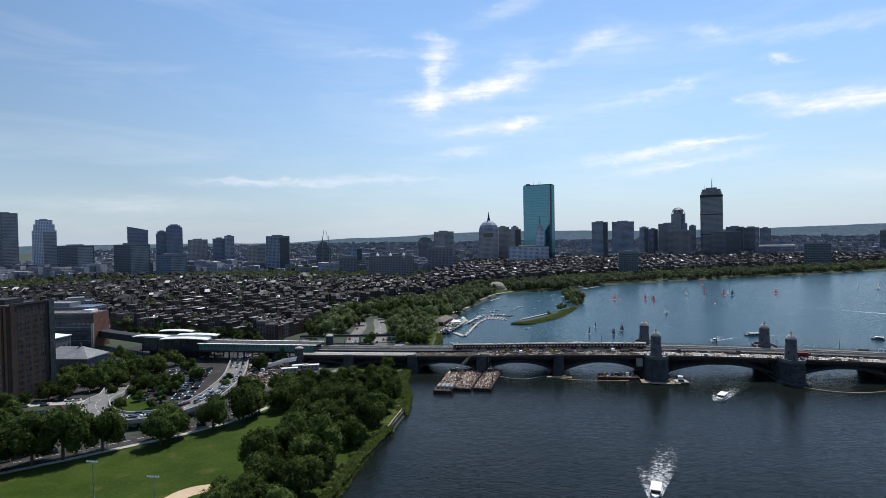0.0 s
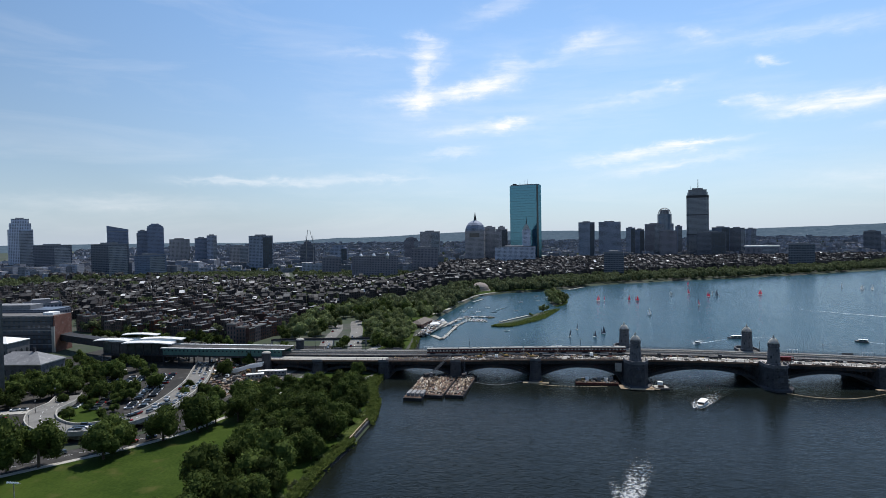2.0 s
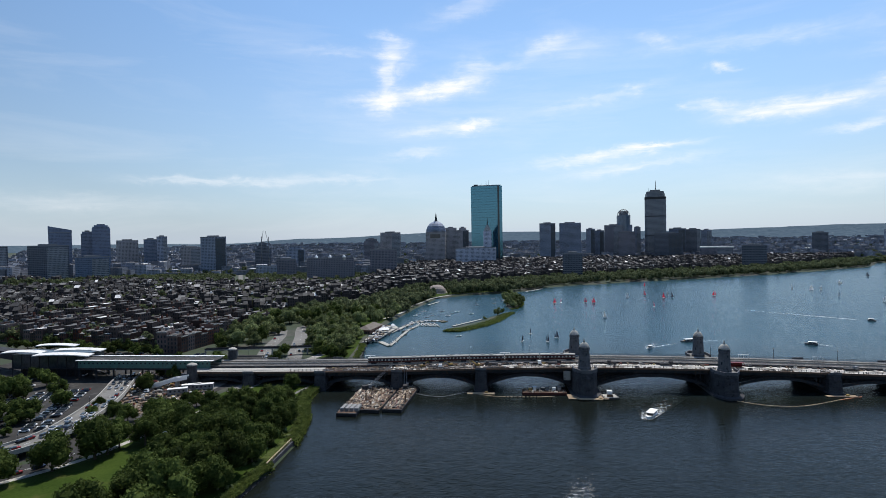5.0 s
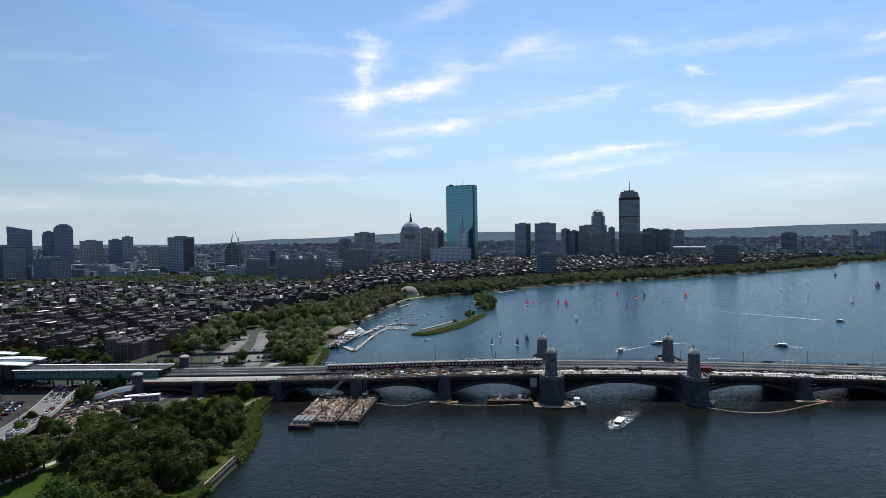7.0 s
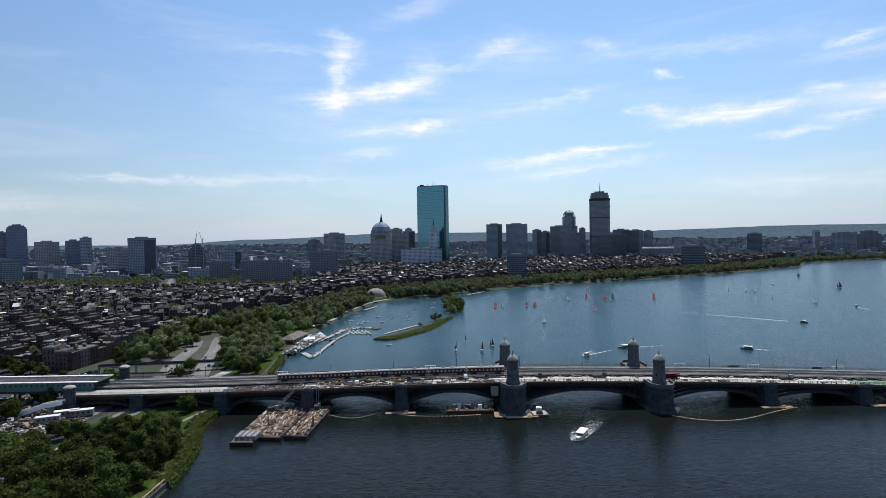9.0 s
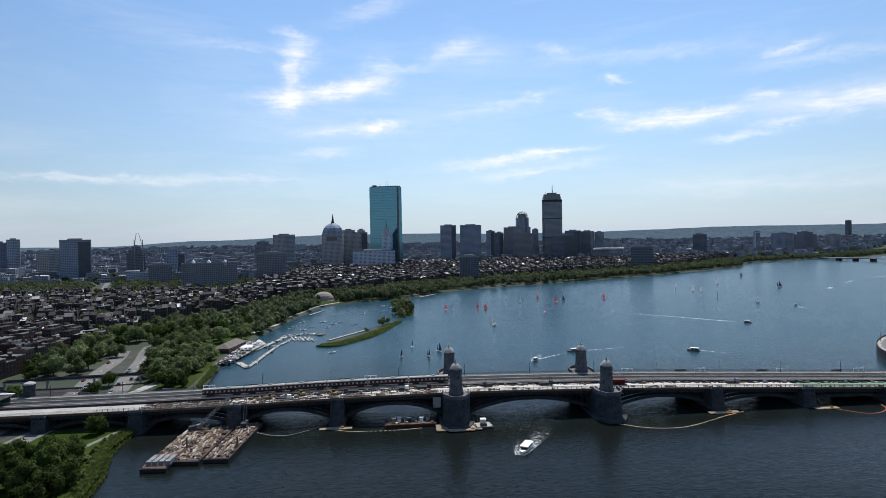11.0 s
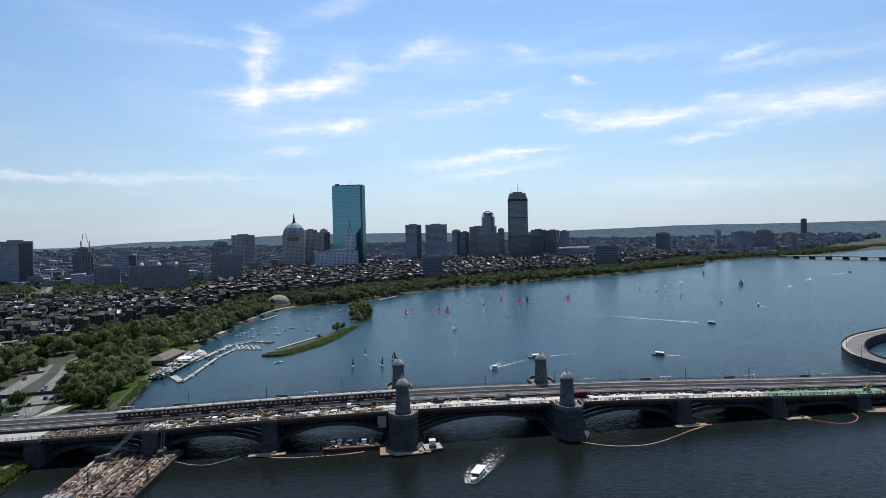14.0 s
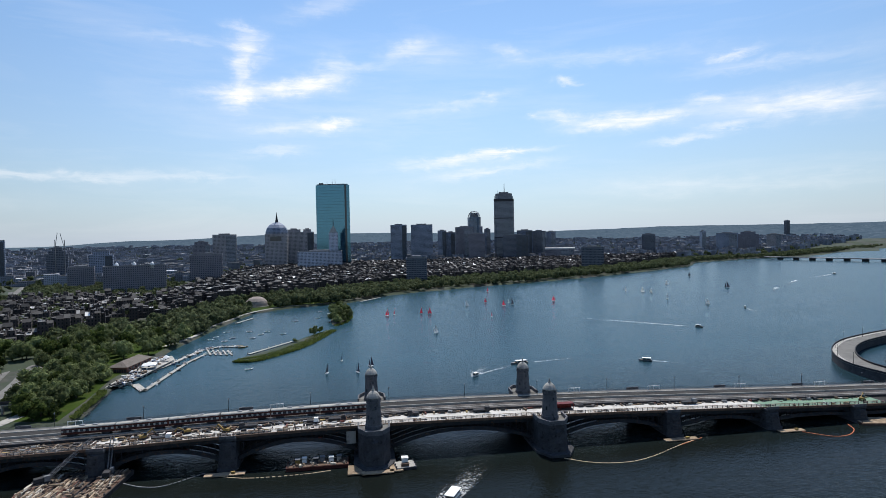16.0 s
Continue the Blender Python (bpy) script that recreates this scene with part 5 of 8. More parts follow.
sheet("park_lawn", [(-175, -260), (-176, -150), (-174, -105), (-183, -62), (-191, -30), (-195, -16), (-236, -16), (-242, -60), (-250, -105), (-258, -134), (-300, -185), (-350, -225), (-350, -260)], LZ + 0.04, M["grass"], "shaded green park lawn beside the river", "lawn")
sheet("playing_field", [(-205, -250), (-206, -193), (-207, -161), (-212, -128), (-220, -118), (-232, -124), (-243, -133), (-254, -146), (-265, -159), (-276, -171), (-294, -191), (-318, -214), (-345, -250)], LZ + 0.08, M["grass"], "mown bright green playing field", "lawn")
sheet("infield", smooth([(-229, -212), (-226, -199), (-218, -193), (-208, -192), (-205, -197), (-205, -230), (-224, -228)], 4), LZ + 0.12, M["sand"], "pale sandy baseball infield arc", "infield")
sheet("infield_grass", smooth([(-222, -210), (-219, -202), (-212, -198), (-206, -199), (-206, -226), (-220, -224)], 4), LZ + 0.16, M["grass"], "grass inside the sandy infield", "lawn")
sheet("traffic_circle", [(-440, -20), (-400, -95), (-345, -128), (-300, -158), (-262, -122), (-250, -60), (-240, -14), (-246, 62), (-430, 72)], LZ + 0.05, M["asphalt"], "wide grey asphalt of a traffic circle and car park", "road")
YARD = [(-318, -10), (-300, -44), (-278, -66), (-262, -74), (-254, -58), (-243, -36), (-256, -22), (-268, 10), (-312, 14)]
sheet("building_yard", YARD, LZ + 0.10, M["earth"], "dusty construction yard with pale trodden earth", "yard")
sheet("island_bed", [(-341, -92), (-324, -122), (-304, -126), (-300, -116), (-316, -96), (-334, -78)], LZ + 0.12, M["grass"], "planted bed inside the ramp loop", "lawn")


def road(name, line, half, label, material="asphalt", z=LZ + 0.07, n=6):
    return solid(name, strip(bmesh.new(), smooth([(*p, z) for p in line], n), half, -0.6, 0.0), M[material], label, "road", "", "structure")


EMB = [(-400, -258), (-345, -216), (-318, -195), (-298, -177), (-280, -159), (-268, -145), (-258, -130), (-252, -105), (-247, -75), (-243, -40)]
road("embankment_road", EMB, 6.5, "riverside asphalt road with light traffic", z=LZ + 0.12)
road("park_path", [(-345, -232), (-318, -209), (-296, -188), (-278, -168), (-267, -156), (-256, -142), (-247, -126), (-241, -104), (-234, -70), (-226, -34)], 1.4, "pale concrete footpath along the lawn", "concrete", LZ + 0.14)
road("bank_path", [(-193, -18), (-199, -45), (-196, -62)], 1.2, "worn footpath under trees on the bank", "ramp", LZ + 0.16)
road("parkway", [(-232, -30), (-227, 20), (-228, 50), (-240, 92), (-254, 142), (-270, 192), (-282, 258), (-288, 330)], 5.5, "divided parkway under the bridge", "ramp", LZ + 0.14)
road("parkway", [(-252, -30), (-250, 20), (-252, 50), (-264, 95), (-274, 145), (-290, 196), (-300, 262), (-306, 330)], 5.0, "divided parkway under the bridge", "ramp", LZ + 0.12)
road("parkway", [(-226, 20), (-216, 60), (-214, 90), (-226, 150)], 3.2, "slip road beside the parkway", "concrete", LZ + 0.17)
road("shore_walk", [(-203, 252), (-192, 300), (-190, 360), (-180, 408), (-172, 452), (-140, 502), (-92, 526), (-66, 539)], 2.0, "pale gravel walk along the lagoon shore", "concrete", LZ + 0.15)
road("service_road", [(-440, -150), (-400, -131), (-372, -117), (-347, -108)], 3.2, "narrow concrete service road beside the tower", "concrete", LZ + 0.17)
road("approach_road", [(-470, -195), (-420, -166), (-380, -141), (-345, -121)], 5.5, "asphalt road leading to the ramp", z=LZ + 0.11)
road("city_street", [(-250, 62), (-330, 64), (-400, 80), (-520, 110)], 6, "street below the elevated station", z=LZ + 0.13)
sheet("river_park_lawn", [(-190, 55), (-193, 90), (-200, 141), (-200, 240), (-189, 354), (-174, 460), (-140, 503), (-90, 527), (-68, 540), (-120, 606), (-200, 560), (-265, 470), (-292, 340), (-276, 200), (-244, 120), (-214, 60)], LZ + 0.06, M["grass"], "green riverside park lawn", "lawn")
for grounds in (ISLE, KNOB):
    mx, my = sum(p[0] for p in grounds) / len(grounds), sum(p[1] for p in grounds) / len(grounds)
    sheet("isle_grass", [(mx + (a - mx) * 0.97 + (1.2 if a < mx else -1.2), my + (b - my) * 0.975) for a, b in grounds], WZ + 0.35, M["grass"], "narrow grassy island with reed edge", "island")

# lane marks
mark = box(-1.5, 1.5, -0.08, 0.08, 0, 0.02)
mark_me = bpy.data.meshes.new("lane_mark")
mark.to_mesh(mark_me)
mark_me.materials.append(M["white"])
marks = thing("lane_marks", "broken white painted lane lines on the road", "road markings", "", "structure")
for line, z in ((EMB, LZ + 0.122), ([(-227, 20), (-228, 50), (-240, 92), (-254, 142), (-270, 192)], LZ + 0.142), ([(-250, 20), (-252, 50), (-264, 95), (-274, 145), (-290, 196)], LZ + 0.122)):
    pts = smooth(line, 8)
    for a, b in zip(pts[::2], pts[1::2]):
        shared("lane_mark", mark_me, marks, pose((a[0] + b[0]) / 2, (a[1] + b[1]) / 2, z, 0, 0, math.degrees(math.atan2(b[1] - a[1], b[0] - a[0]))))

# elevated loop ramp
LOOP = smooth([(-346, -84, 0.4), (-335, -101, 1.6), (-329, -118, 2.6), (-314, -134, 3.0), (-295, -141, 3.0), (-280, -132, 3.0), (-275, -107, 2.8), (-287, -61, 2.2), (-308, -17, 0.6), (-320, 8, -0.6)], 7)
loop = thing("loop_ramp", "curving elevated concrete road ramp with parapets", "ramp", "", "structure")
part("road_slab", strip(bmesh.new(), LOOP, 6.0, -0.9, 0.0), M["ramp"], loop, "worn grey concrete road slab")
for off in (-6.0, 6.0):
    part("parapet", strip(bmesh.new(), LOOP, 0.25, -0.9, 1.0, off), M["concrete"], loop, "pale concrete parapet")
for k in range(4, len(LOOP) - 12, 5):
    x, y, z = LOOP[k]
    part("column", box(x - 3.5, x + 3.5, y - 0.8, y + 0.8, LZ, z - 0.6), M["concrete"], loop)
for k in range(2, len(LOOP) - 3, 2):
    a, b = Vector(LOOP[k]), Vector(LOOP[k + 1])
    shared("lane_mark", mark_me, loop, pose((a.x + b.x) / 2, (a.y + b.y) / 2, (a.z + b.z) / 2 + 0.03, 0, 0, math.degrees(math.atan2(b.y - a.y, b.x - a.x))))


# reeds and scrub along the bank
def reeds(name, line, width, tufts, tall, label):
    r = random.Random(5)
    pts = smooth(line, 10)
    V, Fc = [], []
    for _ in range(tufts):
        k = r.randrange(len(pts) - 1)
        a, b = pts[k], pts[k + 1]
        t = r.random()
        x, y = a[0] + (b[0] - a[0]) * t + r.uniform(-width, width), a[1] + (b[1] - a[1]) * t + r.uniform(-0.5, 0.5)
        d = edge_distance(np.array(x), np.array(y), BASIN) * (1 if inside(np.array(x), np.array(y), BASIN) else -1)
        z = WZ - 0.2 if d > 0 else LZ - 0.4
        for q in range(4):
            an, h, w = r.uniform(0, 3.14), tall * r.uniform(0.5, 1.2), r.uniform(0.25, 0.55)
            dx, dy = math.cos(an) * w, math.sin(an) * w
            ox, oy = r.uniform(-0.7, 0.7), r.uniform(-0.7, 0.7)
            lx, ly = r.uniform(-1.3, 1.3), r.uniform(-1.3, 1.3)
            n = len(V)
            V.extend(((x + ox - dx, y + oy - dy, z), (x + ox + dx, y + oy + dy, z), (x + ox + dx * 0.5 + lx, y + oy + dy * 0.5 + ly, z + h), (x + ox - dx * 0.5 + lx, y + oy - dy * 0.5 + ly, z + h)))
            Fc.append((n, n + 1, n + 2, n + 3))
    me = bpy.data.meshes.new(name)
    me.from_pydata(V, [], Fc)
    me.materials.append(M["reed"])
    return tagged(new(name, me), label, "plants", "", "stuff")


reeds("bank_reeds", [(-173, -240), (-174, -193), (-174, -150), (-171.5, -128)], 1.8, 2200, 1.2, "rough green reeds and scrub on the river bank")
reeds("bank_reeds", [(-171.5, -104), (-178, -70), (-188, -40), (-189, -12)], 2.4, 2600, 1.3, "rough green reeds and scrub on the river bank")
reeds("bank_reeds", [(-185, 60), (-190, 100), (-193, 112)], 1.6, 400, 1.3, "rough green reeds on the river bank")
reeds("island_reeds", [(-132, 185), (-122, 182.5), (-113, 191), (-94.5, 219), (-82, 251), (-70, 298), (-67, 306)], 2.2, 1900, 1.7, "green reeds round the narrow island")
reeds("island_reeds", [(-128, 190), (-117, 196), (-99, 224), (-86, 256), (-74, 296)], 4.0, 1500, 1.5, "tall grass and reeds over the narrow island")
reeds("island_reeds", [(-66, 338), (-58.5, 353), (-53.5, 380), (-52.5, 410), (-55.5, 440)], 1.5, 700, 1.3, "green reeds round the wooded islet")

def shrub(x, y, s, z):
    ob = thing("shrub", "low rounded leafy shrub on the river bank", "shrub", "bank shrubs", "", Matrix.Translation((x, y, z)) @ Matrix.Rotation(rng.uniform(0, 6.28), 4, "Z") @ Matrix.Diagonal((s, s, s * 0.8, 1)))
    shared("crown", rng.choice(MID if rng.random() < 0.5 else STREET)[0], ob, Matrix.Translation((0, 0, -2.2)))


for x, y in smooth([(-176, -235), (-176.5, -193), (-176.5, -160), (-174.5, -134)], 7) + smooth([(-175, -101), (-181, -72), (-191, -42), (-192, -20)], 9):
    if rng.random() < 0.85:
        shrub(x + rng.uniform(-1.6, 1.6), y + rng.uniform(-2, 2), rng.uniform(0.16, 0.36), LZ - 0.1)

for x, y in fill([(-182, -131), (-176.8, -131), (-176.5, -104), (-181, -84), (-188, -84), (-183, -104)], 3.2, 0.45, 0.9):
    shrub(x, y, rng.uniform(0.14, 0.3), LZ)

# sea wall with posts
wall = thing("sea_wall", "low concrete river wall with wooden guard posts", "wall", "", "structure")
part("wall_face", strip(bmesh.new(), [(-171.5, -130, 0), (-171.3, -104, 0)], 0.5, WZ - 1, LZ + 0.1), M["granite"], wall)
part("walk", strip(bmesh.new(), [(-174.5, -131, 0), (-174.2, -103, 0)], 2.5, LZ - 0.4, LZ + 0.12), M["reed"], wall, "rough grass strip behind the wall")
for k in range(12):
    part("guard_post", box(-171.9, -171.5, -130 + k * 2.3, -129.7 + k * 2.3, LZ, LZ + 1.3), M["wood"], wall)
part("guard_rail", box(-171.85, -171.55, -130, -104.5, LZ + 1.2, LZ + 1.35), M["wood"], wall)

# rocks along the water line
rocks_v, rocks_f = [], []
rr = random.Random(21)
edge = smooth([(-172.5, -260), (-173, -193), (-173, -161), (-170.5, -132)], 40) + smooth([(-170.5, -103), (-177, -70), (-187, -40), (-187, -14)], 30) + smooth([(-183, 68), (-188, 100), (-194, 141)], 20)
for x, y in edge:
    for _ in range(3):
        cx, cy, s = x + rr.uniform(-0.8, 0.9), y + rr.uniform(-1, 1), rr.uniform(0.25, 0.6)
        n = len(rocks_v)
        for dz, q in ((0, 1.0), (0.6, 0.7)):
            for k in range(5):
                a = 2 * math.pi * k / 5 + rr.uniform(-0.3, 0.3)
                rocks_v.append((cx + s * q * math.cos(a), cy + s * q * math.sin(a), WZ - 0.2 + dz * s * 1.6))
        rocks_f.append(tuple(range(n + 5, n + 10)))
        for k in range(5):
            rocks_f.append((n + k, n + (k + 1) % 5, n + 5 + (k + 1) % 5, n + 5 + k))
me = bpy.data.meshes.new("bank_rocks")
me.from_pydata(rocks_v, [], rocks_f)
me.materials.append(M["granite"])
tagged(new("bank_rocks", me), "grey rubble stones along the water line", "stones", "", "stuff")


# ---------------------------------------------------------------- buildings of the near bank
def window_mesh(name, w, h, mat="glass"):
    bm = box(-w / 2, w / 2, -0.08, 0.08, 0, h)
    me_ = bpy.data.meshes.new(name)
    bm.to_mesh(me_)
    bm.free()
    me_.materials.append(M[mat])
    return me_


WIN = window_mesh("window", 1.3, 1.7)
WIN_TALL = window_mesh("window", 1.0, 1.9)
# paler panes: light on the glass is put in as slate colour
WIN_LIT = window_mesh("window", 2.4, 1.5, "slate")

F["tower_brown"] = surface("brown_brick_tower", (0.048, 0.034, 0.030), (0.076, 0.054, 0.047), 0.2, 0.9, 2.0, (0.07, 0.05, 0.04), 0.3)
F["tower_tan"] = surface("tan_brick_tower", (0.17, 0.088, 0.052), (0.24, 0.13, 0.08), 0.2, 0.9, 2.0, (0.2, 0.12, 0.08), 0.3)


def tower_block():
    """A corner tower: its long dark face looks over the circle, the tan one towards the field."""
    ob = thing("apartment_tower", "tall brown brick residential tower with small windows", "building", "", "", pose(-382, -115, LZ, 0, 0, 92))
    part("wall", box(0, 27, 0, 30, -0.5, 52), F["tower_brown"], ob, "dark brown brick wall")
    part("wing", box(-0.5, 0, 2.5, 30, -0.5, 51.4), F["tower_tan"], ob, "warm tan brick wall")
    for k in range(4):
        part("wall_rib", box(-1.1, -0.5, 4.5 + k * 6.4, 5.5 + k * 6.4, 0, 51.8), F["tower_brown"], ob)
    part("corner_pier", box(-0.9, 1.4, -0.5, 2.5, -0.5, 52.3), F["tower_brown"], ob)
    part("parapet", box(-0.6, 27.4, -0.5, 0.4, 52.3, 53.4), M["dark"], ob)
    part("roof", box(0.5, 26.5, 0.5, 29.5, 52, 52.3), M["roof_dark"], ob)
    part("roof_plant", box(6, 18, 10, 24, 52.3, 55.0), M["dark"], ob)
    part("stair_bay", box(23.6, 27.3, -0.8, 0, -0.5, 52.2), M["glass"], ob, "glazed stair bay")
    for f in range(15):
        z = 2.6 + f * 3.3
        for k in range(4):
            for o in (0, 1.7):
                shared("window", WIN, ob, pose(4.4 + k * 4.9 + o, 0, z))
        for k in range(4):
            shared("window", WIN_LIT, ob, pose(-0.5, 8.0 + k * 6.4, z, 0, 0, 90))


tower_block()


def hip_hall(x, y, turn, w, d, wall_h, roof_h, roof, label, arches=True):
    """A stone hall with tall round-headed windows under a hipped roof."""
    ob = thing("stone_hall", label, "building", "", "", pose(x, y, LZ, 0, 0, turn))
    part("wall", box(-w, 0, 0, d, -0.5, wall_h), M["tower_stone"], ob, "grey granite wall")
    part("cornice", box(-w - 0.5, 0.5, -0.5, d + 0.5, wall_h, wall_h + 0.7), M["concrete"], ob)
    bm = bmesh.new()
    z0, z1 = wall_h + 0.7, wall_h + roof_h
    k = d / 2
    v = [bm.verts.new(p) for p in ((-w - 0.7, -0.7, z0), (0.7, -0.7, z0), (0.7, d + 0.7, z0), (-w - 0.7, d + 0.7, z0), (-w + k, k, z1), (-k, k, z1))]
    for f in ((0, 1, 5, 4), (1, 2, 5), (2, 3, 4, 5), (3, 0, 4), (3, 2, 1, 0)):
        bm.faces.new([v[i] for i in f])
    part("roof", bm, M[roof], ob, "pale slate hipped roof")
    part("chimney", box(-w * 0.35, -w * 0.35 + 1.4, k - 0.7, k + 0.7, z1 - 1.5, z1 + 2.2), M["granite"], ob)
    for n, along_x in ((int(w / 5), True), (int(d / 5), False)):
        for i in range(n):
            c = (i + 0.5) * (w if along_x else d) / n
            for zz, h in ((1.5, 2.6), (5.4, 2.2)):
                bm = bmesh.new()
                pts = [(-0.9, 0), (0.9, 0), (0.9, h)] + [(0.9 * math.cos(a), h + 0.9 * math.sin(a)) for a in np.linspace(0.4, 2.74, 5)] + [(-0.9, h)]
                lo = [bm.verts.new((a, -0.1, b)) for a, b in pts]
                hi = [bm.verts.new((a, 0.1, b)) for a, b in pts]
                bm.faces.new(lo)
                bm.faces.new(hi[::-1])
                for q in range(len(pts)):
                    bm.faces.new((lo[q], hi[q], hi[(q + 1) % len(pts)], lo[(q + 1) % len(pts)]))
                m = pose(-c, 0, zz) if along_x else pose(0, c, zz, 0, 0, 90)
                bmesh.ops.transform(bm, matrix=m, verts=bm.verts)
                part("window", bm, M["glass"], ob, "dark round-headed window")


hip_hall(-388.5, -58, 5, 36, 20, 11.3, 6.6, "slate", "granite hall with hipped slate roof and arched windows")
hip_hall(-464, -8, 5, 40, 20, 13.5, 4.0, "roof_white", "granite hall with pale hipped roof behind trees")


def hospital():
    ob = thing("glass_building", "long hospital block of dark blue glass with a brick end wall", "building", "", "", pose(-464, 31, LZ, 0, 0, 6))
    part("wall", box(-90, 0, 0, 19, -0.5, 28), F["dark_face"], ob, "dark blue strip-window wall")
    for f in range(8):
        part("spandrel_band", box(-90.2, 0, -0.25, 0, f * 3.6 + 2.4, f * 3.6 + 2.9), M["slate"] if f % 3 == 1 else M["steel"], ob)
    part("brick_end", box(0, 1.4, 0.6, 19.2, -0.5, 28.4), M["brick"], ob, "plain red brick end wall")
    part("rear_wing", box(-90, -14, 19, 40, -0.5, 31), F["dark"], ob)
    part("stair_strip", box(-0.6, 1.5, -0.6, 0.6, -0.5, 20), M["concrete"], ob, "white stair strip")
    part("roof", box(-89, -0.5, 0.5, 18.5, 28, 28.5), M["roof_dark"], ob)
    part("roof_plant", box(-70, -35, 22, 36, 31, 34.5), M["slate"], ob)
    part("roof_unit", box(-12, -4, 6, 14, 28.5, 30.3), M["white"], ob)


hospital()
tower("hospital_block", "dark brick hospital block with strip windows", -640, -575, 40, 34, "brown", 40)
tower("hospital_block", "grey concrete hospital wing", -700, -650, 90, 42, "grey", 40)
tower("office_block", "brown brick office block", -590, -545, 130, 24, "brown", 30)


def station():
    ob = thing("station", "elevated train station with white curved roofs and dark glass", "station", "", "")
    part("hall", box(-396, -346, 2, 20, 4.6, 13.2), M["glass"], ob, "dark glazed station hall")
    # open street level: its shade is put in as a solid dark block
    part("undercroft", box(-392, -350, 5, 18, LZ, 4.6), M["steel"], ob, "dark block standing for shade under the station hall")
    part("platform_edge", box(-397, -345, 0.6, 20.5, 3.9, 4.6), M["steel"], ob)
    part("viaduct_wall", strip(bmesh.new(), smooth([(-470, 46, 0), (-450, 36, 0), (-425, 26, 0), (-396, 14, 0)], 5), 4.5, 7.0, 12.0), M["steel"], ob, "dark metal wall of the curving viaduct")
    for i in range(9):
        part("mullion", box(-396 + i * 6.2, -395.6 + i * 6.2, 1.7, 2.0, LZ, 13.2), M["dark"], ob)
    for x0, x1, y0, y1, z in ((-406, -378, 4, 10, 13.2), (-378, -340, -3, 3, 13.0), (-400, -371, 25, 30, 13.8), (-374, -341, 10, 15.5, 13.6)):
        bm = bmesh.new()
        n = 8
        rows = [[bm.verts.new((x0 + (x1 - x0) * i / n, y, z + 0.7 * math.sin(math.pi * i / n) + dz)) for y, dz in ((y0, 0), (y1, 0.4), (y1, 0.9), (y0, 0.5))] for i in range(n + 1)]
        for a, b in zip(rows, rows[1:]):
            for k in range(4):
                bm.faces.new((a[k], b[k], b[(k + 1) % 4], a[(k + 1) % 4]))
        bm.faces.new(rows[0])
        bm.faces.new(rows[-1][::-1])
        bmesh.ops.recalc_face_normals(bm, faces=bm.faces)
        part("roof", bm, M["roof_white"], ob, "white curved sheet roof")
    # viaduct with teal side walls and canopies
    part("viaduct_deck", box(-345, -268, -5, 9, 5.2, 6.4), M["steel"], ob)
    for y in (-5.2, 9.0):
        part("side_wall", box(-345, -259, y, y + 0.3, 6.4, 10.6), M["teal"], ob, "weathered teal-painted steel side wall")
        for i in range(30):
            shared("window", STN_WIN, ob, pose(-343.5 + i * 2.85, y - 0.05 if y < 0 else y + 0.35, 8.9))
        part("canopy", box(-346, -257, y - 1.0, y + 1.0, 11.0, 11.3), M["roof_white"], ob, "white platform canopy edge")
    part("track_roof", box(-345, -257, -4.0, 8.0, 10.4, 10.8), M["roof_dark"], ob)
    for i in range(8):
        for y in (-4, 7.6):
            part("column", box(-346 + i * 11.4, -345.2 + i * 11.4, y, y + 0.8, LZ, 5.2), M["steel"], ob)


STN_WIN = window_mesh("window", 0.9, 0.9)
station()


def gate_tower(x, y, top):
    ob = thing("gate_tower", "squat round granite tower at the bridge end", "tower", "bridge end towers", "", pose(x, y, LZ))
    h = top - LZ
    part("shaft", lathe(bmesh.new(), [(3.4, -0.5), (3.3, 1.0), (3.0, 1.2), (2.7, h - 1.6), (3.1, h - 1.4), (3.1, h - 0.8)], 12), M["granite"], ob)
    part("cap", lathe(bmesh.new(), [(2.9, h - 0.8), (2.6, h - 0.2), (1.2, h + 0.4), (0.3, h + 0.6)], 12), M["concrete"], ob)


gate_tower(-264, -17, 12.0)
gate_tower(-257.5, 21.5, 13.6)
part("abutment", box(-272, -262, Y0 - 1, Y1 + 1, LZ - 1, 5.6), M["granite"], bridge)

# stair ramp and site huts by the bridge end
stair = thing("stair_ramp", "long sloping concrete stair down from the bridge end", "stair", "", "")
STAIR = [(-264, -21.5, 5.4), (-270, -22.5, 4.4), (-272, -22.8, 4.2), (-280, -24.5, 1.8), (-282, -25, 1.6), (-289, -27, LZ + 0.3)]
part("flight", strip(bmesh.new(), STAIR, 1.6, -1.0, 0.0), M["ramp"], stair)
for off in (-1.7, 1.7):
    part("side_wall", strip(bmesh.new(), STAIR, 0.15, -1.2, 1.0, off), M["white"], stair, "white-painted solid balustrade")
for x, y, z in STAIR[1:5:2]:
    part("pillar", box(x - 0.8, x + 0.8, y - 1.2, y + 1.2, LZ, z - 0.9), M["concrete"], stair)
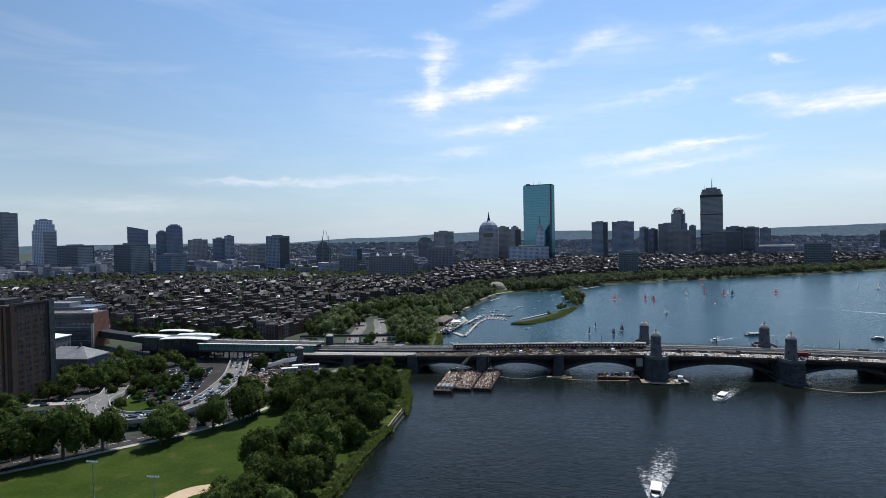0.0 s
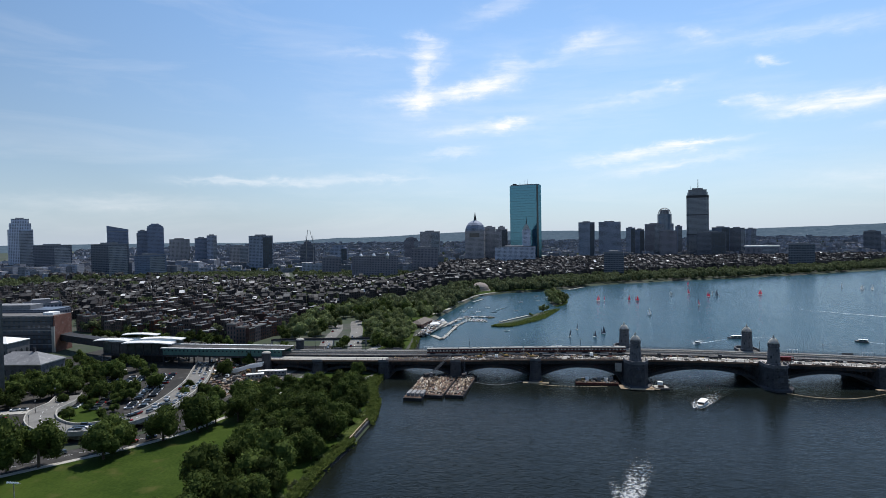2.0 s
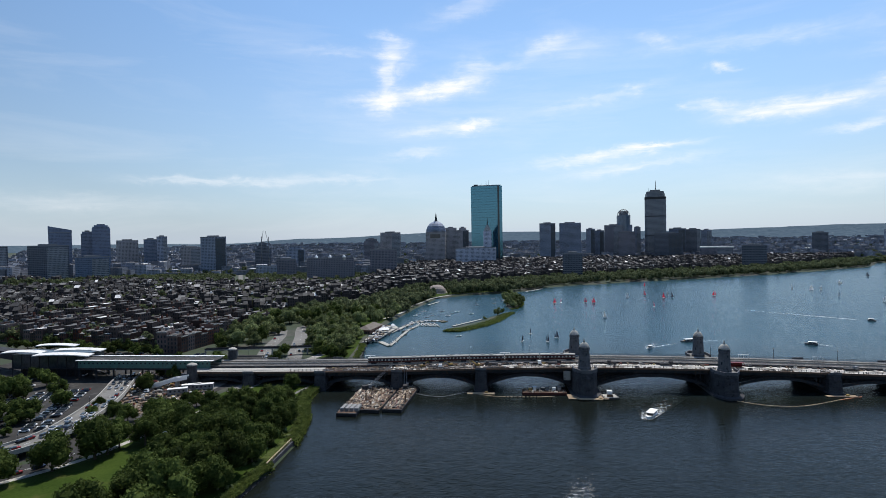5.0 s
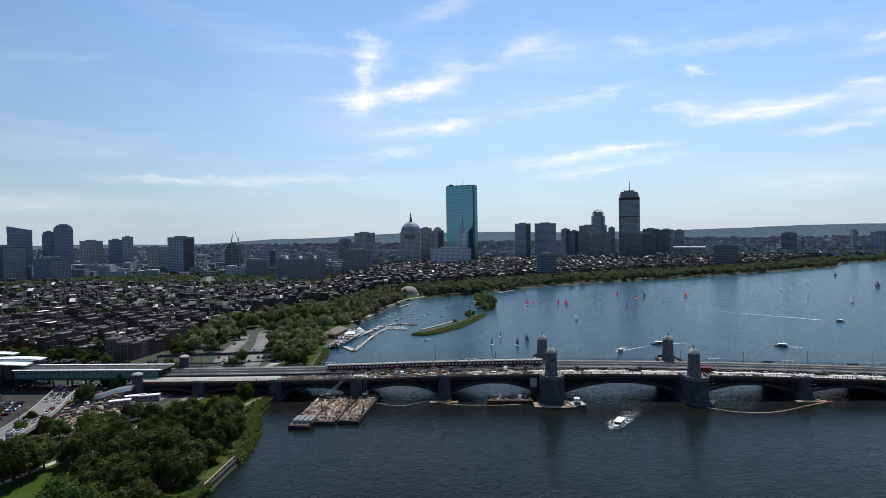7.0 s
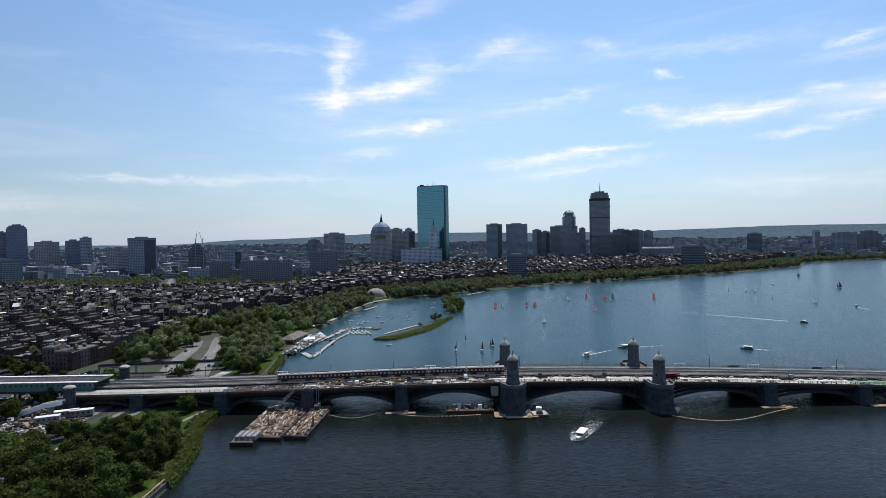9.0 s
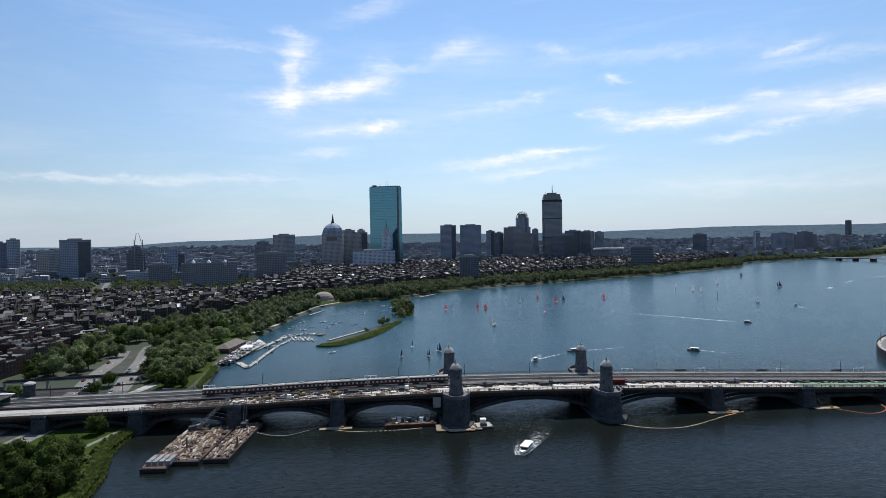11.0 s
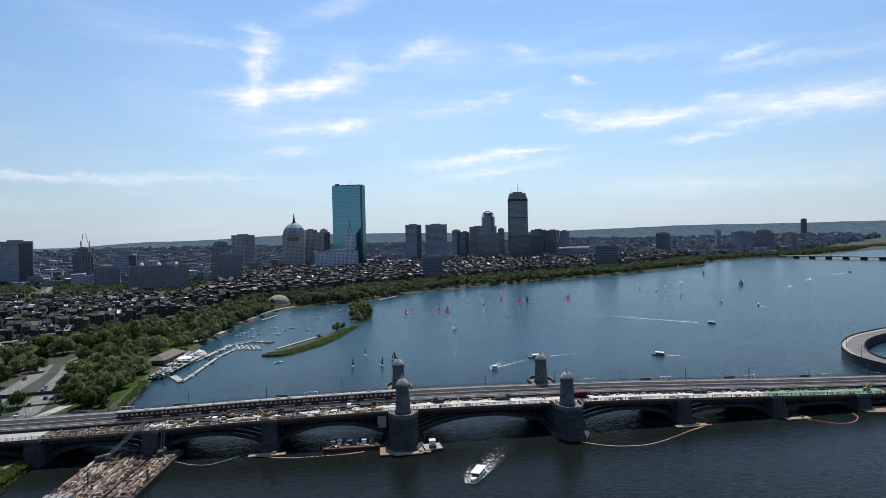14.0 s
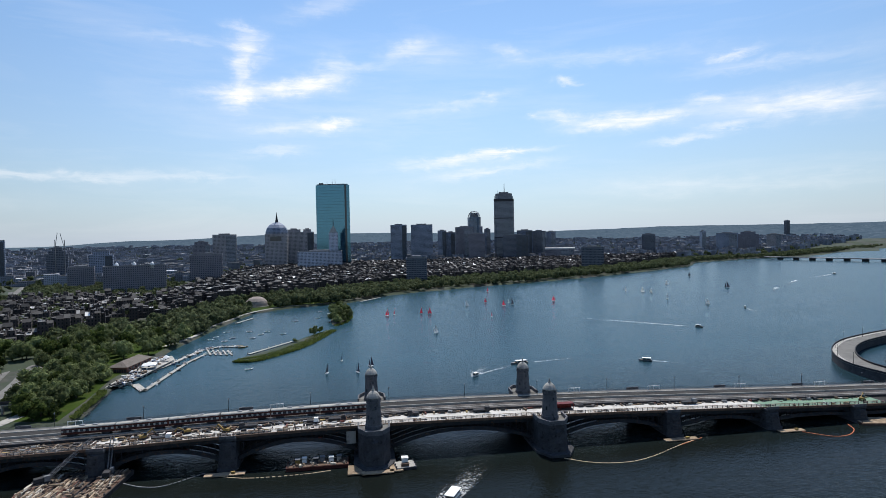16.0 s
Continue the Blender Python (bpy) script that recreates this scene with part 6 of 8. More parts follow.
for x, y, a in ((-259, -27, 24), (-252, -26, 20), (-262, -36, 24)):
    hut = thing("site_trailer", "white flat-roofed site office trailer", "trailer", "site trailers", "", pose(x, y, LZ + 0.1, 0, 0, a))
    part("body", box(-5, 5, -1.6, 1.6, 0.6, 3.4), M["slate"], hut)
    part("roof", box(-5.15, 5.15, -1.75, 1.75, 3.4, 3.6), M["roof_white"], hut)
    part("base", box(-4.6, 4.6, -1.4, 1.4, 0, 0.6), M["dark"], hut)
    for k in range(4):
        part("window", box(-4 + k * 2.2, -3 + k * 2.2, -1.68, -1.58, 1.8, 2.7), M["glass"], hut)

# footbridge over the parkway
foot = thing("footbridge", "slender grey concrete footbridge over the parkway", "footbridge", "", "")
FB = [(-300, 66, 3.6), (-276, 67, 4.2), (-250, 69, 4.4), (-225, 74, 4.2), (-206, 80, 3.2)]
part("deck", strip(bmesh.new(), smooth(FB, 4), 1.5, -0.6, 0), M["concrete"], foot)
for off in (-1.4, 1.4):
    part("railing", strip(bmesh.new(), smooth(FB, 4), 0.08, 0, 1.1, off), M["steel"], foot)
for x, y, z in FB:
    part("pillar", box(x - 0.5, x + 0.5, y - 0.5, y + 0.5, LZ, z - 0.5), M["concrete"], foot)


# ---------------------------------------------------------------- near row houses, each a thing
def house_kind(w, d, h, seed, panes=True):
    r = random.Random(seed)
    ob = thing("row_house", "brick row house with chimneys and flat tarred roof", "house", "near row houses", "", pose(0, 0, -400))
    part("wall", box(-w / 2, w / 2, 0, d, -3, h), M["brick"] if panes else F["house"], ob)
    if panes:
        part("cornice", box(-w / 2, w / 2, -0.35, 0, h - 0.7, h + 0.1), M["concrete"] if seed % 2 else M["roof_dark"], ob)
    part("roof", box(-w / 2 + 0.3, w / 2 - 0.3, 0.3, d - 0.3, h - 0.2, h + 0.15), M["roof_white"] if seed == 4 else M["slate"] if seed == 1 else M["roof_dark"], ob)
    for x, y in ((-w / 2 + 0.1, d * 0.25), (w / 2 - 1.0, d * 0.7))[: 2 if panes else 1]:
        part("chimney", box(x, x + 0.9, y, y + 1.8, h - 0.2, h + r.uniform(1.4, 2.6)), M["brick"], ob)
    if panes:
        part("roof_hatch", box(-0.9, 1.2, d * 0.5, d * 0.5 + 2.2, h + 0.1, h + 2.2), M["slate"], ob)
    floors = int(h / 3.3) if panes else 0
    for f in range(floors):
        for k in range(3 if w > 6 else 2):
            n = 3 if w > 6 else 2
            shared("window", WIN_TALL, ob, pose((k + 0.5) * w / n - w / 2, -0.05, 0.9 + f * 3.3))
    return ob


KINDS = [house_kind(w, d, h, i) for i, (w, d, h) in enumerate(((6.4, 12, 13.2), (7.4, 12.5, 10.2), (5.8, 11.5, 13.6), (8.0, 13, 15.2), (6.8, 12, 11.0), (7.0, 12, 14.0)))]
KINDS += [house_kind(w, d, h, i, False) for i, (w, d, h) in enumerate(((6.4, 12, 13.2), (7.4, 12.5, 10.2), (5.8, 11.5, 13.6), (8.0, 13, 15.2), (6.8, 12, 11.0), (7.0, 12, 14.0)))]
WIDE = 2 * [6.4, 7.4, 5.8, 8.0, 6.8, 7.0]


GAPS = []


def terrace(x0, y0, x1, y1, most=99, tall=None, plain=0):
    a = math.atan2(y1 - y0, x1 - x0)
    run, s, n = math.hypot(x1 - x0, y1 - y0), 0.0, 0
    while s < run - 4 and n < most:
        k = tall if tall is not None else rng.randrange(6) + plain
        c = s + WIDE[k] / 2
        x, y = x0 + c * math.cos(a), y0 + c * math.sin(a)
        g = float(ground_height(np.array(x), np.array(y)))
        if most < 99 and rng.random() < 0.24:
            GAPS.append((x - 5 * math.sin(a), y + 5 * math.cos(a), g, rng.uniform(1.05, 1.45)))
            s += WIDE[k]
            continue
        copy_thing(KINDS[k], Matrix.Translation((x, y, g)) @ Matrix.Rotation(a, 4, "Z") @ Matrix.Diagonal((1, 1, rng.uniform(0.68, 1.22), 1)))
        s += WIDE[k]
        n += 1


terrace(-343, 74, -324, 74.5, tall=3)
terrace(-324, 75, -318, 120, tall=3)
terrace(-336, 132, -330, 190)
for j in range(6):
    o = j * 27.0
    x_end = -352 + min(j, 3) * 6 + (j > 4) * 26
    terrace(-520 - o * 0.15, 118 + o, x_end, 84 + o, 24, None, 6 if j > 1 else 0)
    if j:
        terrace(x_end, 84 + o - 13, -520 - o * 0.15, 118 + o - 13, 24, None, 6)
wood("garden_trees", GAPS, "leafy garden trees between row houses")
for ob in KINDS:
    for o in (*ob.children_recursive, ob):
        bpy.data.objects.remove(o)

# ---------------------------------------------------------------- train on the bridge
def train_car(x, first=False):
    z = deck_z(x) + 0.3
    tilt = -math.degrees(math.atan2(deck_z(x + 8) - deck_z(x - 8), 16))
    ob = thing("train_car", "red and white subway train car with dark windows", "train car", "train cars", "", pose(x, 3.9, z, 0, tilt, 0))
    part("body", box(-10.1, 10.1, -1.5, 1.5, 0.9, 3.4), M["maroon"], ob, "dull dark red car body")
    part("side_band", box(-10.0, 10.0, -1.54, 1.54, 1.85, 2.75), M["train_white"], ob, "white window band")
    bm = bmesh.new()
    prof = [(-1.55, 3.4), (1.55, 3.4), (1.3, 3.75), (0.6, 3.95), (-0.6, 3.95), (-1.3, 3.75)]
    a = [bm.verts.new((-10.1, y, h)) for y, h in prof]
    b = [bm.verts.new((10.1, y, h)) for y, h in prof]
    bm.faces.new(a[::-1])
    bm.faces.new(b)
    for k in range(6):
        bm.faces.new((a[k], a[(k + 1) % 6], b[(k + 1) % 6], b[k]))
    part("roof", bm, M["concrete"], ob, "pale ribbed roof")
    for k in range(9):
        for y in (-1.56, 1.46):
            part("window", box(-9.3 + k * 2.1, -8.0 + k * 2.1, y, y + 0.1, 1.9, 2.8), M["glass"], ob)
    for s in (-6.6, 6.6):
        part("bogie", box(s - 1.6, s + 1.6, -1.2, 1.2, 0.0, 0.9), M["dark"], ob)
    for s in (-2.5, 2.5):
        part("roof_unit", box(s - 1.0, s + 1.0, -0.7, 0.7, 3.9, 4.2), M["slate"], ob)


for k in range(6):
    train_car(-152.8 + k * 20.7)

# ---------------------------------------------------------------- works on the near roadway
PACK = [M["wood"], M["dark"], M["dark"], M["rust"], M["rust"], M["steel"], M["concrete"], M["slate"], M["steel"]]


def pallet(x, y, z, r):
    ob = thing("material_stack", "stack of boards and building material on the deck", "building material", "deck materials", "", pose(x, y, z, 0, 0, r.uniform(-25, 25)))
    n = r.randint(1, 2)
    mat = r.choice(PACK)
    for k in range(n):
        part("load", box(-1.0 + r.uniform(-0.1, 0.1), 1.0, -0.55, 0.55 - r.uniform(0, 0.2), k * 0.5, 0.46 + k * 0.5), mat, ob)


def machine(x, y, z, r, turn):
    ob = thing("excavator", "small yellow tracked excavator with raised arm", "excavator", "excavators", "", pose(x, y, z, 0, 0, turn))
    for s in (-0.9, 0.9):
        part("track", pr(bmesh.new(), [(-1.5, s - 0.25), (1.5, s - 0.25), (1.5, s + 0.25), (-1.5, s + 0.25)], 0, 0.7, 0.9), M["dark"], ob)
    part("body", box(-1.4, 1.1, -1.0, 1.0, 0.75, 1.6), M["yellow"], ob)
    part("cab", box(0.1, 1.2, -0.9, 0.1, 1.6, 2.7), M["glass"], ob)
    for a, l, x0, z0, th in ((35, 3.0, 1.0, 1.5, 0.22), (-55, 2.2, 3.4, 3.1, 0.16)):
        bm = box(0, l, -th, th, -th, th)
        bmesh.ops.transform(bm, matrix=Matrix.Translation((x0, 0.5, z0)) @ Matrix.Rotation(radians(-a), 4, "Y"), verts=bm.verts)
        part("arm", bm, M["yellow"], ob)
    part("bucket", box(4.4, 5.1, 0.1, 0.9, 0.8, 1.5), M["dark"], ob)


def truck(x, y, z, turn, mat, big=True):
    ob = thing("work_truck" if big else "pickup_truck", "white and dark flatbed work truck parked on the deck" if big else "small pickup truck parked on the deck", "truck", "work trucks", "", pose(x, y, z, 0, 0, turn))
    l = 3.6 if big else 2.4
    part("chassis", box(-l, l, -1.0, 1.0, 0.5, 0.9), M["dark"], ob)
    part("cab", pr(bmesh.new(), [(l - 2.0, -1.1), (l, -1.1), (l, 1.1), (l - 2.0, 1.1)], 0.9, 2.4, 0.88), mat, ob)
    part("windscreen", box(l - 0.25, l - 0.05, -0.9, 0.9, 1.6, 2.2), M["glass"], ob)
    part("bed", box(-l, l - 2.2, -1.15, 1.15, 0.9, 1.3 if big else 1.5), M["steel"], ob)
    for sx in (-l + 1.0, l - 1.0):
        for sy in (-1.0, 1.0):
            bm = lathe(bmesh.new(), [(0.48, -0.16), (0.48, 0.16)], 10)
            bmesh.ops.transform(bm, matrix=pose(sx, sy, 0.48, 90), verts=bm.verts)
            part("wheel", bm, M["dark"], ob)


def litter(name, pieces, material, label, category):
    """Loose small things joined as one scatter: x, y, z, turn, length, width, height."""
    V, Fc = [], []
    for x, y, z, a, l, w, h in pieces:
        n, c, s = len(V), math.cos(radians(a)), math.sin(radians(a))
        for dz, k in ((0, 1.0), (h, 0.92)):
            for u, v in ((-l, -w), (l, -w), (l, w), (-l, w)):
                V.append((x + (u * c - v * s) * k / 2, y + (u * s + v * c) * k / 2, z + dz))
        for f in ((0, 1, 5, 4), (1, 2, 6, 5), (2, 3, 7, 6), (3, 0, 4, 7), (4, 5, 6, 7)):
            Fc.append(tuple(n + i for i in f))
    me_ = bpy.data.meshes.new(name)
    me_.from_pydata(V, [], Fc)
    me_.materials.append(M[material])
    return tagged(new(name, me_), label, category, "", "stuff")


lr = random.Random(61)
pieces = []
for i in range(760):
    x = lr.uniform(-144, 204) if i % 2 else lr.uniform(-144, -45)
    y = lr.choice((lr.uniform(-6.0, -4.2), lr.uniform(-6.0, -4.2), lr.uniform(-13.4, -12.2), lr.uniform(-13.4, -4.2) if x < -45 else -5))
    if any(abs(x - p) < 0.5 for p in (-37, 37)):
        continue
    pieces.append((x, y, deck_z(x), lr.choice((0, 0, 90)) + lr.uniform(-12, 12), lr.uniform(0.4, 3.2), lr.uniform(0.2, 0.8), lr.uniform(0.15, 0.9)))
for i in range(160):
    x = lr.uniform(-187, -145)
    pieces.append((x, lr.uniform(-14, -4.4), deck_z(x) - 0.08, lr.choice((0, 90)), lr.uniform(1, 5), lr.uniform(0.15, 0.5), lr.uniform(0.1, 0.5)))
litter("site_materials", pieces, "site", "loose boards, hoses, drums and tools along the works", "building materials")
pieces = []
for x0, x1, y0, y1, tilt in ((-162.4, -153.8, -52, -15, -2), (-151.4, -142.8, -57, -10, -4), (-140.4, -131.8, -56, -15, -4)):
    for i in range(260):
        y = lr.uniform(y0, y1)
        x = lr.uniform(x0, x1) + (y - (y0 + y1) / 2) * math.tan(radians(-tilt))
        lay = lr.choice((90, 90, 90, 90, 0)) + tilt
        pieces.append((x, y, WZ + 1.74, lay + lr.uniform(-2, 2), lr.uniform(1.2, 4.2) if lay > 45 else lr.uniform(0.8, 2.2), lr.uniform(0.25, 0.6), lr.uniform(0.2, 0.8)))
for i in range(70):
    pieces.append((lr.uniform(-70.5, -48), lr.uniform(-23.3, -17.2), WZ + 1.4, lr.choice((0, 90)) + lr.uniform(-15, 15), lr.uniform(0.5, 2.4), lr.uniform(0.3, 0.8), lr.uniform(0.2, 0.9)))
litter("stacked_timber", pieces, "timber", "rows of stacked timber mats and beams on work barges", "timber")
pieces = []
for x, y in fill(YARD, 1.75, 0.5, 0.62):
    pieces.append((x, y, LZ + 0.1, lr.uniform(0, 180), lr.uniform(0.5, 3.4), lr.uniform(0.3, 1.4), lr.uniform(0.2, 1.4)))
litter("yard_materials", pieces, "site", "pallets, pipes and rubble strewn over the yard", "building materials")
wr = random.Random(99)
for i in range(84):
    x = wr.uniform(-140, 200)
    if i < 45:
        x = wr.uniform(-140, -70)
    y = wr.choice((wr.uniform(-6.2, -4.6), wr.uniform(-6.2, -4.6), wr.uniform(-13, -5) if x < -45 else -5.2))
    if any(abs(x - p) < 1 for p in (-37, 37)):
        continue
    pallet(x, y, deck_z(x) + 0.01, wr)
for x, y, a in ((-128, -8, 30), (-112, -6, 200), (-96, -9, 160), (196, -9, 30)):
    machine(x, y, deck_z(x) + 0.01, wr, a)
for x, y, a, c, big in ((-120, -11, 0, M["white"], True), (-88, -6, 180, M["dark"], True), (-62, -7, 0, M["white"], False), (-20, -6, 180, M["dark"], False), (10, -6, 0, M["dark"], True), (108, -6, 0, M["slate"], True), (-52, -6, 0, M["steel"], True)):
    truck(x, y, deck_z(x) + 0.01, a, c, big)
ob = thing("site_container", "red open-sided site container on the deck", "container", "", "", pose(47, -7.5, deck_z(47) + 0.01))
part("floor", box(-4, 4, -1.5, 1.5, 0, 0.3), M["dark"], ob)
part("rear_wall", box(-4, 4, 1.3, 1.5, 0.3, 2.7), M["red"], ob)
part("roof", box(-4.1, 4.1, -1.6, 1.6, 2.7, 2.9), M["red"], ob, "flat red roof")
for k in range(5):
    part("post", box(-4 + k * 1.95, -3.8 + k * 1.95, -1.5, -1.3, 0.3, 2.7), M["red"], ob)

# open deck grid where the paving is taken out
for k in range(15):
    x = -186 + k * 2.8
    part("cross_beam", box(x, x + 0.5, -14, -4.2, deck_z(x) - 0.9, deck_z(x) - 0.05), M["concrete"] if k % 2 else M["rust"], bridge, "bare cross beam of the opened deck")
for y in (-13.6, -11.2, -8.8, -6.4, -4.4):
    band("stringer", -187, -145, y, 0.25, -0.7, -0.1, M["rust"], "bare rusty deck stringer")

# guard posts and plank edge of the near side
fence = thing("works_fence", "line of wooden guard posts and rails along the works", "fence", "", "")
fp = box(-0.07, 0.07, -0.07, 0.07, 0, 1.3)
fp_me = bpy.data.meshes.new("fence_post")
fp.to_mesh(fp_me)
fp_me.materials.append(M["wood"])
x = -184.0
while x < 200:
    shared("fence_post", fp_me, fence, pose(x, -13.6, deck_z(x)))
    x += 6.0
for z in (0.6, 1.15):
    part("fence_rail", strip(bmesh.new(), along(-184, 200, -13.6), 0.06, z, z + 0.14), M["wood"], fence)

# hanging work platforms under the arches
for x in (-118, -66, 0, 64, 116, 164, -164):
    z = deck_z(x) - 5.2
    ob = thing("work_platform", "red-railed hanging work platform under an arch", "work platform", "hanging platforms", "", pose(x + 3, -12, z))
    part("floor", box(-5, 5, -1.2, 6, 0, 0.2), M["rust"], ob)
    for k in range(5):
        part("rail_panel", box(-5 + k * 2.05, -3.2 + k * 2.05, -1.25, -1.15, 0.2, 1.3), M["red"], ob)
    for s in (-4.6, 4.6):
        part("hanger", box(s - 0.06, s + 0.06, -1.1, -0.98, 0.2, 3.4), M["dark"], ob)
board = thing("notice_board", "large pale board hung on the pier side", "board", "", "", pose(-46.2, -15.4, 3.2))
part("panel", box(-1.9, 1.9, -0.1, 0.1, 0, 5.0), M["concrete"], board)
part("frame", box(-2.05, 2.05, -0.05, 0.16, -0.15, 0.0), M["steel"], board)


def lamp_post(x, y, z, h, label="slim dark street lamp post", group="bridge lamps"):
    ob = thing("street_lamp", label, "street lamp", group, "", pose(x, y, z))
    part("pole", lathe(bmesh.new(), [(0.16, 0), (0.12, h * 0.5), (0.08, h)], 6), M["dark"], ob)
    part("lantern", lathe(bmesh.new(), [(0.12, h), (0.32, h + 0.2), (0.3, h + 0.6), (0.05, h + 0.9)], 6), M["slate"], ob)


for x in range(-245, 240, 36):
    lamp_post(x, 18.2, deck_z(x) + 0.2, 5.5)
for x in (-165, -80, 62, 104, 152, 198):
    ob = thing("railing_bay", "pale steel railing frame on the far walkway", "railing", "railing bays", "", pose(x, 18.6, deck_z(x) + 0.2))
    part("top_bar", box(-3.2, 3.2, -0.12, 0.12, 1.7, 1.95), M["white"], ob)
    for s in (-3.0, 0, 3.0):
        part("post", box(s - 0.1, s + 0.1, -0.1, 0.1, 0, 1.7), M["white"], ob)

# pier footings, floats and booms
for x, s in ((-94, 7.5), (94, 7.5), (147, 6)):
    ob = thing("work_float", "pale timber work float moored round a pier foot", "float", "work floats", "", pose(x, -21.5, WZ))
    part("deck", box(-s, s, -2.4, 0.6, 0.2, 0.55), M["wood"], ob)
    for k in range(4):
        part("drum", box(-s + 0.4 + k * s * 0.5, -s + 1.6 + k * s * 0.5, -2.3, 0.8, -0.3, 0.2), M["dark"], ob)
    part("box", box(s * 0.3, s * 0.5, -1.5, -0.5, 0.7, 1.3), M["yellow"], ob)
ob = thing("work_float", "pale timber float platform round the main pier", "float", "work floats", "", pose(-37, -31, WZ))
for a, b, c, d in ((-10.5, -5.0, -1.5, 7.0), (-5.0, 7.0, -2.5, 0.3), (5.5, 10.5, -1.5, 5.0)):
    part("deck", box(a, b, c, d, 0.3, 0.7), M["wood"], ob)


def boom(line, label, mat):
    ob = thing("float_boom", label, "boom", "floating booms", "")
    pts = smooth([(*p, WZ) for p in line], 9)
    me_ = bpy.data.meshes.new("float")
    bm = box(-0.6, 0.6, -0.18, 0.18, -0.1, 0.2)
    bm.to_mesh(me_)
    bm.free()
    me_.materials.append(mat)
    for a, b in zip(pts, pts[1:]):
        shared("float", me_, ob, pose((a[0] + b[0]) / 2, (a[1] + b[1]) / 2, WZ, 0, 0, math.degrees(math.atan2(b[1] - a[1], b[0] - a[0]))))
    part("cable", strip(bmesh.new(), pts, 0.07, 0.0, 0.1), M["dark"], ob)


boom([(38, -32), (46, -37.5), (54, -40), (64, -40), (75, -36), (90, -28), (102, -22.5)], "floating boom of pale and orange floats", M["sand"])
boom([(90, -28), (97, -25), (104, -22)], "orange end of the floating boom", M["orange"])
boom([(151, -24), (156, -29), (161, -32), (168, -31), (175, -26), (178, -20)], "curved orange floating boom", M["orange"])
boom([(-100, -20), (-92, -25), (-82, -27.5), (-64, -27.5), (-54, -26)], "pale floating boom by the barge", M["sand"])
boom([(-130, -23), (-122, -27.5), (-114, -28), (-102, -19)], "dark floating boom between piers", M["slate"])


# ---------------------------------------------------------------- barges and cranes
def barge(x0, x1, y0, y1, turn, label, hull="rust", deck="wood", high=1.6):
    ob = thing("barge", label, "barge", "work barges", "", pose((x0 + x1) / 2, (y0 + y1) / 2, WZ, 0, 0, turn))
    a, b = (x1 - x0) / 2, (y1 - y0) / 2
    part("hull", pr(bmesh.new(), [(-a, -b), (a, -b), (a, b), (-a, b)], -0.6, high, 1.02), M[hull], ob, "rusty steel hull")
    n = max(3, int(2 * b / 1.6))
    for k in range(n):
        part("deck_board", box(-a + 0.2, a - 0.2, -b + 0.2 + k * (2 * b - 0.4) / n, -b + 0.1 + (k + 1) * (2 * b - 0.4) / n, high + 0.005, high + 0.14), M[deck], ob)
    for sx in (-a, a):
        for sy in (-b + 1, 0, b - 1):
            part("bollard", box(sx * 0.95 - 0.2, sx * 0.95 + 0.2, sy - 0.2, sy + 0.2, high, high + 0.7), M["dark"], ob)
    return ob


barge(-163, -153, -64, -13, -2, "long work barge stacked with pale planks and crates", "dark", "rust")
barge(-152, -142, -58, -9, -4, "work barge covered in timber and scrap", "dark", "rust")
barge(-141, -131, -57, -14, -4, "work barge carrying timber mats and a crane", "dark", "rust")
br = random.Random(4)


def beams(x, y, z, r):
    ob = thing("timber_pile", "loose pile of weathered timber beams", "timber", "timber piles", "", pose(x, y, z, 0, 0, r.choice((0, 90)) + r.uniform(-20, 20)))
    for k in range(r.randint(3, 6)):
        l, o = r.uniform(1.2, 2.6), r.uniform(-1.0, 1.0)
        bm = box(-l, l, -0.2, 0.2, 0, 0.34)
        bmesh.ops.transform(bm, matrix=pose(r.uniform(-0.4, 0.4), o, 0.34 * (k // 3), 0, 0, r.uniform(-12, 12)), verts=bm.verts)
        part("beam", bm, r.choice((M["wood"], M["wood"], M["rust"], M["concrete"], M["dark"])), ob)


for i in range(40):
    c = br.choice(((-152, -143, -55, -14), (-141, -132, -54, -18), (-162, -154, -46, -16), (-152, -143, -55, -14)))
    beams(br.uniform(c[0], c[1]), br.uniform(c[2], c[3]), WZ + 1.75, br)
for k in range(4):
    ob = thing("crate", "pale ribbed steel container on the barge", "container", "barge containers", "", pose(-161.5 + k * 2.4, -57.5, WZ + 1.75, 0, 0, -2))
    part("body", box(-0.9, 0.9, -4.2, 3.2, 0, 1.6), M["slate"], ob)
    for q in range(6):
        part("rib", box(-0.96, 0.96, -4.0 + q * 1.35, -3.6 + q * 1.35, 0, 1.65), M["concrete"], ob)
for x, y in ((-153.5, -44), (-132.5, -45), (-141.5, -16)):
    ob = thing("mooring_pile", "dark steel mooring pile beside a barge", "pile", "mooring piles", "", pose(x, y, WZ - 3))
    part("shaft", lathe(bmesh.new(), [(0.35, 0), (0.35, 9.0)], 8), M["rust"], ob)
    part("cap", lathe(bmesh.new(), [(0.4, 9.0), (0.1, 9.4)], 8), M["dark"], ob)


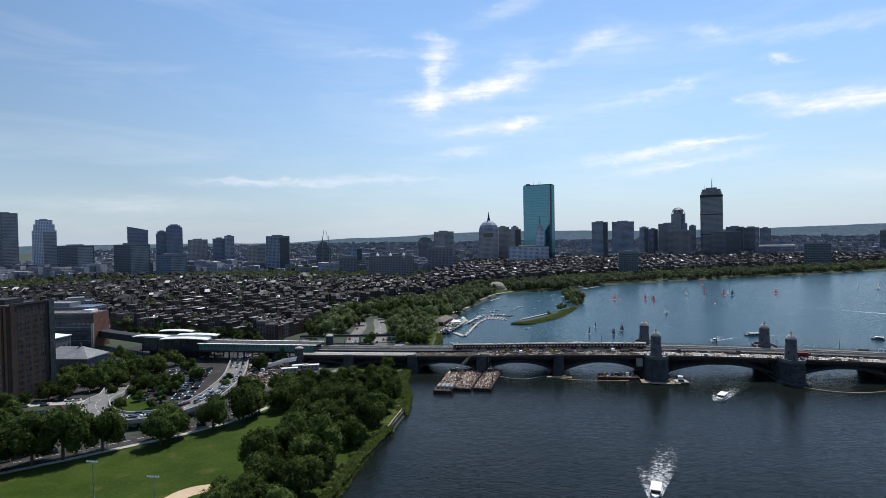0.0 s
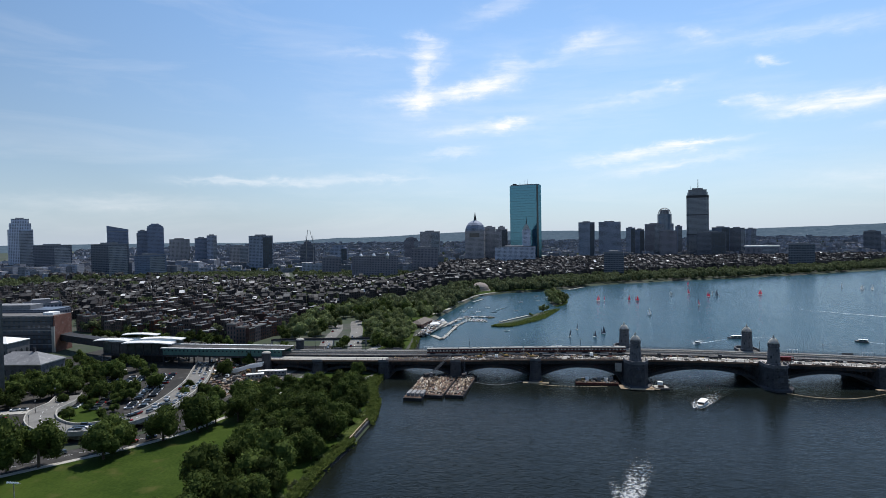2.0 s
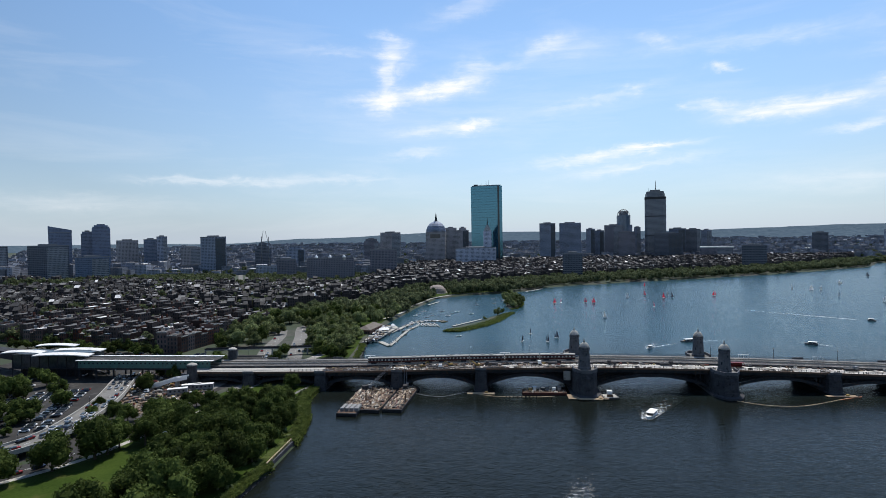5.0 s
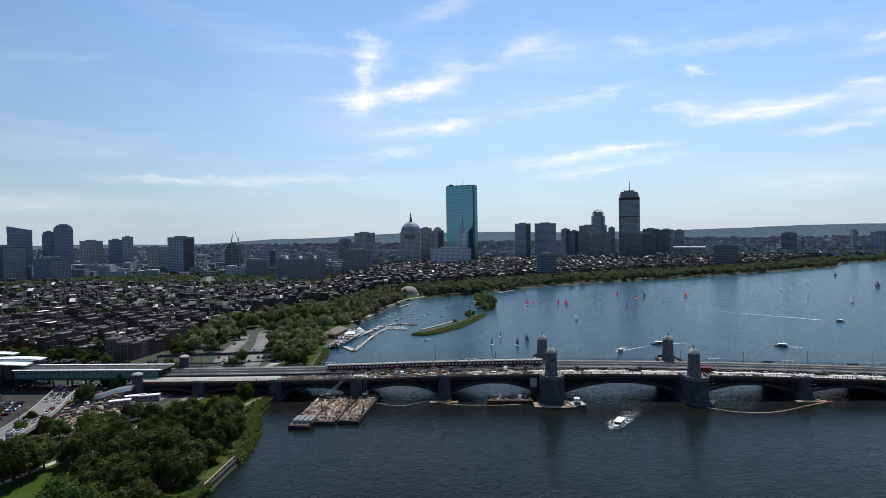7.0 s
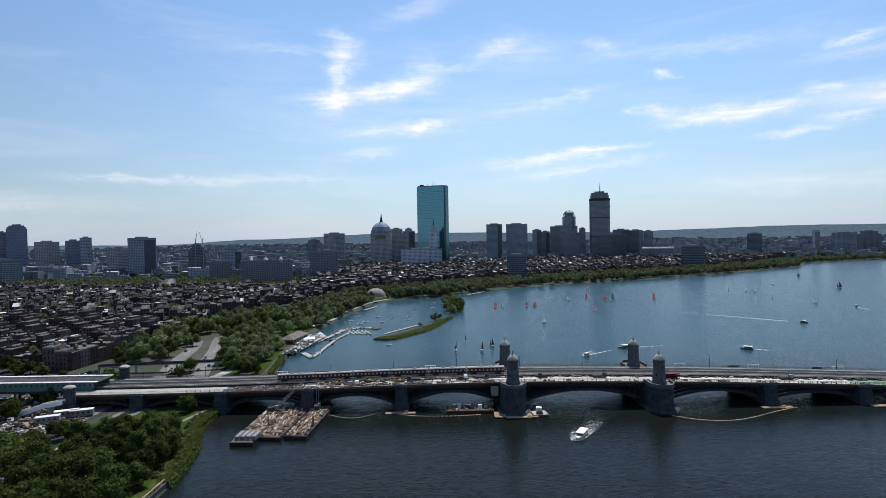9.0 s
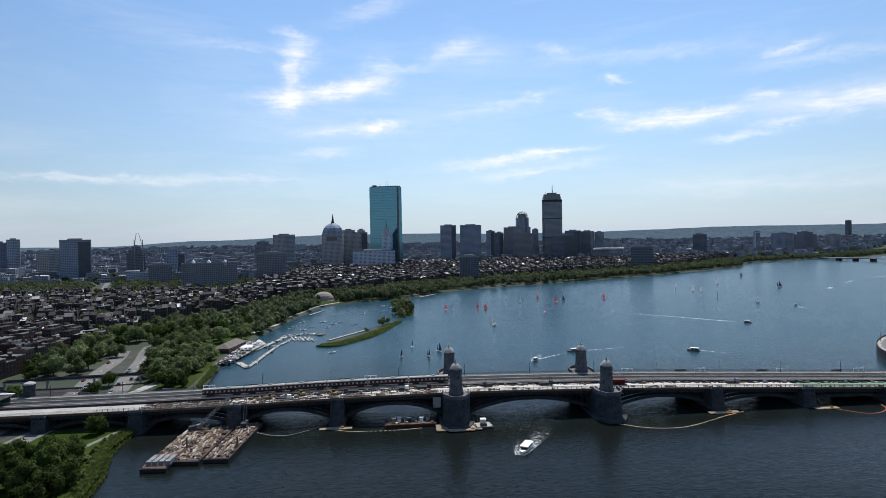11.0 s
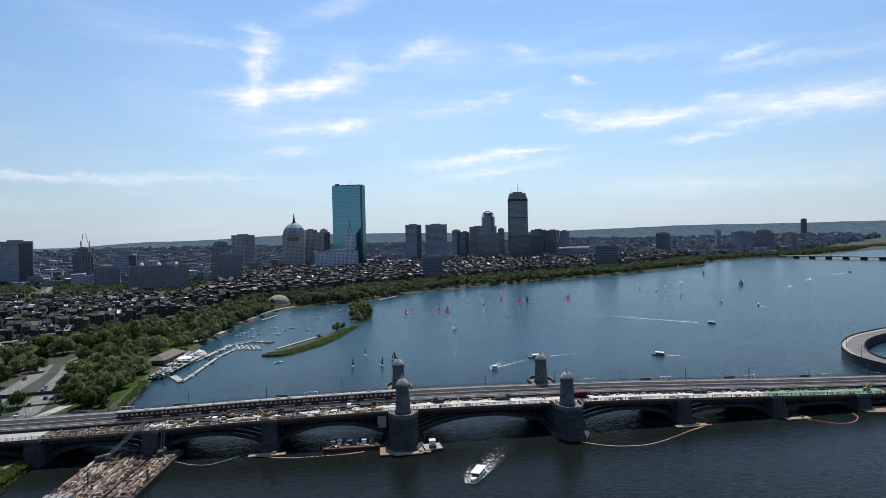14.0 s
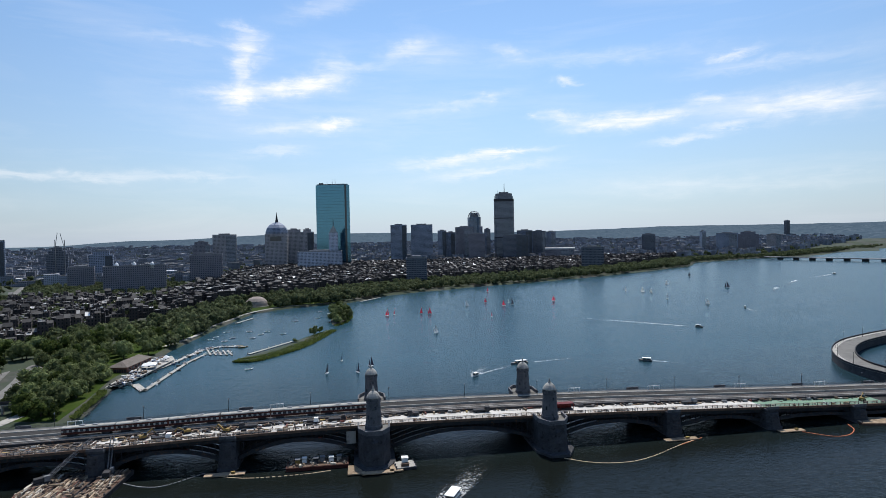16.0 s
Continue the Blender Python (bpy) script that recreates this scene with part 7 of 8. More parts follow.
def crane(x, y, z, turn, reach, lift):
    ob = thing("crawler_crane", "tracked crane with a grey lattice boom on a barge", "crane", "barge cranes", "", pose(x, y, z, 0, 0, turn))
    for s in (-1.5, 1.5):
        part("track", box(-2.6, 2.6, s - 0.4, s + 0.4, 0, 1.0), M["dark"], ob)
    part("house", box(-2.6, 1.2, -1.2, 1.2, 1.1, 2.6), M["dark"], ob, "dark machine house")
    part("cab", box(0.4, 2.2, -1.7, -0.5, 1.2, 3.1), M["slate"], ob)
    b = part("boom", bmesh.new(), M["slate"], ob, "grey lattice boom")
    m = Matrix.Translation((1.4, 0, 1.6)) @ Matrix.Rotation(radians(-lift), 4, "Y")
    for sy in (-0.5, 0.5):
        for sz in (-0.5, 0.5):
            bm = box(0, reach, sy - 0.07, sy + 0.07, sz - 0.07, sz + 0.07)
            bmesh.ops.transform(bm, matrix=m, verts=bm.verts)
            part("chord", bm, M["slate"], b)
    for k in range(int(reach / 1.2)):
        bm = bmesh.new()
        for sy in (-0.5, 0.5):
            c = box(0, 1.6, sy - 0.05, sy + 0.05, -0.05, 0.05)
            bmesh.ops.transform(c, matrix=Matrix.Translation((k * 1.2, 0, -0.5 if k % 2 else 0.5)) @ Matrix.Rotation(radians(-40 if k % 2 else 40), 4, "Y"), verts=c.verts)
            tmp = bpy.data.meshes.new("lace")
            c.to_mesh(tmp)
            c.free()
            bm.from_mesh(tmp)
            bpy.data.meshes.remove(tmp)
        bmesh.ops.transform(bm, matrix=m, verts=bm.verts)
        part("lacing", bm, M["slate"], b)


crane(-158, -22, WZ + 1.75, 38, 19, 36)
crane(-136.5, -20, WZ + 1.75, 97, 13, 62)

low = barge(-71, -47.5, -24, -16.5, 0, "low dark red barge with machinery under the bridge", "maroon", "rust", 1.3)
for k, (x, m_) in enumerate(((-67, "yellow"), (-64.5, "white"), (-60, "dark"), (-57.5, "slate"), (-54, "white"), (-51, "concrete"))):
    ob = thing("generator", "boxy site generator with pale canopy", "generator", "barge machinery", "", pose(x, -20.5 + (k % 2), WZ + 1.44))
    part("body", box(-0.9, 0.9, -0.8, 0.8, 0.15, 1.5), M[m_], ob)
    part("canopy", box(-1.0, 1.0, -0.9, 0.9, 1.95, 2.1), M["white"] if k % 3 == 1 else M["slate"], ob)
    for sx in (-0.95, 0.95):
        part("post", box(sx - 0.06, sx + 0.06, -0.9, -0.78, 0, 1.95), M["dark"], ob)
    part("skid", box(-1.0, 1.0, -0.85, 0.85, 0, 0.15), M["dark"], ob)
sb = barge(-29.5, -21.5, -31, -24, 8, "small work pontoon with a white cabin", "dark", "concrete", 0.9)
ob = thing("site_cabin", "small white box cabin on the pontoon", "cabin", "", "", pose(-25.5, -27.5, WZ + 1.05))
part("body", box(-1.2, 1.2, -1.2, 1.2, 0, 2.6), M["white"], ob)
part("roof", box(-1.35, 1.35, -1.35, 1.35, 2.6, 2.75), M["roof_white"], ob)
part("engine", box(-1.5, 1.5, -2.6, -1.3, 0, 1.1), M["rust"], ob)
rb = barge(184, 200, -24, -15, -12, "work raft with scaffolding beside a pier", "rust", "wood", 1.0)

# ---------------------------------------------------------------- boats
def hull_mesh(l, w, h):
    """A pointed hull, bow along +x."""
    bm = bmesh.new()
    rows = []
    for s, k, z in ((-1, 0.75, 0.0), (-0.4, 1.0, 0.0), (0.3, 0.9, 0.03), (0.75, 0.5, 0.12), (1.0, 0.04, 0.25)):
        x = s * l / 2
        rows.append([bm.verts.new(p) for p in ((x * 0.94, -k * w * 0.3, -0.25), (x * 0.94, k * w * 0.3, -0.25), (x, k * w / 2, h + z * h), (x, -k * w / 2, h + z * h))])
    for a, b in zip(rows, rows[1:]):
        for i in range(4):
            bm.faces.new((a[i], b[i], b[(i + 1) % 4], a[(i + 1) % 4])[::-1])
    bm.faces.new(rows[0])
    bm.faces.new(rows[-1][::-1])
    bmesh.ops.recalc_face_normals(bm, faces=bm.faces)
    return bm


def sail_mesh(h, foot, side):
    """A bellied triangular sail with a little thickness."""
    bm = bmesh.new()
    n = 5
    front, back = [], []
    for i in range(n + 1):
        t = i / n
        f = foot * (1 - t) + 0.05
        belly = 0.18 * foot * math.sin(math.pi * min(t + 0.2, 1)) * side
        for lst, d in ((front, 0.0), (back, 0.04)):
            lst.append([bm.verts.new((0, d, h * t)), bm.verts.new((-f / 2, belly + d, h * t)), bm.verts.new((-f, d, h * t))])
    for i in range(n):
        for k in range(2):
            bm.faces.new((front[i][k], front[i][k + 1], front[i + 1][k + 1], front[i + 1][k]))
            bm.faces.new((back[i][k], back[i + 1][k], back[i + 1][k + 1], back[i][k + 1]))
    return bm


def sailboat(x, y, turn, s, sail, label):
    ob = thing("sailboat", label, "sailboat", "sailboats", "", Matrix.Translation((x, y, WZ)) @ Matrix.Rotation(radians(turn), 4, "Z") @ Matrix.Rotation(radians(6), 4, "X"))
    part("hull", hull_mesh(5.2 * s, 1.9 * s, 0.6 * s), M["white"], ob, "white hull")
    part("mast", lathe(bmesh.new(), [(0.1, 0.3), (0.06, 8.2 * s)], 6), M["dark"], ob)
    bm = sail_mesh(7.0 * s, 2.9 * s, 1)
    bmesh.ops.translate(bm, vec=(-0.1, 0, 1.0 * s), verts=bm.verts)
    part("mainsail", bm, M[sail], ob)
    bm = sail_mesh(5.2 * s, 1.7 * s, 1)
    bmesh.ops.translate(bm, vec=(1.9 * s, 0, 0.8 * s), verts=bm.verts)
    part("jib", bm, M[sail], ob)
    part("boom_spar", box(-3.0 * s, 0, -0.06, 0.06, 0.9 * s, 1.05 * s), M["dark"], ob)
    return ob


for i, (x, y) in enumerate(((-11, 396), (-3, 400), (28, 402), (37, 396), (122, 482), (100, 352), (138, 446), (212, 472), (157, 622))):
    sailboat(x, y, 30 + 47 * i, 0.92, "red_sail", "small sailboat with bright red sails")
for i, (x, y) in enumerate(((27, 268), (358, 562), (375, 542), (383, 533), (361, 451), (376, 386), (92, 455), (150, 470), (470, 640))):
    sailboat(x, y, 200 + 61 * i, 0.95, "sail", "small sailboat with white sails")
for i, (x, y, s) in enumerate(((-64, 134, 0.85), (-55.5, 170, 0.8), (-44, 132, 0.85), (-35, 149, 0.85), (524, 560, 1.4), (599, 782, 1.2), (150, 452, 1.2))):
    sailboat(x, y, 70 + 25 * i, s, "dark_sail", "sailboat with dark sails on the basin")


def motorboat(x, y, turn, l, w, roof, label):
    ob = thing("motorboat", label, "boat", "motor boats", "", pose(x, y, WZ, 0, 0, turn))
    part("hull", hull_mesh(l, w, 1.0), M["white"] if roof == "white" else M["slate"], ob)
    part("deck", box(-l * 0.45, l * 0.3, -w * 0.36, w * 0.36, 1.0, 1.1), M["wood"], ob)
    part("cabin", box(-l * 0.38, l * 0.18, -w * 0.36, w * 0.36, 1.1, 2.1), M["glass"], ob)
    part("roof", box(-l * 0.42, l * 0.22, -w * 0.42, w * 0.42, 2.1, 2.3), M["white"], ob, "flat white roof")
    for sx in (-0.36, -0.1, 0.16):
        for sy in (-0.37, 0.37):
            part("post", box(l * sx - 0.06, l * sx + 0.06, w * sy - 0.06, w * sy + 0.06, 1.0, 2.1), M["white"], ob)


motorboat(-12, -58, 240, 12, 4.2, "white", "white-roofed tour boat under way by the bridge")
motorboat(-67, -176, 256, 11, 4.0, "white", "white tour boat under way with a long wake")
motorboat(30, 105, 225, 6, 2.4, "white", "small white motorboat under way")
motorboat(67, 133, 190, 13, 4.0, "dark", "dark launch with a long white roof")
motorboat(154, 121, 150, 9, 3.6, "dark", "small amphibious tour boat with white roof")
motorboat(270, 238, -46, 7, 2.6, "dark", "small dark motorboat with a long straight wake")
motorboat(396, 345, 60, 6, 2.4, "dark", "small motorboat far out on the basin")
motorboat(875, 734, 30, 12, 4.0, "dark", "launch with a white roof far up the basin")


def foam_material(name, thin):
    m, t, p = nodes(name)
    p.inputs["Base Color"].default_value = (0.72, 0.75, 0.76, 1)
    p.inputs["Roughness"].default_value = 0.6
    g = add(t, "ShaderNodeSeparateXYZ")
    t.links.new(add(t, "ShaderNodeTexCoord").outputs["Generated"], g.inputs[0])
    fade = math_node(t, "POWER", math_node(t, "SUBTRACT", 1.0, g.outputs[0]), 0.8)
    ends = math_node(t, "MINIMUM", math_node(t, "MULTIPLY", g.outputs[0], 12.0), 1.0)
    across = math_node(t, "SUBTRACT", 1.0, math_node(t, "ABSOLUTE", math_node(t, "SUBTRACT", math_node(t, "MULTIPLY", g.outputs[1], 2.0), 1.0)))
    side = math_node(t, "MINIMUM", math_node(t, "MULTIPLY", across, 1.4), 1.0)
    n = math_node(t, "ADD", math_node(t, "MULTIPLY", noise_at(t, 0.9, 7.0, None, 0.7), 0.7), math_node(t, "MULTIPLY", noise_at(t, 3.0, 4.0), 0.3))
    k = math_node(t, "MULTIPLY", math_node(t, "MULTIPLY", fade, ends), side)
    a = math_node(t, "MULTIPLY", math_node(t, "SUBTRACT", math_node(t, "ADD", n, math_node(t, "MULTIPLY", k, 0.26)), thin), 5.0)
    a = math_node(t, "MULTIPLY", math_node(t, "MINIMUM", math_node(t, "MAXIMUM", a, 0.0), 0.5), math_node(t, "MULTIPLY", side, ends))
    t.links.new(a, p.inputs["Alpha"])
    return m


FOAM, FOAM_THIN = foam_material("boat_foam", 0.645), foam_material("thin_foam", 0.67)


def wake(x, y, turn, l, w0, w1, mat, label="churned white wake on dark water"):
    """A widening trail; +x points away from the stern."""
    bm = bmesh.new()
    n = 12
    rows = [[bm.verts.new((l * i / n, s * (w0 + (w1 - w0) * i / n), 0.0)) for s in (-1, 1)] for i in range(n + 1)]
    for a, b in zip(rows, rows[1:]):
        bm.faces.new((a[0], b[0], b[1], a[1]))
    ob = solid("wake", bm, mat, label, "wake", "boat wakes", "stuff")
    ob.matrix_basis = pose(x, y, WZ + 0.05 + 0.004 * (int(abs(x)) % 9), 0, 0, turn)


wake(-16, -65, 60, 50, 1.5, 8, FOAM)
wake(-16, -65, 74, 24, 1.5, 7, FOAM)
wake(-69, -183, 74, 72, 1.5, 9, FOAM)
wake(-69, -183, 88, 40, 1.0, 4, FOAM)
wake(28, 103, 62, 40, 1.0, 6, FOAM)
wake(28, 103, 78, 26, 0.8, 4, FOAM)
wake(30, 107, 36, 66, 0.6, 2.2, FOAM)
wake(74, 134, 12, 60, 0.8, 2.5, FOAM_THIN)
wake(158, 121, -35, 26, 0.6, 2.5, FOAM)
wake(267, 241, 134, 206, 0.9, 3.0, FOAM)
wake(267, 241, 131, 120, 0.6, 2.0, FOAM)
wake(394, 341, 262, 36, 0.8, 3.0, FOAM)
wake(868, 730, 210, 176, 1.2, 6, FOAM)
wake(716, 642, 220, 158, 2.0, 7, FOAM_THIN)
wake(596, 542, 226, 96, 2.5, 8, FOAM_THIN)


# ---------------------------------------------------------------- docks and boathouse
def dock(x0, y0, x1, y1, half, label="pale floating timber dock", lift=0.0):
    a = math.atan2(y1 - y0, x1 - x0)
    l = math.hypot(x1 - x0, y1 - y0)
    ob = thing("floating_dock", label, "dock", "docks", "", pose(x0, y0, WZ + lift, 0, 0, math.degrees(a)))
    n = max(1, int(l / 4))
    for k in range(n):
        part("deck_panel", box(k * l / n + 0.04, (k + 1) * l / n - 0.04, -half, half, 0.35, 0.6), M["concrete"], ob)
        part("float", box(k * l / n + 0.5, (k + 1) * l / n - 0.5, -half * 0.8, half * 0.8, -0.3, 0.35), M["dark"], ob)
        if k % 2 == 0:
            part("mooring_post", box(k * l / n, k * l / n + 0.25, half, half + 0.25, -1, 1.6), M["wood"], ob)


QUAY = [(-190, 140), (-179, 186), (-169, 236), (-157, 248), (-136, 243)]
OUTER = [(-170.5, 113), (-169, 150), (-167.5, 189), (-162, 217)]
dock(-170.5, 113, -182, 131, 2.2)
for line, half in ((QUAY, 1.8), (OUTER, 1.3)):
    for (x0, y0), (x1, y1) in zip(line, line[1:]):
        dock(x0, y0, x1, y1, half)
for k in range(5):
    dock(-165 + k * 4.2, 236 - k * 1.2, -157 + k * 4.2, 214 - k * 1.0, 0.7, "narrow finger dock between moored boats")
br2 = random.Random(8)
pieces = []
for line, spread, n in ((QUAY[:3], 3.2, 40), (OUTER, 2.6, 14), (QUAY[2:], 4.0, 34)):
    pts = smooth(line, 8)
    for i in range(n):
        k = br2.randrange(len(pts) - 1)
        (x0, y0), (x1, y1) = pts[k], pts[k + 1]
        pieces.append((x0 + br2.uniform(-spread, spread), y0, WZ - 0.1, math.degrees(math.atan2(y1 - y0, x1 - x0)) + br2.choice((0, 90)) + br2.uniform(-10, 10), br2.uniform(1.8, 4.2), br2.uniform(0.5, 1.3), br2.uniform(0.8, 1.3)))
for i in range(130):
    pieces.append((br2.uniform(-194, -184), br2.uniform(122, 206), LZ + 0.1, br2.uniform(0, 180), br2.uniform(0.8, 4.5), br2.uniform(0.5, 1.4), br2.uniform(0.4, 1.4)))
litter("stored_boats", pieces, "boats", "small boats, racks and gear crowded along the docks", "boats")
dock(-172, 382, -161, 418, 1.4)
dock(-40, 545, -12, 590, 1.6)
dock(-126.5, 204, -99.5, 250, 1.3, "pale landing stage on the island", 1.3)
bh = thing("boathouse", "low boathouse with brown hipped roof beside the docks", "boathouse", "", "", Matrix.Translation((-201, 176, LZ)) @ Matrix.Rotation(radians(-8), 4, "Z") @ Matrix.Diagonal((0.68, 0.68, 0.85, 1)))
part("wall", box(-9, 9, -24, 24, 0, 4.2), M["brick"], bh, "brown timber wall")
bm = bmesh.new()
v = [bm.verts.new(p) for p in ((-10.2, -25.2, 4.2), (10.2, -25.2, 4.2), (10.2, 25.2, 4.2), (-10.2, 25.2, 4.2), (0, -16, 8.0), (0, 16, 8.0))]
for f in ((0, 1, 4), (1, 2, 5, 4), (2, 3, 5), (3, 0, 4, 5), (3, 2, 1, 0)):
    bm.faces.new([v[i] for i in f])
part("roof", bm, M["shingle"], bh, "brown shingled roof")
for k in range(7):
    part("window", box(8.95, 9.1, -20 + k * 6, -17.4 + k * 6, 1.2, 3.2), M["glass"], bh)
    part("door", box(-8 + k * 2.4, -6.4 + k * 2.4, -24.1, -23.95, 0, 2.4), M["dark"], bh)
sheet("dock_apron", [(-195, 120), (-187, 124), (-183, 150), (-178, 196), (-184, 210), (-195, 206)], LZ + 0.1, M["concrete"], "paved apron with stored boats beside the dock", "paving")
for x, y, s in ((-186, 168, 4.6), (-182, 190, 2.2)):
    ob = thing("tent", "white peaked event tent on the apron", "tent", "tents", "", pose(x, y, LZ + 0.1, 0, 0, 12))
    part("canopy", lathe(bmesh.new(), [(s * 1.4, 2.6), (s * 1.35, 2.9), (s * 0.6, 3.8), (0.1, 4.6)], 4, 0, 0, math.pi / 4), M["white"], ob)
    for sx in (-s * 0.95, s * 0.95):
        for sy in (-s * 0.95, s * 0.95):
            part("pole", box(sx - 0.06, sx + 0.06, sy - 0.06, sy + 0.06, 0, 2.7), M["white"], ob)


def moored(x, y, turn, s=1.0, mast=True):
    ob = thing("moored_boat", "small white sailing dinghy at its mooring, sails down", "boat", "moored boats", "", pose(x, y, WZ, 0, 0, turn))
    part("hull", hull_mesh(5.0 * s, 1.9 * s, 0.6), M["white"], ob)
    part("cover", box(-1.8 * s, 0.8 * s, -0.6 * s, 0.6 * s, 0.6, 0.8), M["teal"] if rng.random() < 0.5 else M["slate"], ob)
    if mast:
        part("mast", lathe(bmesh.new(), [(0.08, 0.4), (0.05, 6.5 * s)], 5), M["slate"], ob)


for x, y in ((-169, 323), (-173, 298), (-174, 285), (-160, 273), (-156, 288), (-148, 322), (-138, 284), (-134, 304), (-130, 317), (-113, 299), (-110, 380), (-89, 452), (-88, 398), (-77, 432), (-118, 158)):
    moored(x, y, rng.uniform(0, 40), 1.15, rng.random() < 0.3)
for k in range(14):
    moored(-163 + (k // 2) * 3.1 + rng.uniform(-0.4, 0.4), 221 + (k % 2) * 8 - k * 0.5, 70 + rng.uniform(-8, 8), 0.85, False)
for k in range(12):
    moored(-189 + rng.uniform(-1, 3), 128 + k * 6.0, rng.uniform(0, 90), 0.7, False)
pedal = thing("pedal_boat", "small bright yellow hire boat at the quay", "boat", "", "", pose(-139, 240, WZ, 0, 0, 10))
part("hull", hull_mesh(5.5, 2.4, 0.9), M["yellow"], pedal)
part("canopy", box(-1.6, 1.0, -0.9, 0.9, 1.9, 2.05), M["yellow"], pedal)
for sx in (-1.4, 0.8):
    part("post", box(sx - 0.05, sx + 0.05, -0.05, 0.05, 0.8, 1.9), M["dark"], pedal)

# shell-shaped stage in the park
dome = thing("concert_shell", "grey ribbed half-dome concert shell among trees", "stage", "", "", pose(-175, 521, LZ))
part("shell", lathe(bmesh.new(), [(15, 0), (14.4, 3.5), (12.6, 7), (9.5, 10), (5, 12), (0.4, 12.6)], 20), M["shell"], dome)
part("base", lathe(bmesh.new(), [(17, -0.3), (17, 0.8), (15.2, 0.9)], 20), M["concrete"], dome)
for k in range(5):
    part("rib", lathe(bmesh.new(), [(15.1 - k * 0.55 - k * k * 0.28, 1.5 + k * 2.1), (15.15 - k * 0.55 - k * k * 0.28, 1.8 + k * 2.1)], 20), M["shell"], dome)

# ---------------------------------------------------------------- curved river drive on the far side and far bridge
drive = thing("river_drive", "curving pale concrete drive on a wall out over the water", "road", "", "structure")
CURVE = smooth([(400, 152, 2.0), (362, 139, 2.0), (322, 121, 2.0), (291, 96, 2.0), (271, 66, 2.0), (268, 36, 2.2), (274, 19, 2.6)], 8)
part("wall", strip(bmesh.new(), CURVE, 6.7, -9, -0.3, -3.7), M["granite"], drive, "dark stone river wall")
part("road_slab", strip(bmesh.new(), CURVE, 6.8, -0.3, 0.0, -3.7), M["ramp"], drive, "pale grey road paving")
part("sidewalk", strip(bmesh.new(), CURVE, 1.4, 0.0, 0.2, -8.7), M["concrete"], drive)
for off in (3.0, -10.3):
    part("parapet", strip(bmesh.new(), CURVE, 0.25, 0.0, 1.1, off), M["steel"], drive)
for k in range(4, len(CURVE) - 4, 6):
    x, y, z = CURVE[k]
    lamp_post(x - 8, y + 4, 2.0, 7.0, "slim dark street lamp post", "drive lamps")
sheet("drive_plaza", [(318, 20), (316, 50), (324, 80), (345, 100), (380, 116), (420, 124), (420, 0), (318, -10)], 0.2, M["ramp"], "paved lower court inside the curving drive", "paving")
fb = thing("far_bridge", "long low road bridge far up the basin", "bridge", "", "structure")
p0, p1 = Vector((1150, 1275, 5)), Vector((1420, 760, 5))
part("deck", strip(bmesh.new(), [tuple(p0 + (p1 - p0) * k / 10) for k in range(11)], 10, -1.6, 0.6), M["slate"], fb)
for k in range(1, 14):
    q = p0 + (p1 - p0) * k / 14
    part("pier", box(q.x - 4, q.x + 4, q.y - 7, q.y + 7, WZ - 1, 3.4), M["granite"], fb)


# ---------------------------------------------------------------- cars
def car_kind(mat, tall):
    ob = thing("car", "parked car", "car", "cars", "", pose(0, 0, -300))
    part("body", pr(bmesh.new(), [(-2.2, -0.85), (2.1, -0.85), (2.25, 0), (2.1, 0.85), (-2.2, 0.85)], 0.35, 0.95, 0.96), mat, ob)
    part("cabin", pr(bmesh.new(), [(-1.7 - 0.4 * tall, -0.8), (1.0, -0.8), (1.0, 0.8), (-1.7 - 0.4 * tall, 0.8)], 0.93, 1.4 + 0.3 * tall, 0.78), M["glass"], ob)
    for sx in (-1.35, 1.35):
        for sy in (-0.8, 0.8):
            bm = lathe(bmesh.new(), [(0.33, -0.12), (0.33, 0.12)], 8)
            bmesh.ops.transform(bm, matrix=pose(sx, sy, 0.33, 90), verts=bm.verts)
            part("wheel", bm, M["dark"], ob)
    return ob


PAINT = [("white", surface("car_white", (0.70, 0.70, 0.70), (0.78, 0.78, 0.78), 0.4, 0.25, 3, bump=0)), ("silver", surface("car_silver", (0.36, 0.37, 0.38), (0.42, 0.43, 0.44), 0.4, 0.28, 3, bump=0, metal=0.5)),
         ("black", surface("car_black", (0.012, 0.012, 0.013), (0.02, 0.02, 0.022), 0.4, 0.2, 3, bump=0)), ("dark blue", surface("car_blue", (0.02, 0.035, 0.08), (0.03, 0.045, 0.10), 0.4, 0.25, 3, bump=0)),
         ("red", surface("car_red", (0.22, 0.02, 0.02), (0.28, 0.03, 0.03), 0.4, 0.25, 3, bump=0)), ("grey", surface("car_grey", (0.10, 0.10, 0.105), (0.14, 0.14, 0.145), 0.4, 0.25, 3, bump=0))]
CARS = [(n, car_kind(m, k % 2)) for k, (n, m) in enumerate(PAINT)]


def car(x, y, z, turn, group="parked cars", state="standing in a row in the car park"):
    n, kind = rng.choice(CARS + CARS[:2] + CARS[:2])
    ob = copy_thing(kind, pose(x, y, z, 0, 0, turn))
    return tagged(ob, f"{n} car {state}", "car", group)


# car park rows
d = Vector((-0.39, 0.92, 0))
sdir = Vector((-0.92, -0.39, 0))
for row, off in enumerate((10, 16, 27, 33, 44)):
    for k in range(26):
        q = Vector((-284, -92, 0)) + d * (k * 2.9) + sdir * off
        if rng.random() < 0.74 and q.y < -6 and q.x > -352:
            car(q.x, q.y, LZ + 0.06, math.degrees(math.atan2(sdir.y, sdir.x)) + rng.uniform(-3, 3))
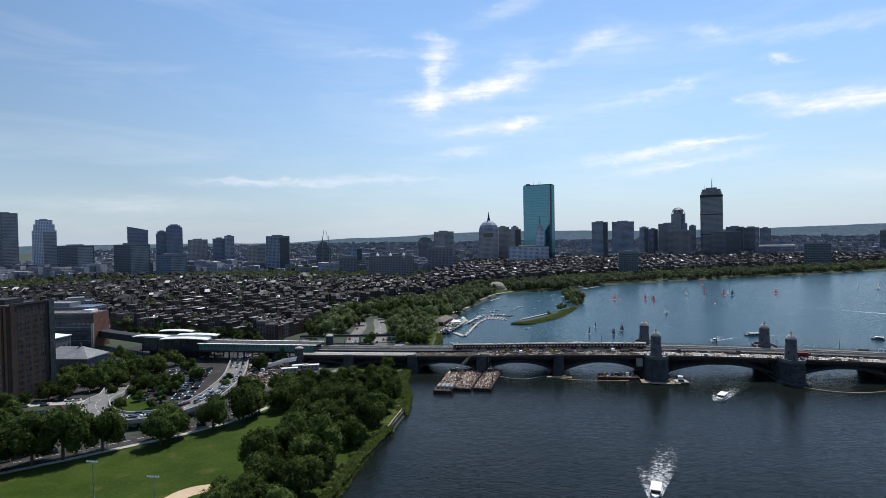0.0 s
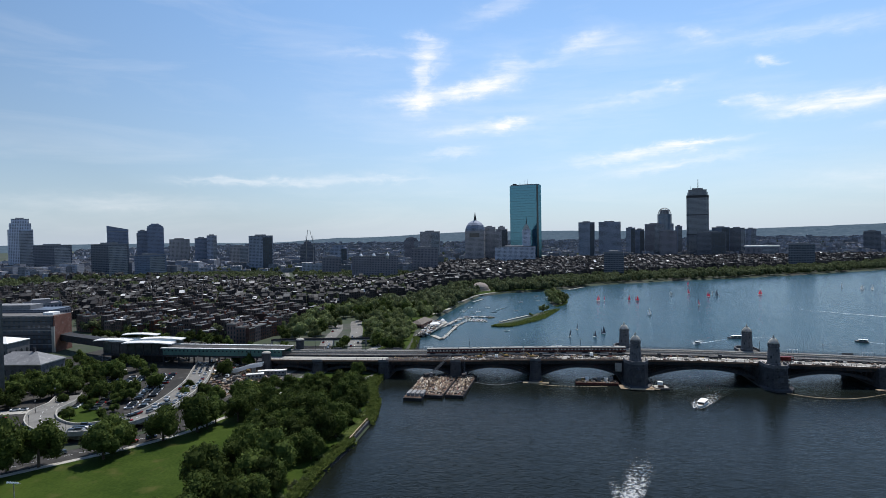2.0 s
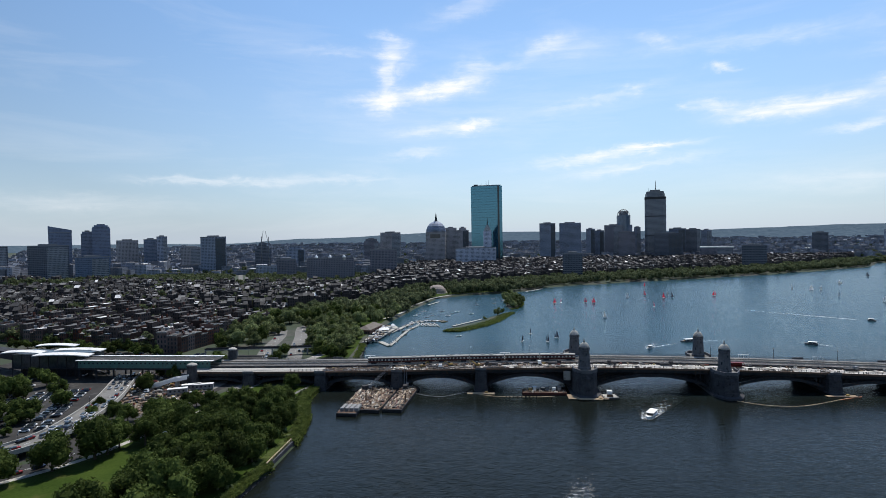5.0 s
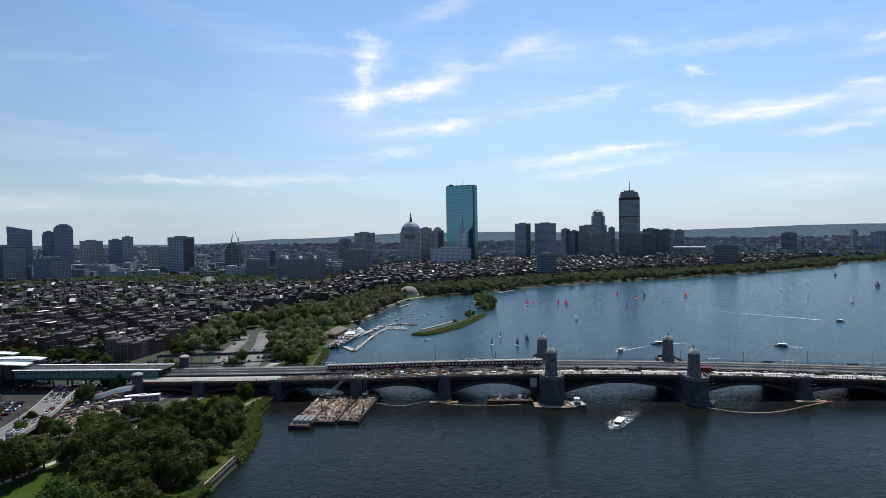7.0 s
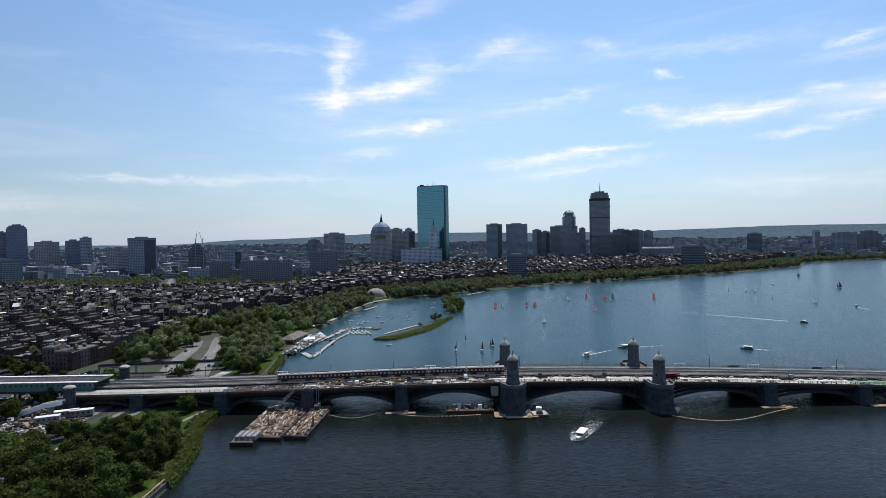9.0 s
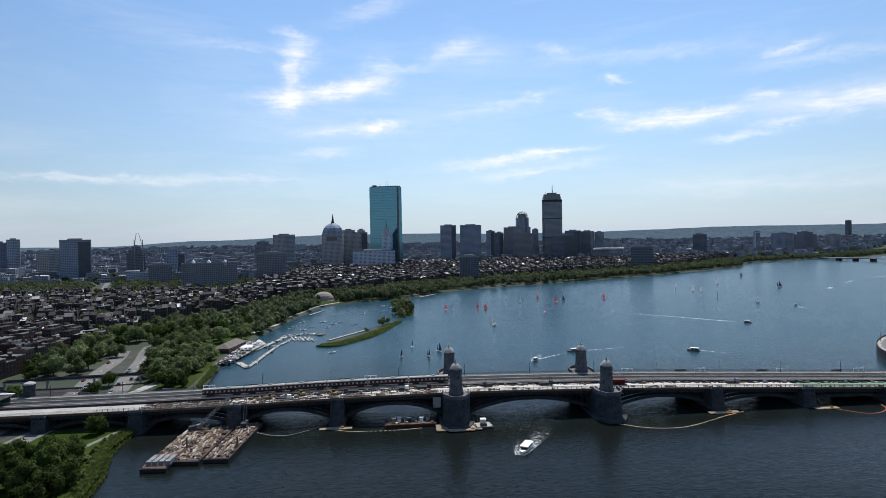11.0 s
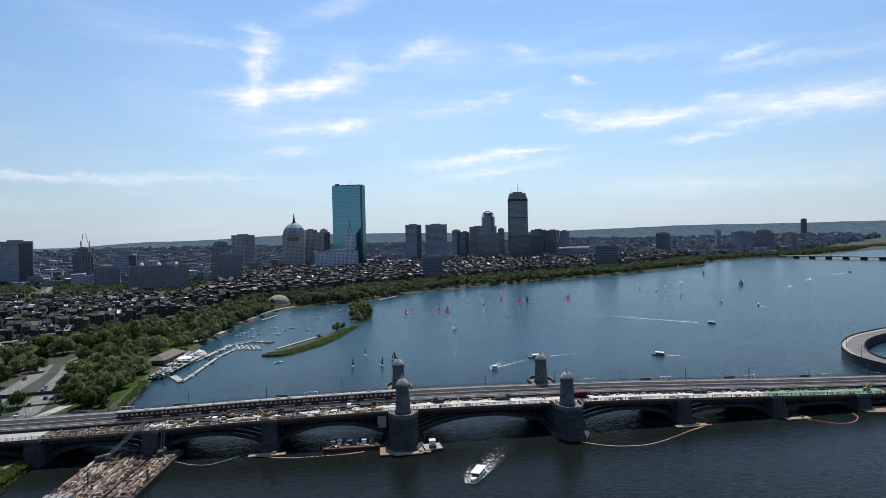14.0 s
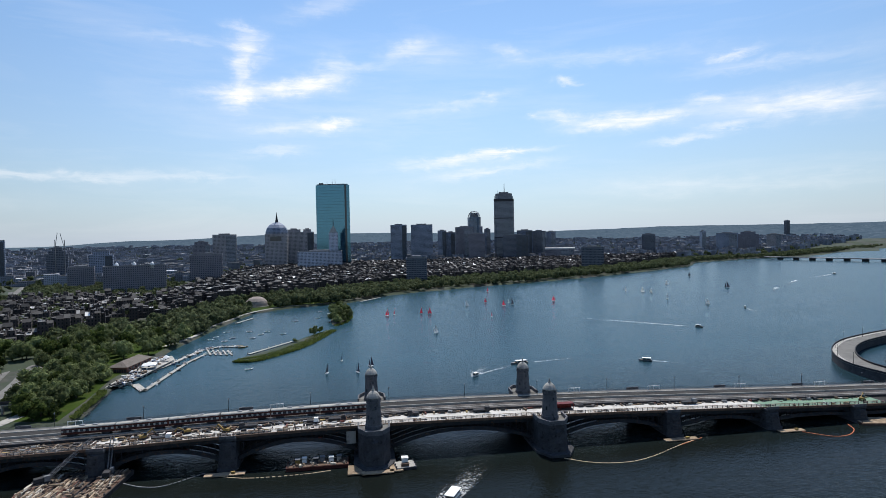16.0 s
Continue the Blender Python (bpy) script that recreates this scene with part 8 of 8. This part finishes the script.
# queue on the ramp
for off, skip in ((-3.2, 0.4), (0.4, 0.65), (3.8, 0.45)):
    for k in range(29, len(LOOP) - 2):
        if rng.random() > skip:
            a, b = Vector(LOOP[k]), Vector(LOOP[k + 1])
            t = (b - a).normalized()
            q = (a + b) / 2 + Vector((-t.y, t.x, 0)) * off
            car(q.x, q.y, q.z + 0.03, math.degrees(math.atan2(t.y, t.x)), "cars on the ramp", "in the queue on the ramp")
# river road, parkway and circle
for line, z, n in ((smooth(EMB, 20), LZ + 0.13, 16), (smooth([(-227, 20), (-228, 50), (-240, 92), (-254, 142), (-270, 192)], 20), LZ + 0.15, 10), (smooth([(-250, 20), (-252, 50), (-264, 95), (-274, 145), (-290, 196)], 20), LZ + 0.13, 8), (smooth([(-420, -166), (-380, -141), (-345, -121)], 20), LZ + 0.12, 14), (smooth([(-400, -131), (-372, -117), (-347, -108)], 20), LZ + 0.18, 8), (smooth([(-300, 64), (-330, 64), (-400, 80)], 20), LZ + 0.14, 8)):
    for _ in range(n):
        k = rng.randrange(len(line) - 1)
        a, b = Vector((*line[k][:2], 0)), Vector((*line[k + 1][:2], 0))
        t = (b - a).normalized()
        s = rng.choice((-2.8, 2.8))
        q = a + Vector((-t.y, t.x, 0)) * s
        car(q.x, q.y, z, math.degrees(math.atan2(t.y, t.x)) + (180 if s > 0 else 0), "cars on the roads", "driving on the riverside road")
for i in range(24):
    car(rng.uniform(-395, -345), rng.uniform(-50, 40), LZ + 0.06, rng.uniform(0, 180), "cars on the roads", "on the traffic circle")
for n, ob in CARS:
    for o in (*ob.children_recursive, ob):
        bpy.data.objects.remove(o)

# building yard
yr = random.Random(12)
for i in range(26):
    pallet(yr.uniform(-308, -262), yr.uniform(-44, 6), LZ + 0.11, yr)
for i in range(7):
    truck(yr.uniform(-305, -264), yr.uniform(-46, 0), LZ + 0.11, yr.uniform(0, 360), yr.choice((M["white"], M["yellow"], M["red"])), i % 2 == 0)
for x, y, a in ((-292, -30, 40), (-276, -18, 130), (-300, -4, 220)):
    machine(x, y, LZ + 0.11, yr, a)


# floodlights of the field
def floodlight(x, y, h, heads):
    ob = thing("floodlight", "tall grey floodlight mast of the playing field", "floodlight", "field lights", "", pose(x, y, LZ))
    part("mast", lathe(bmesh.new(), [(0.22, 0), (0.16, h * 0.5), (0.1, h)], 7), M["slate"], ob)
    part("crossbar", box(-heads * 0.45, heads * 0.45, -0.08, 0.08, h - 0.2, h), M["slate"], ob)
    for k in range(heads):
        bm = lathe(bmesh.new(), [(0.2, 0), (0.36, 0.35)], 8)
        bmesh.ops.transform(bm, matrix=pose((k - (heads - 1) / 2) * 0.85, -0.1, h + 0.05, 60), verts=bm.verts)
        part("lamp_head", bm, M["white"], ob)


floodlight(-247, -213, 14.5, 5)
floodlight(-219, -221, 14.5, 5)
floodlight(-208, -182, 8.0, 2)
floodlight(-219, -118, 8.0, 2)
for k in range(3, len(LOOP) - 4, 9):
    lamp_post(LOOP[k][0], LOOP[k][1] - 7, LZ, 9.0, "slim dark street lamp post", "ramp lamps")
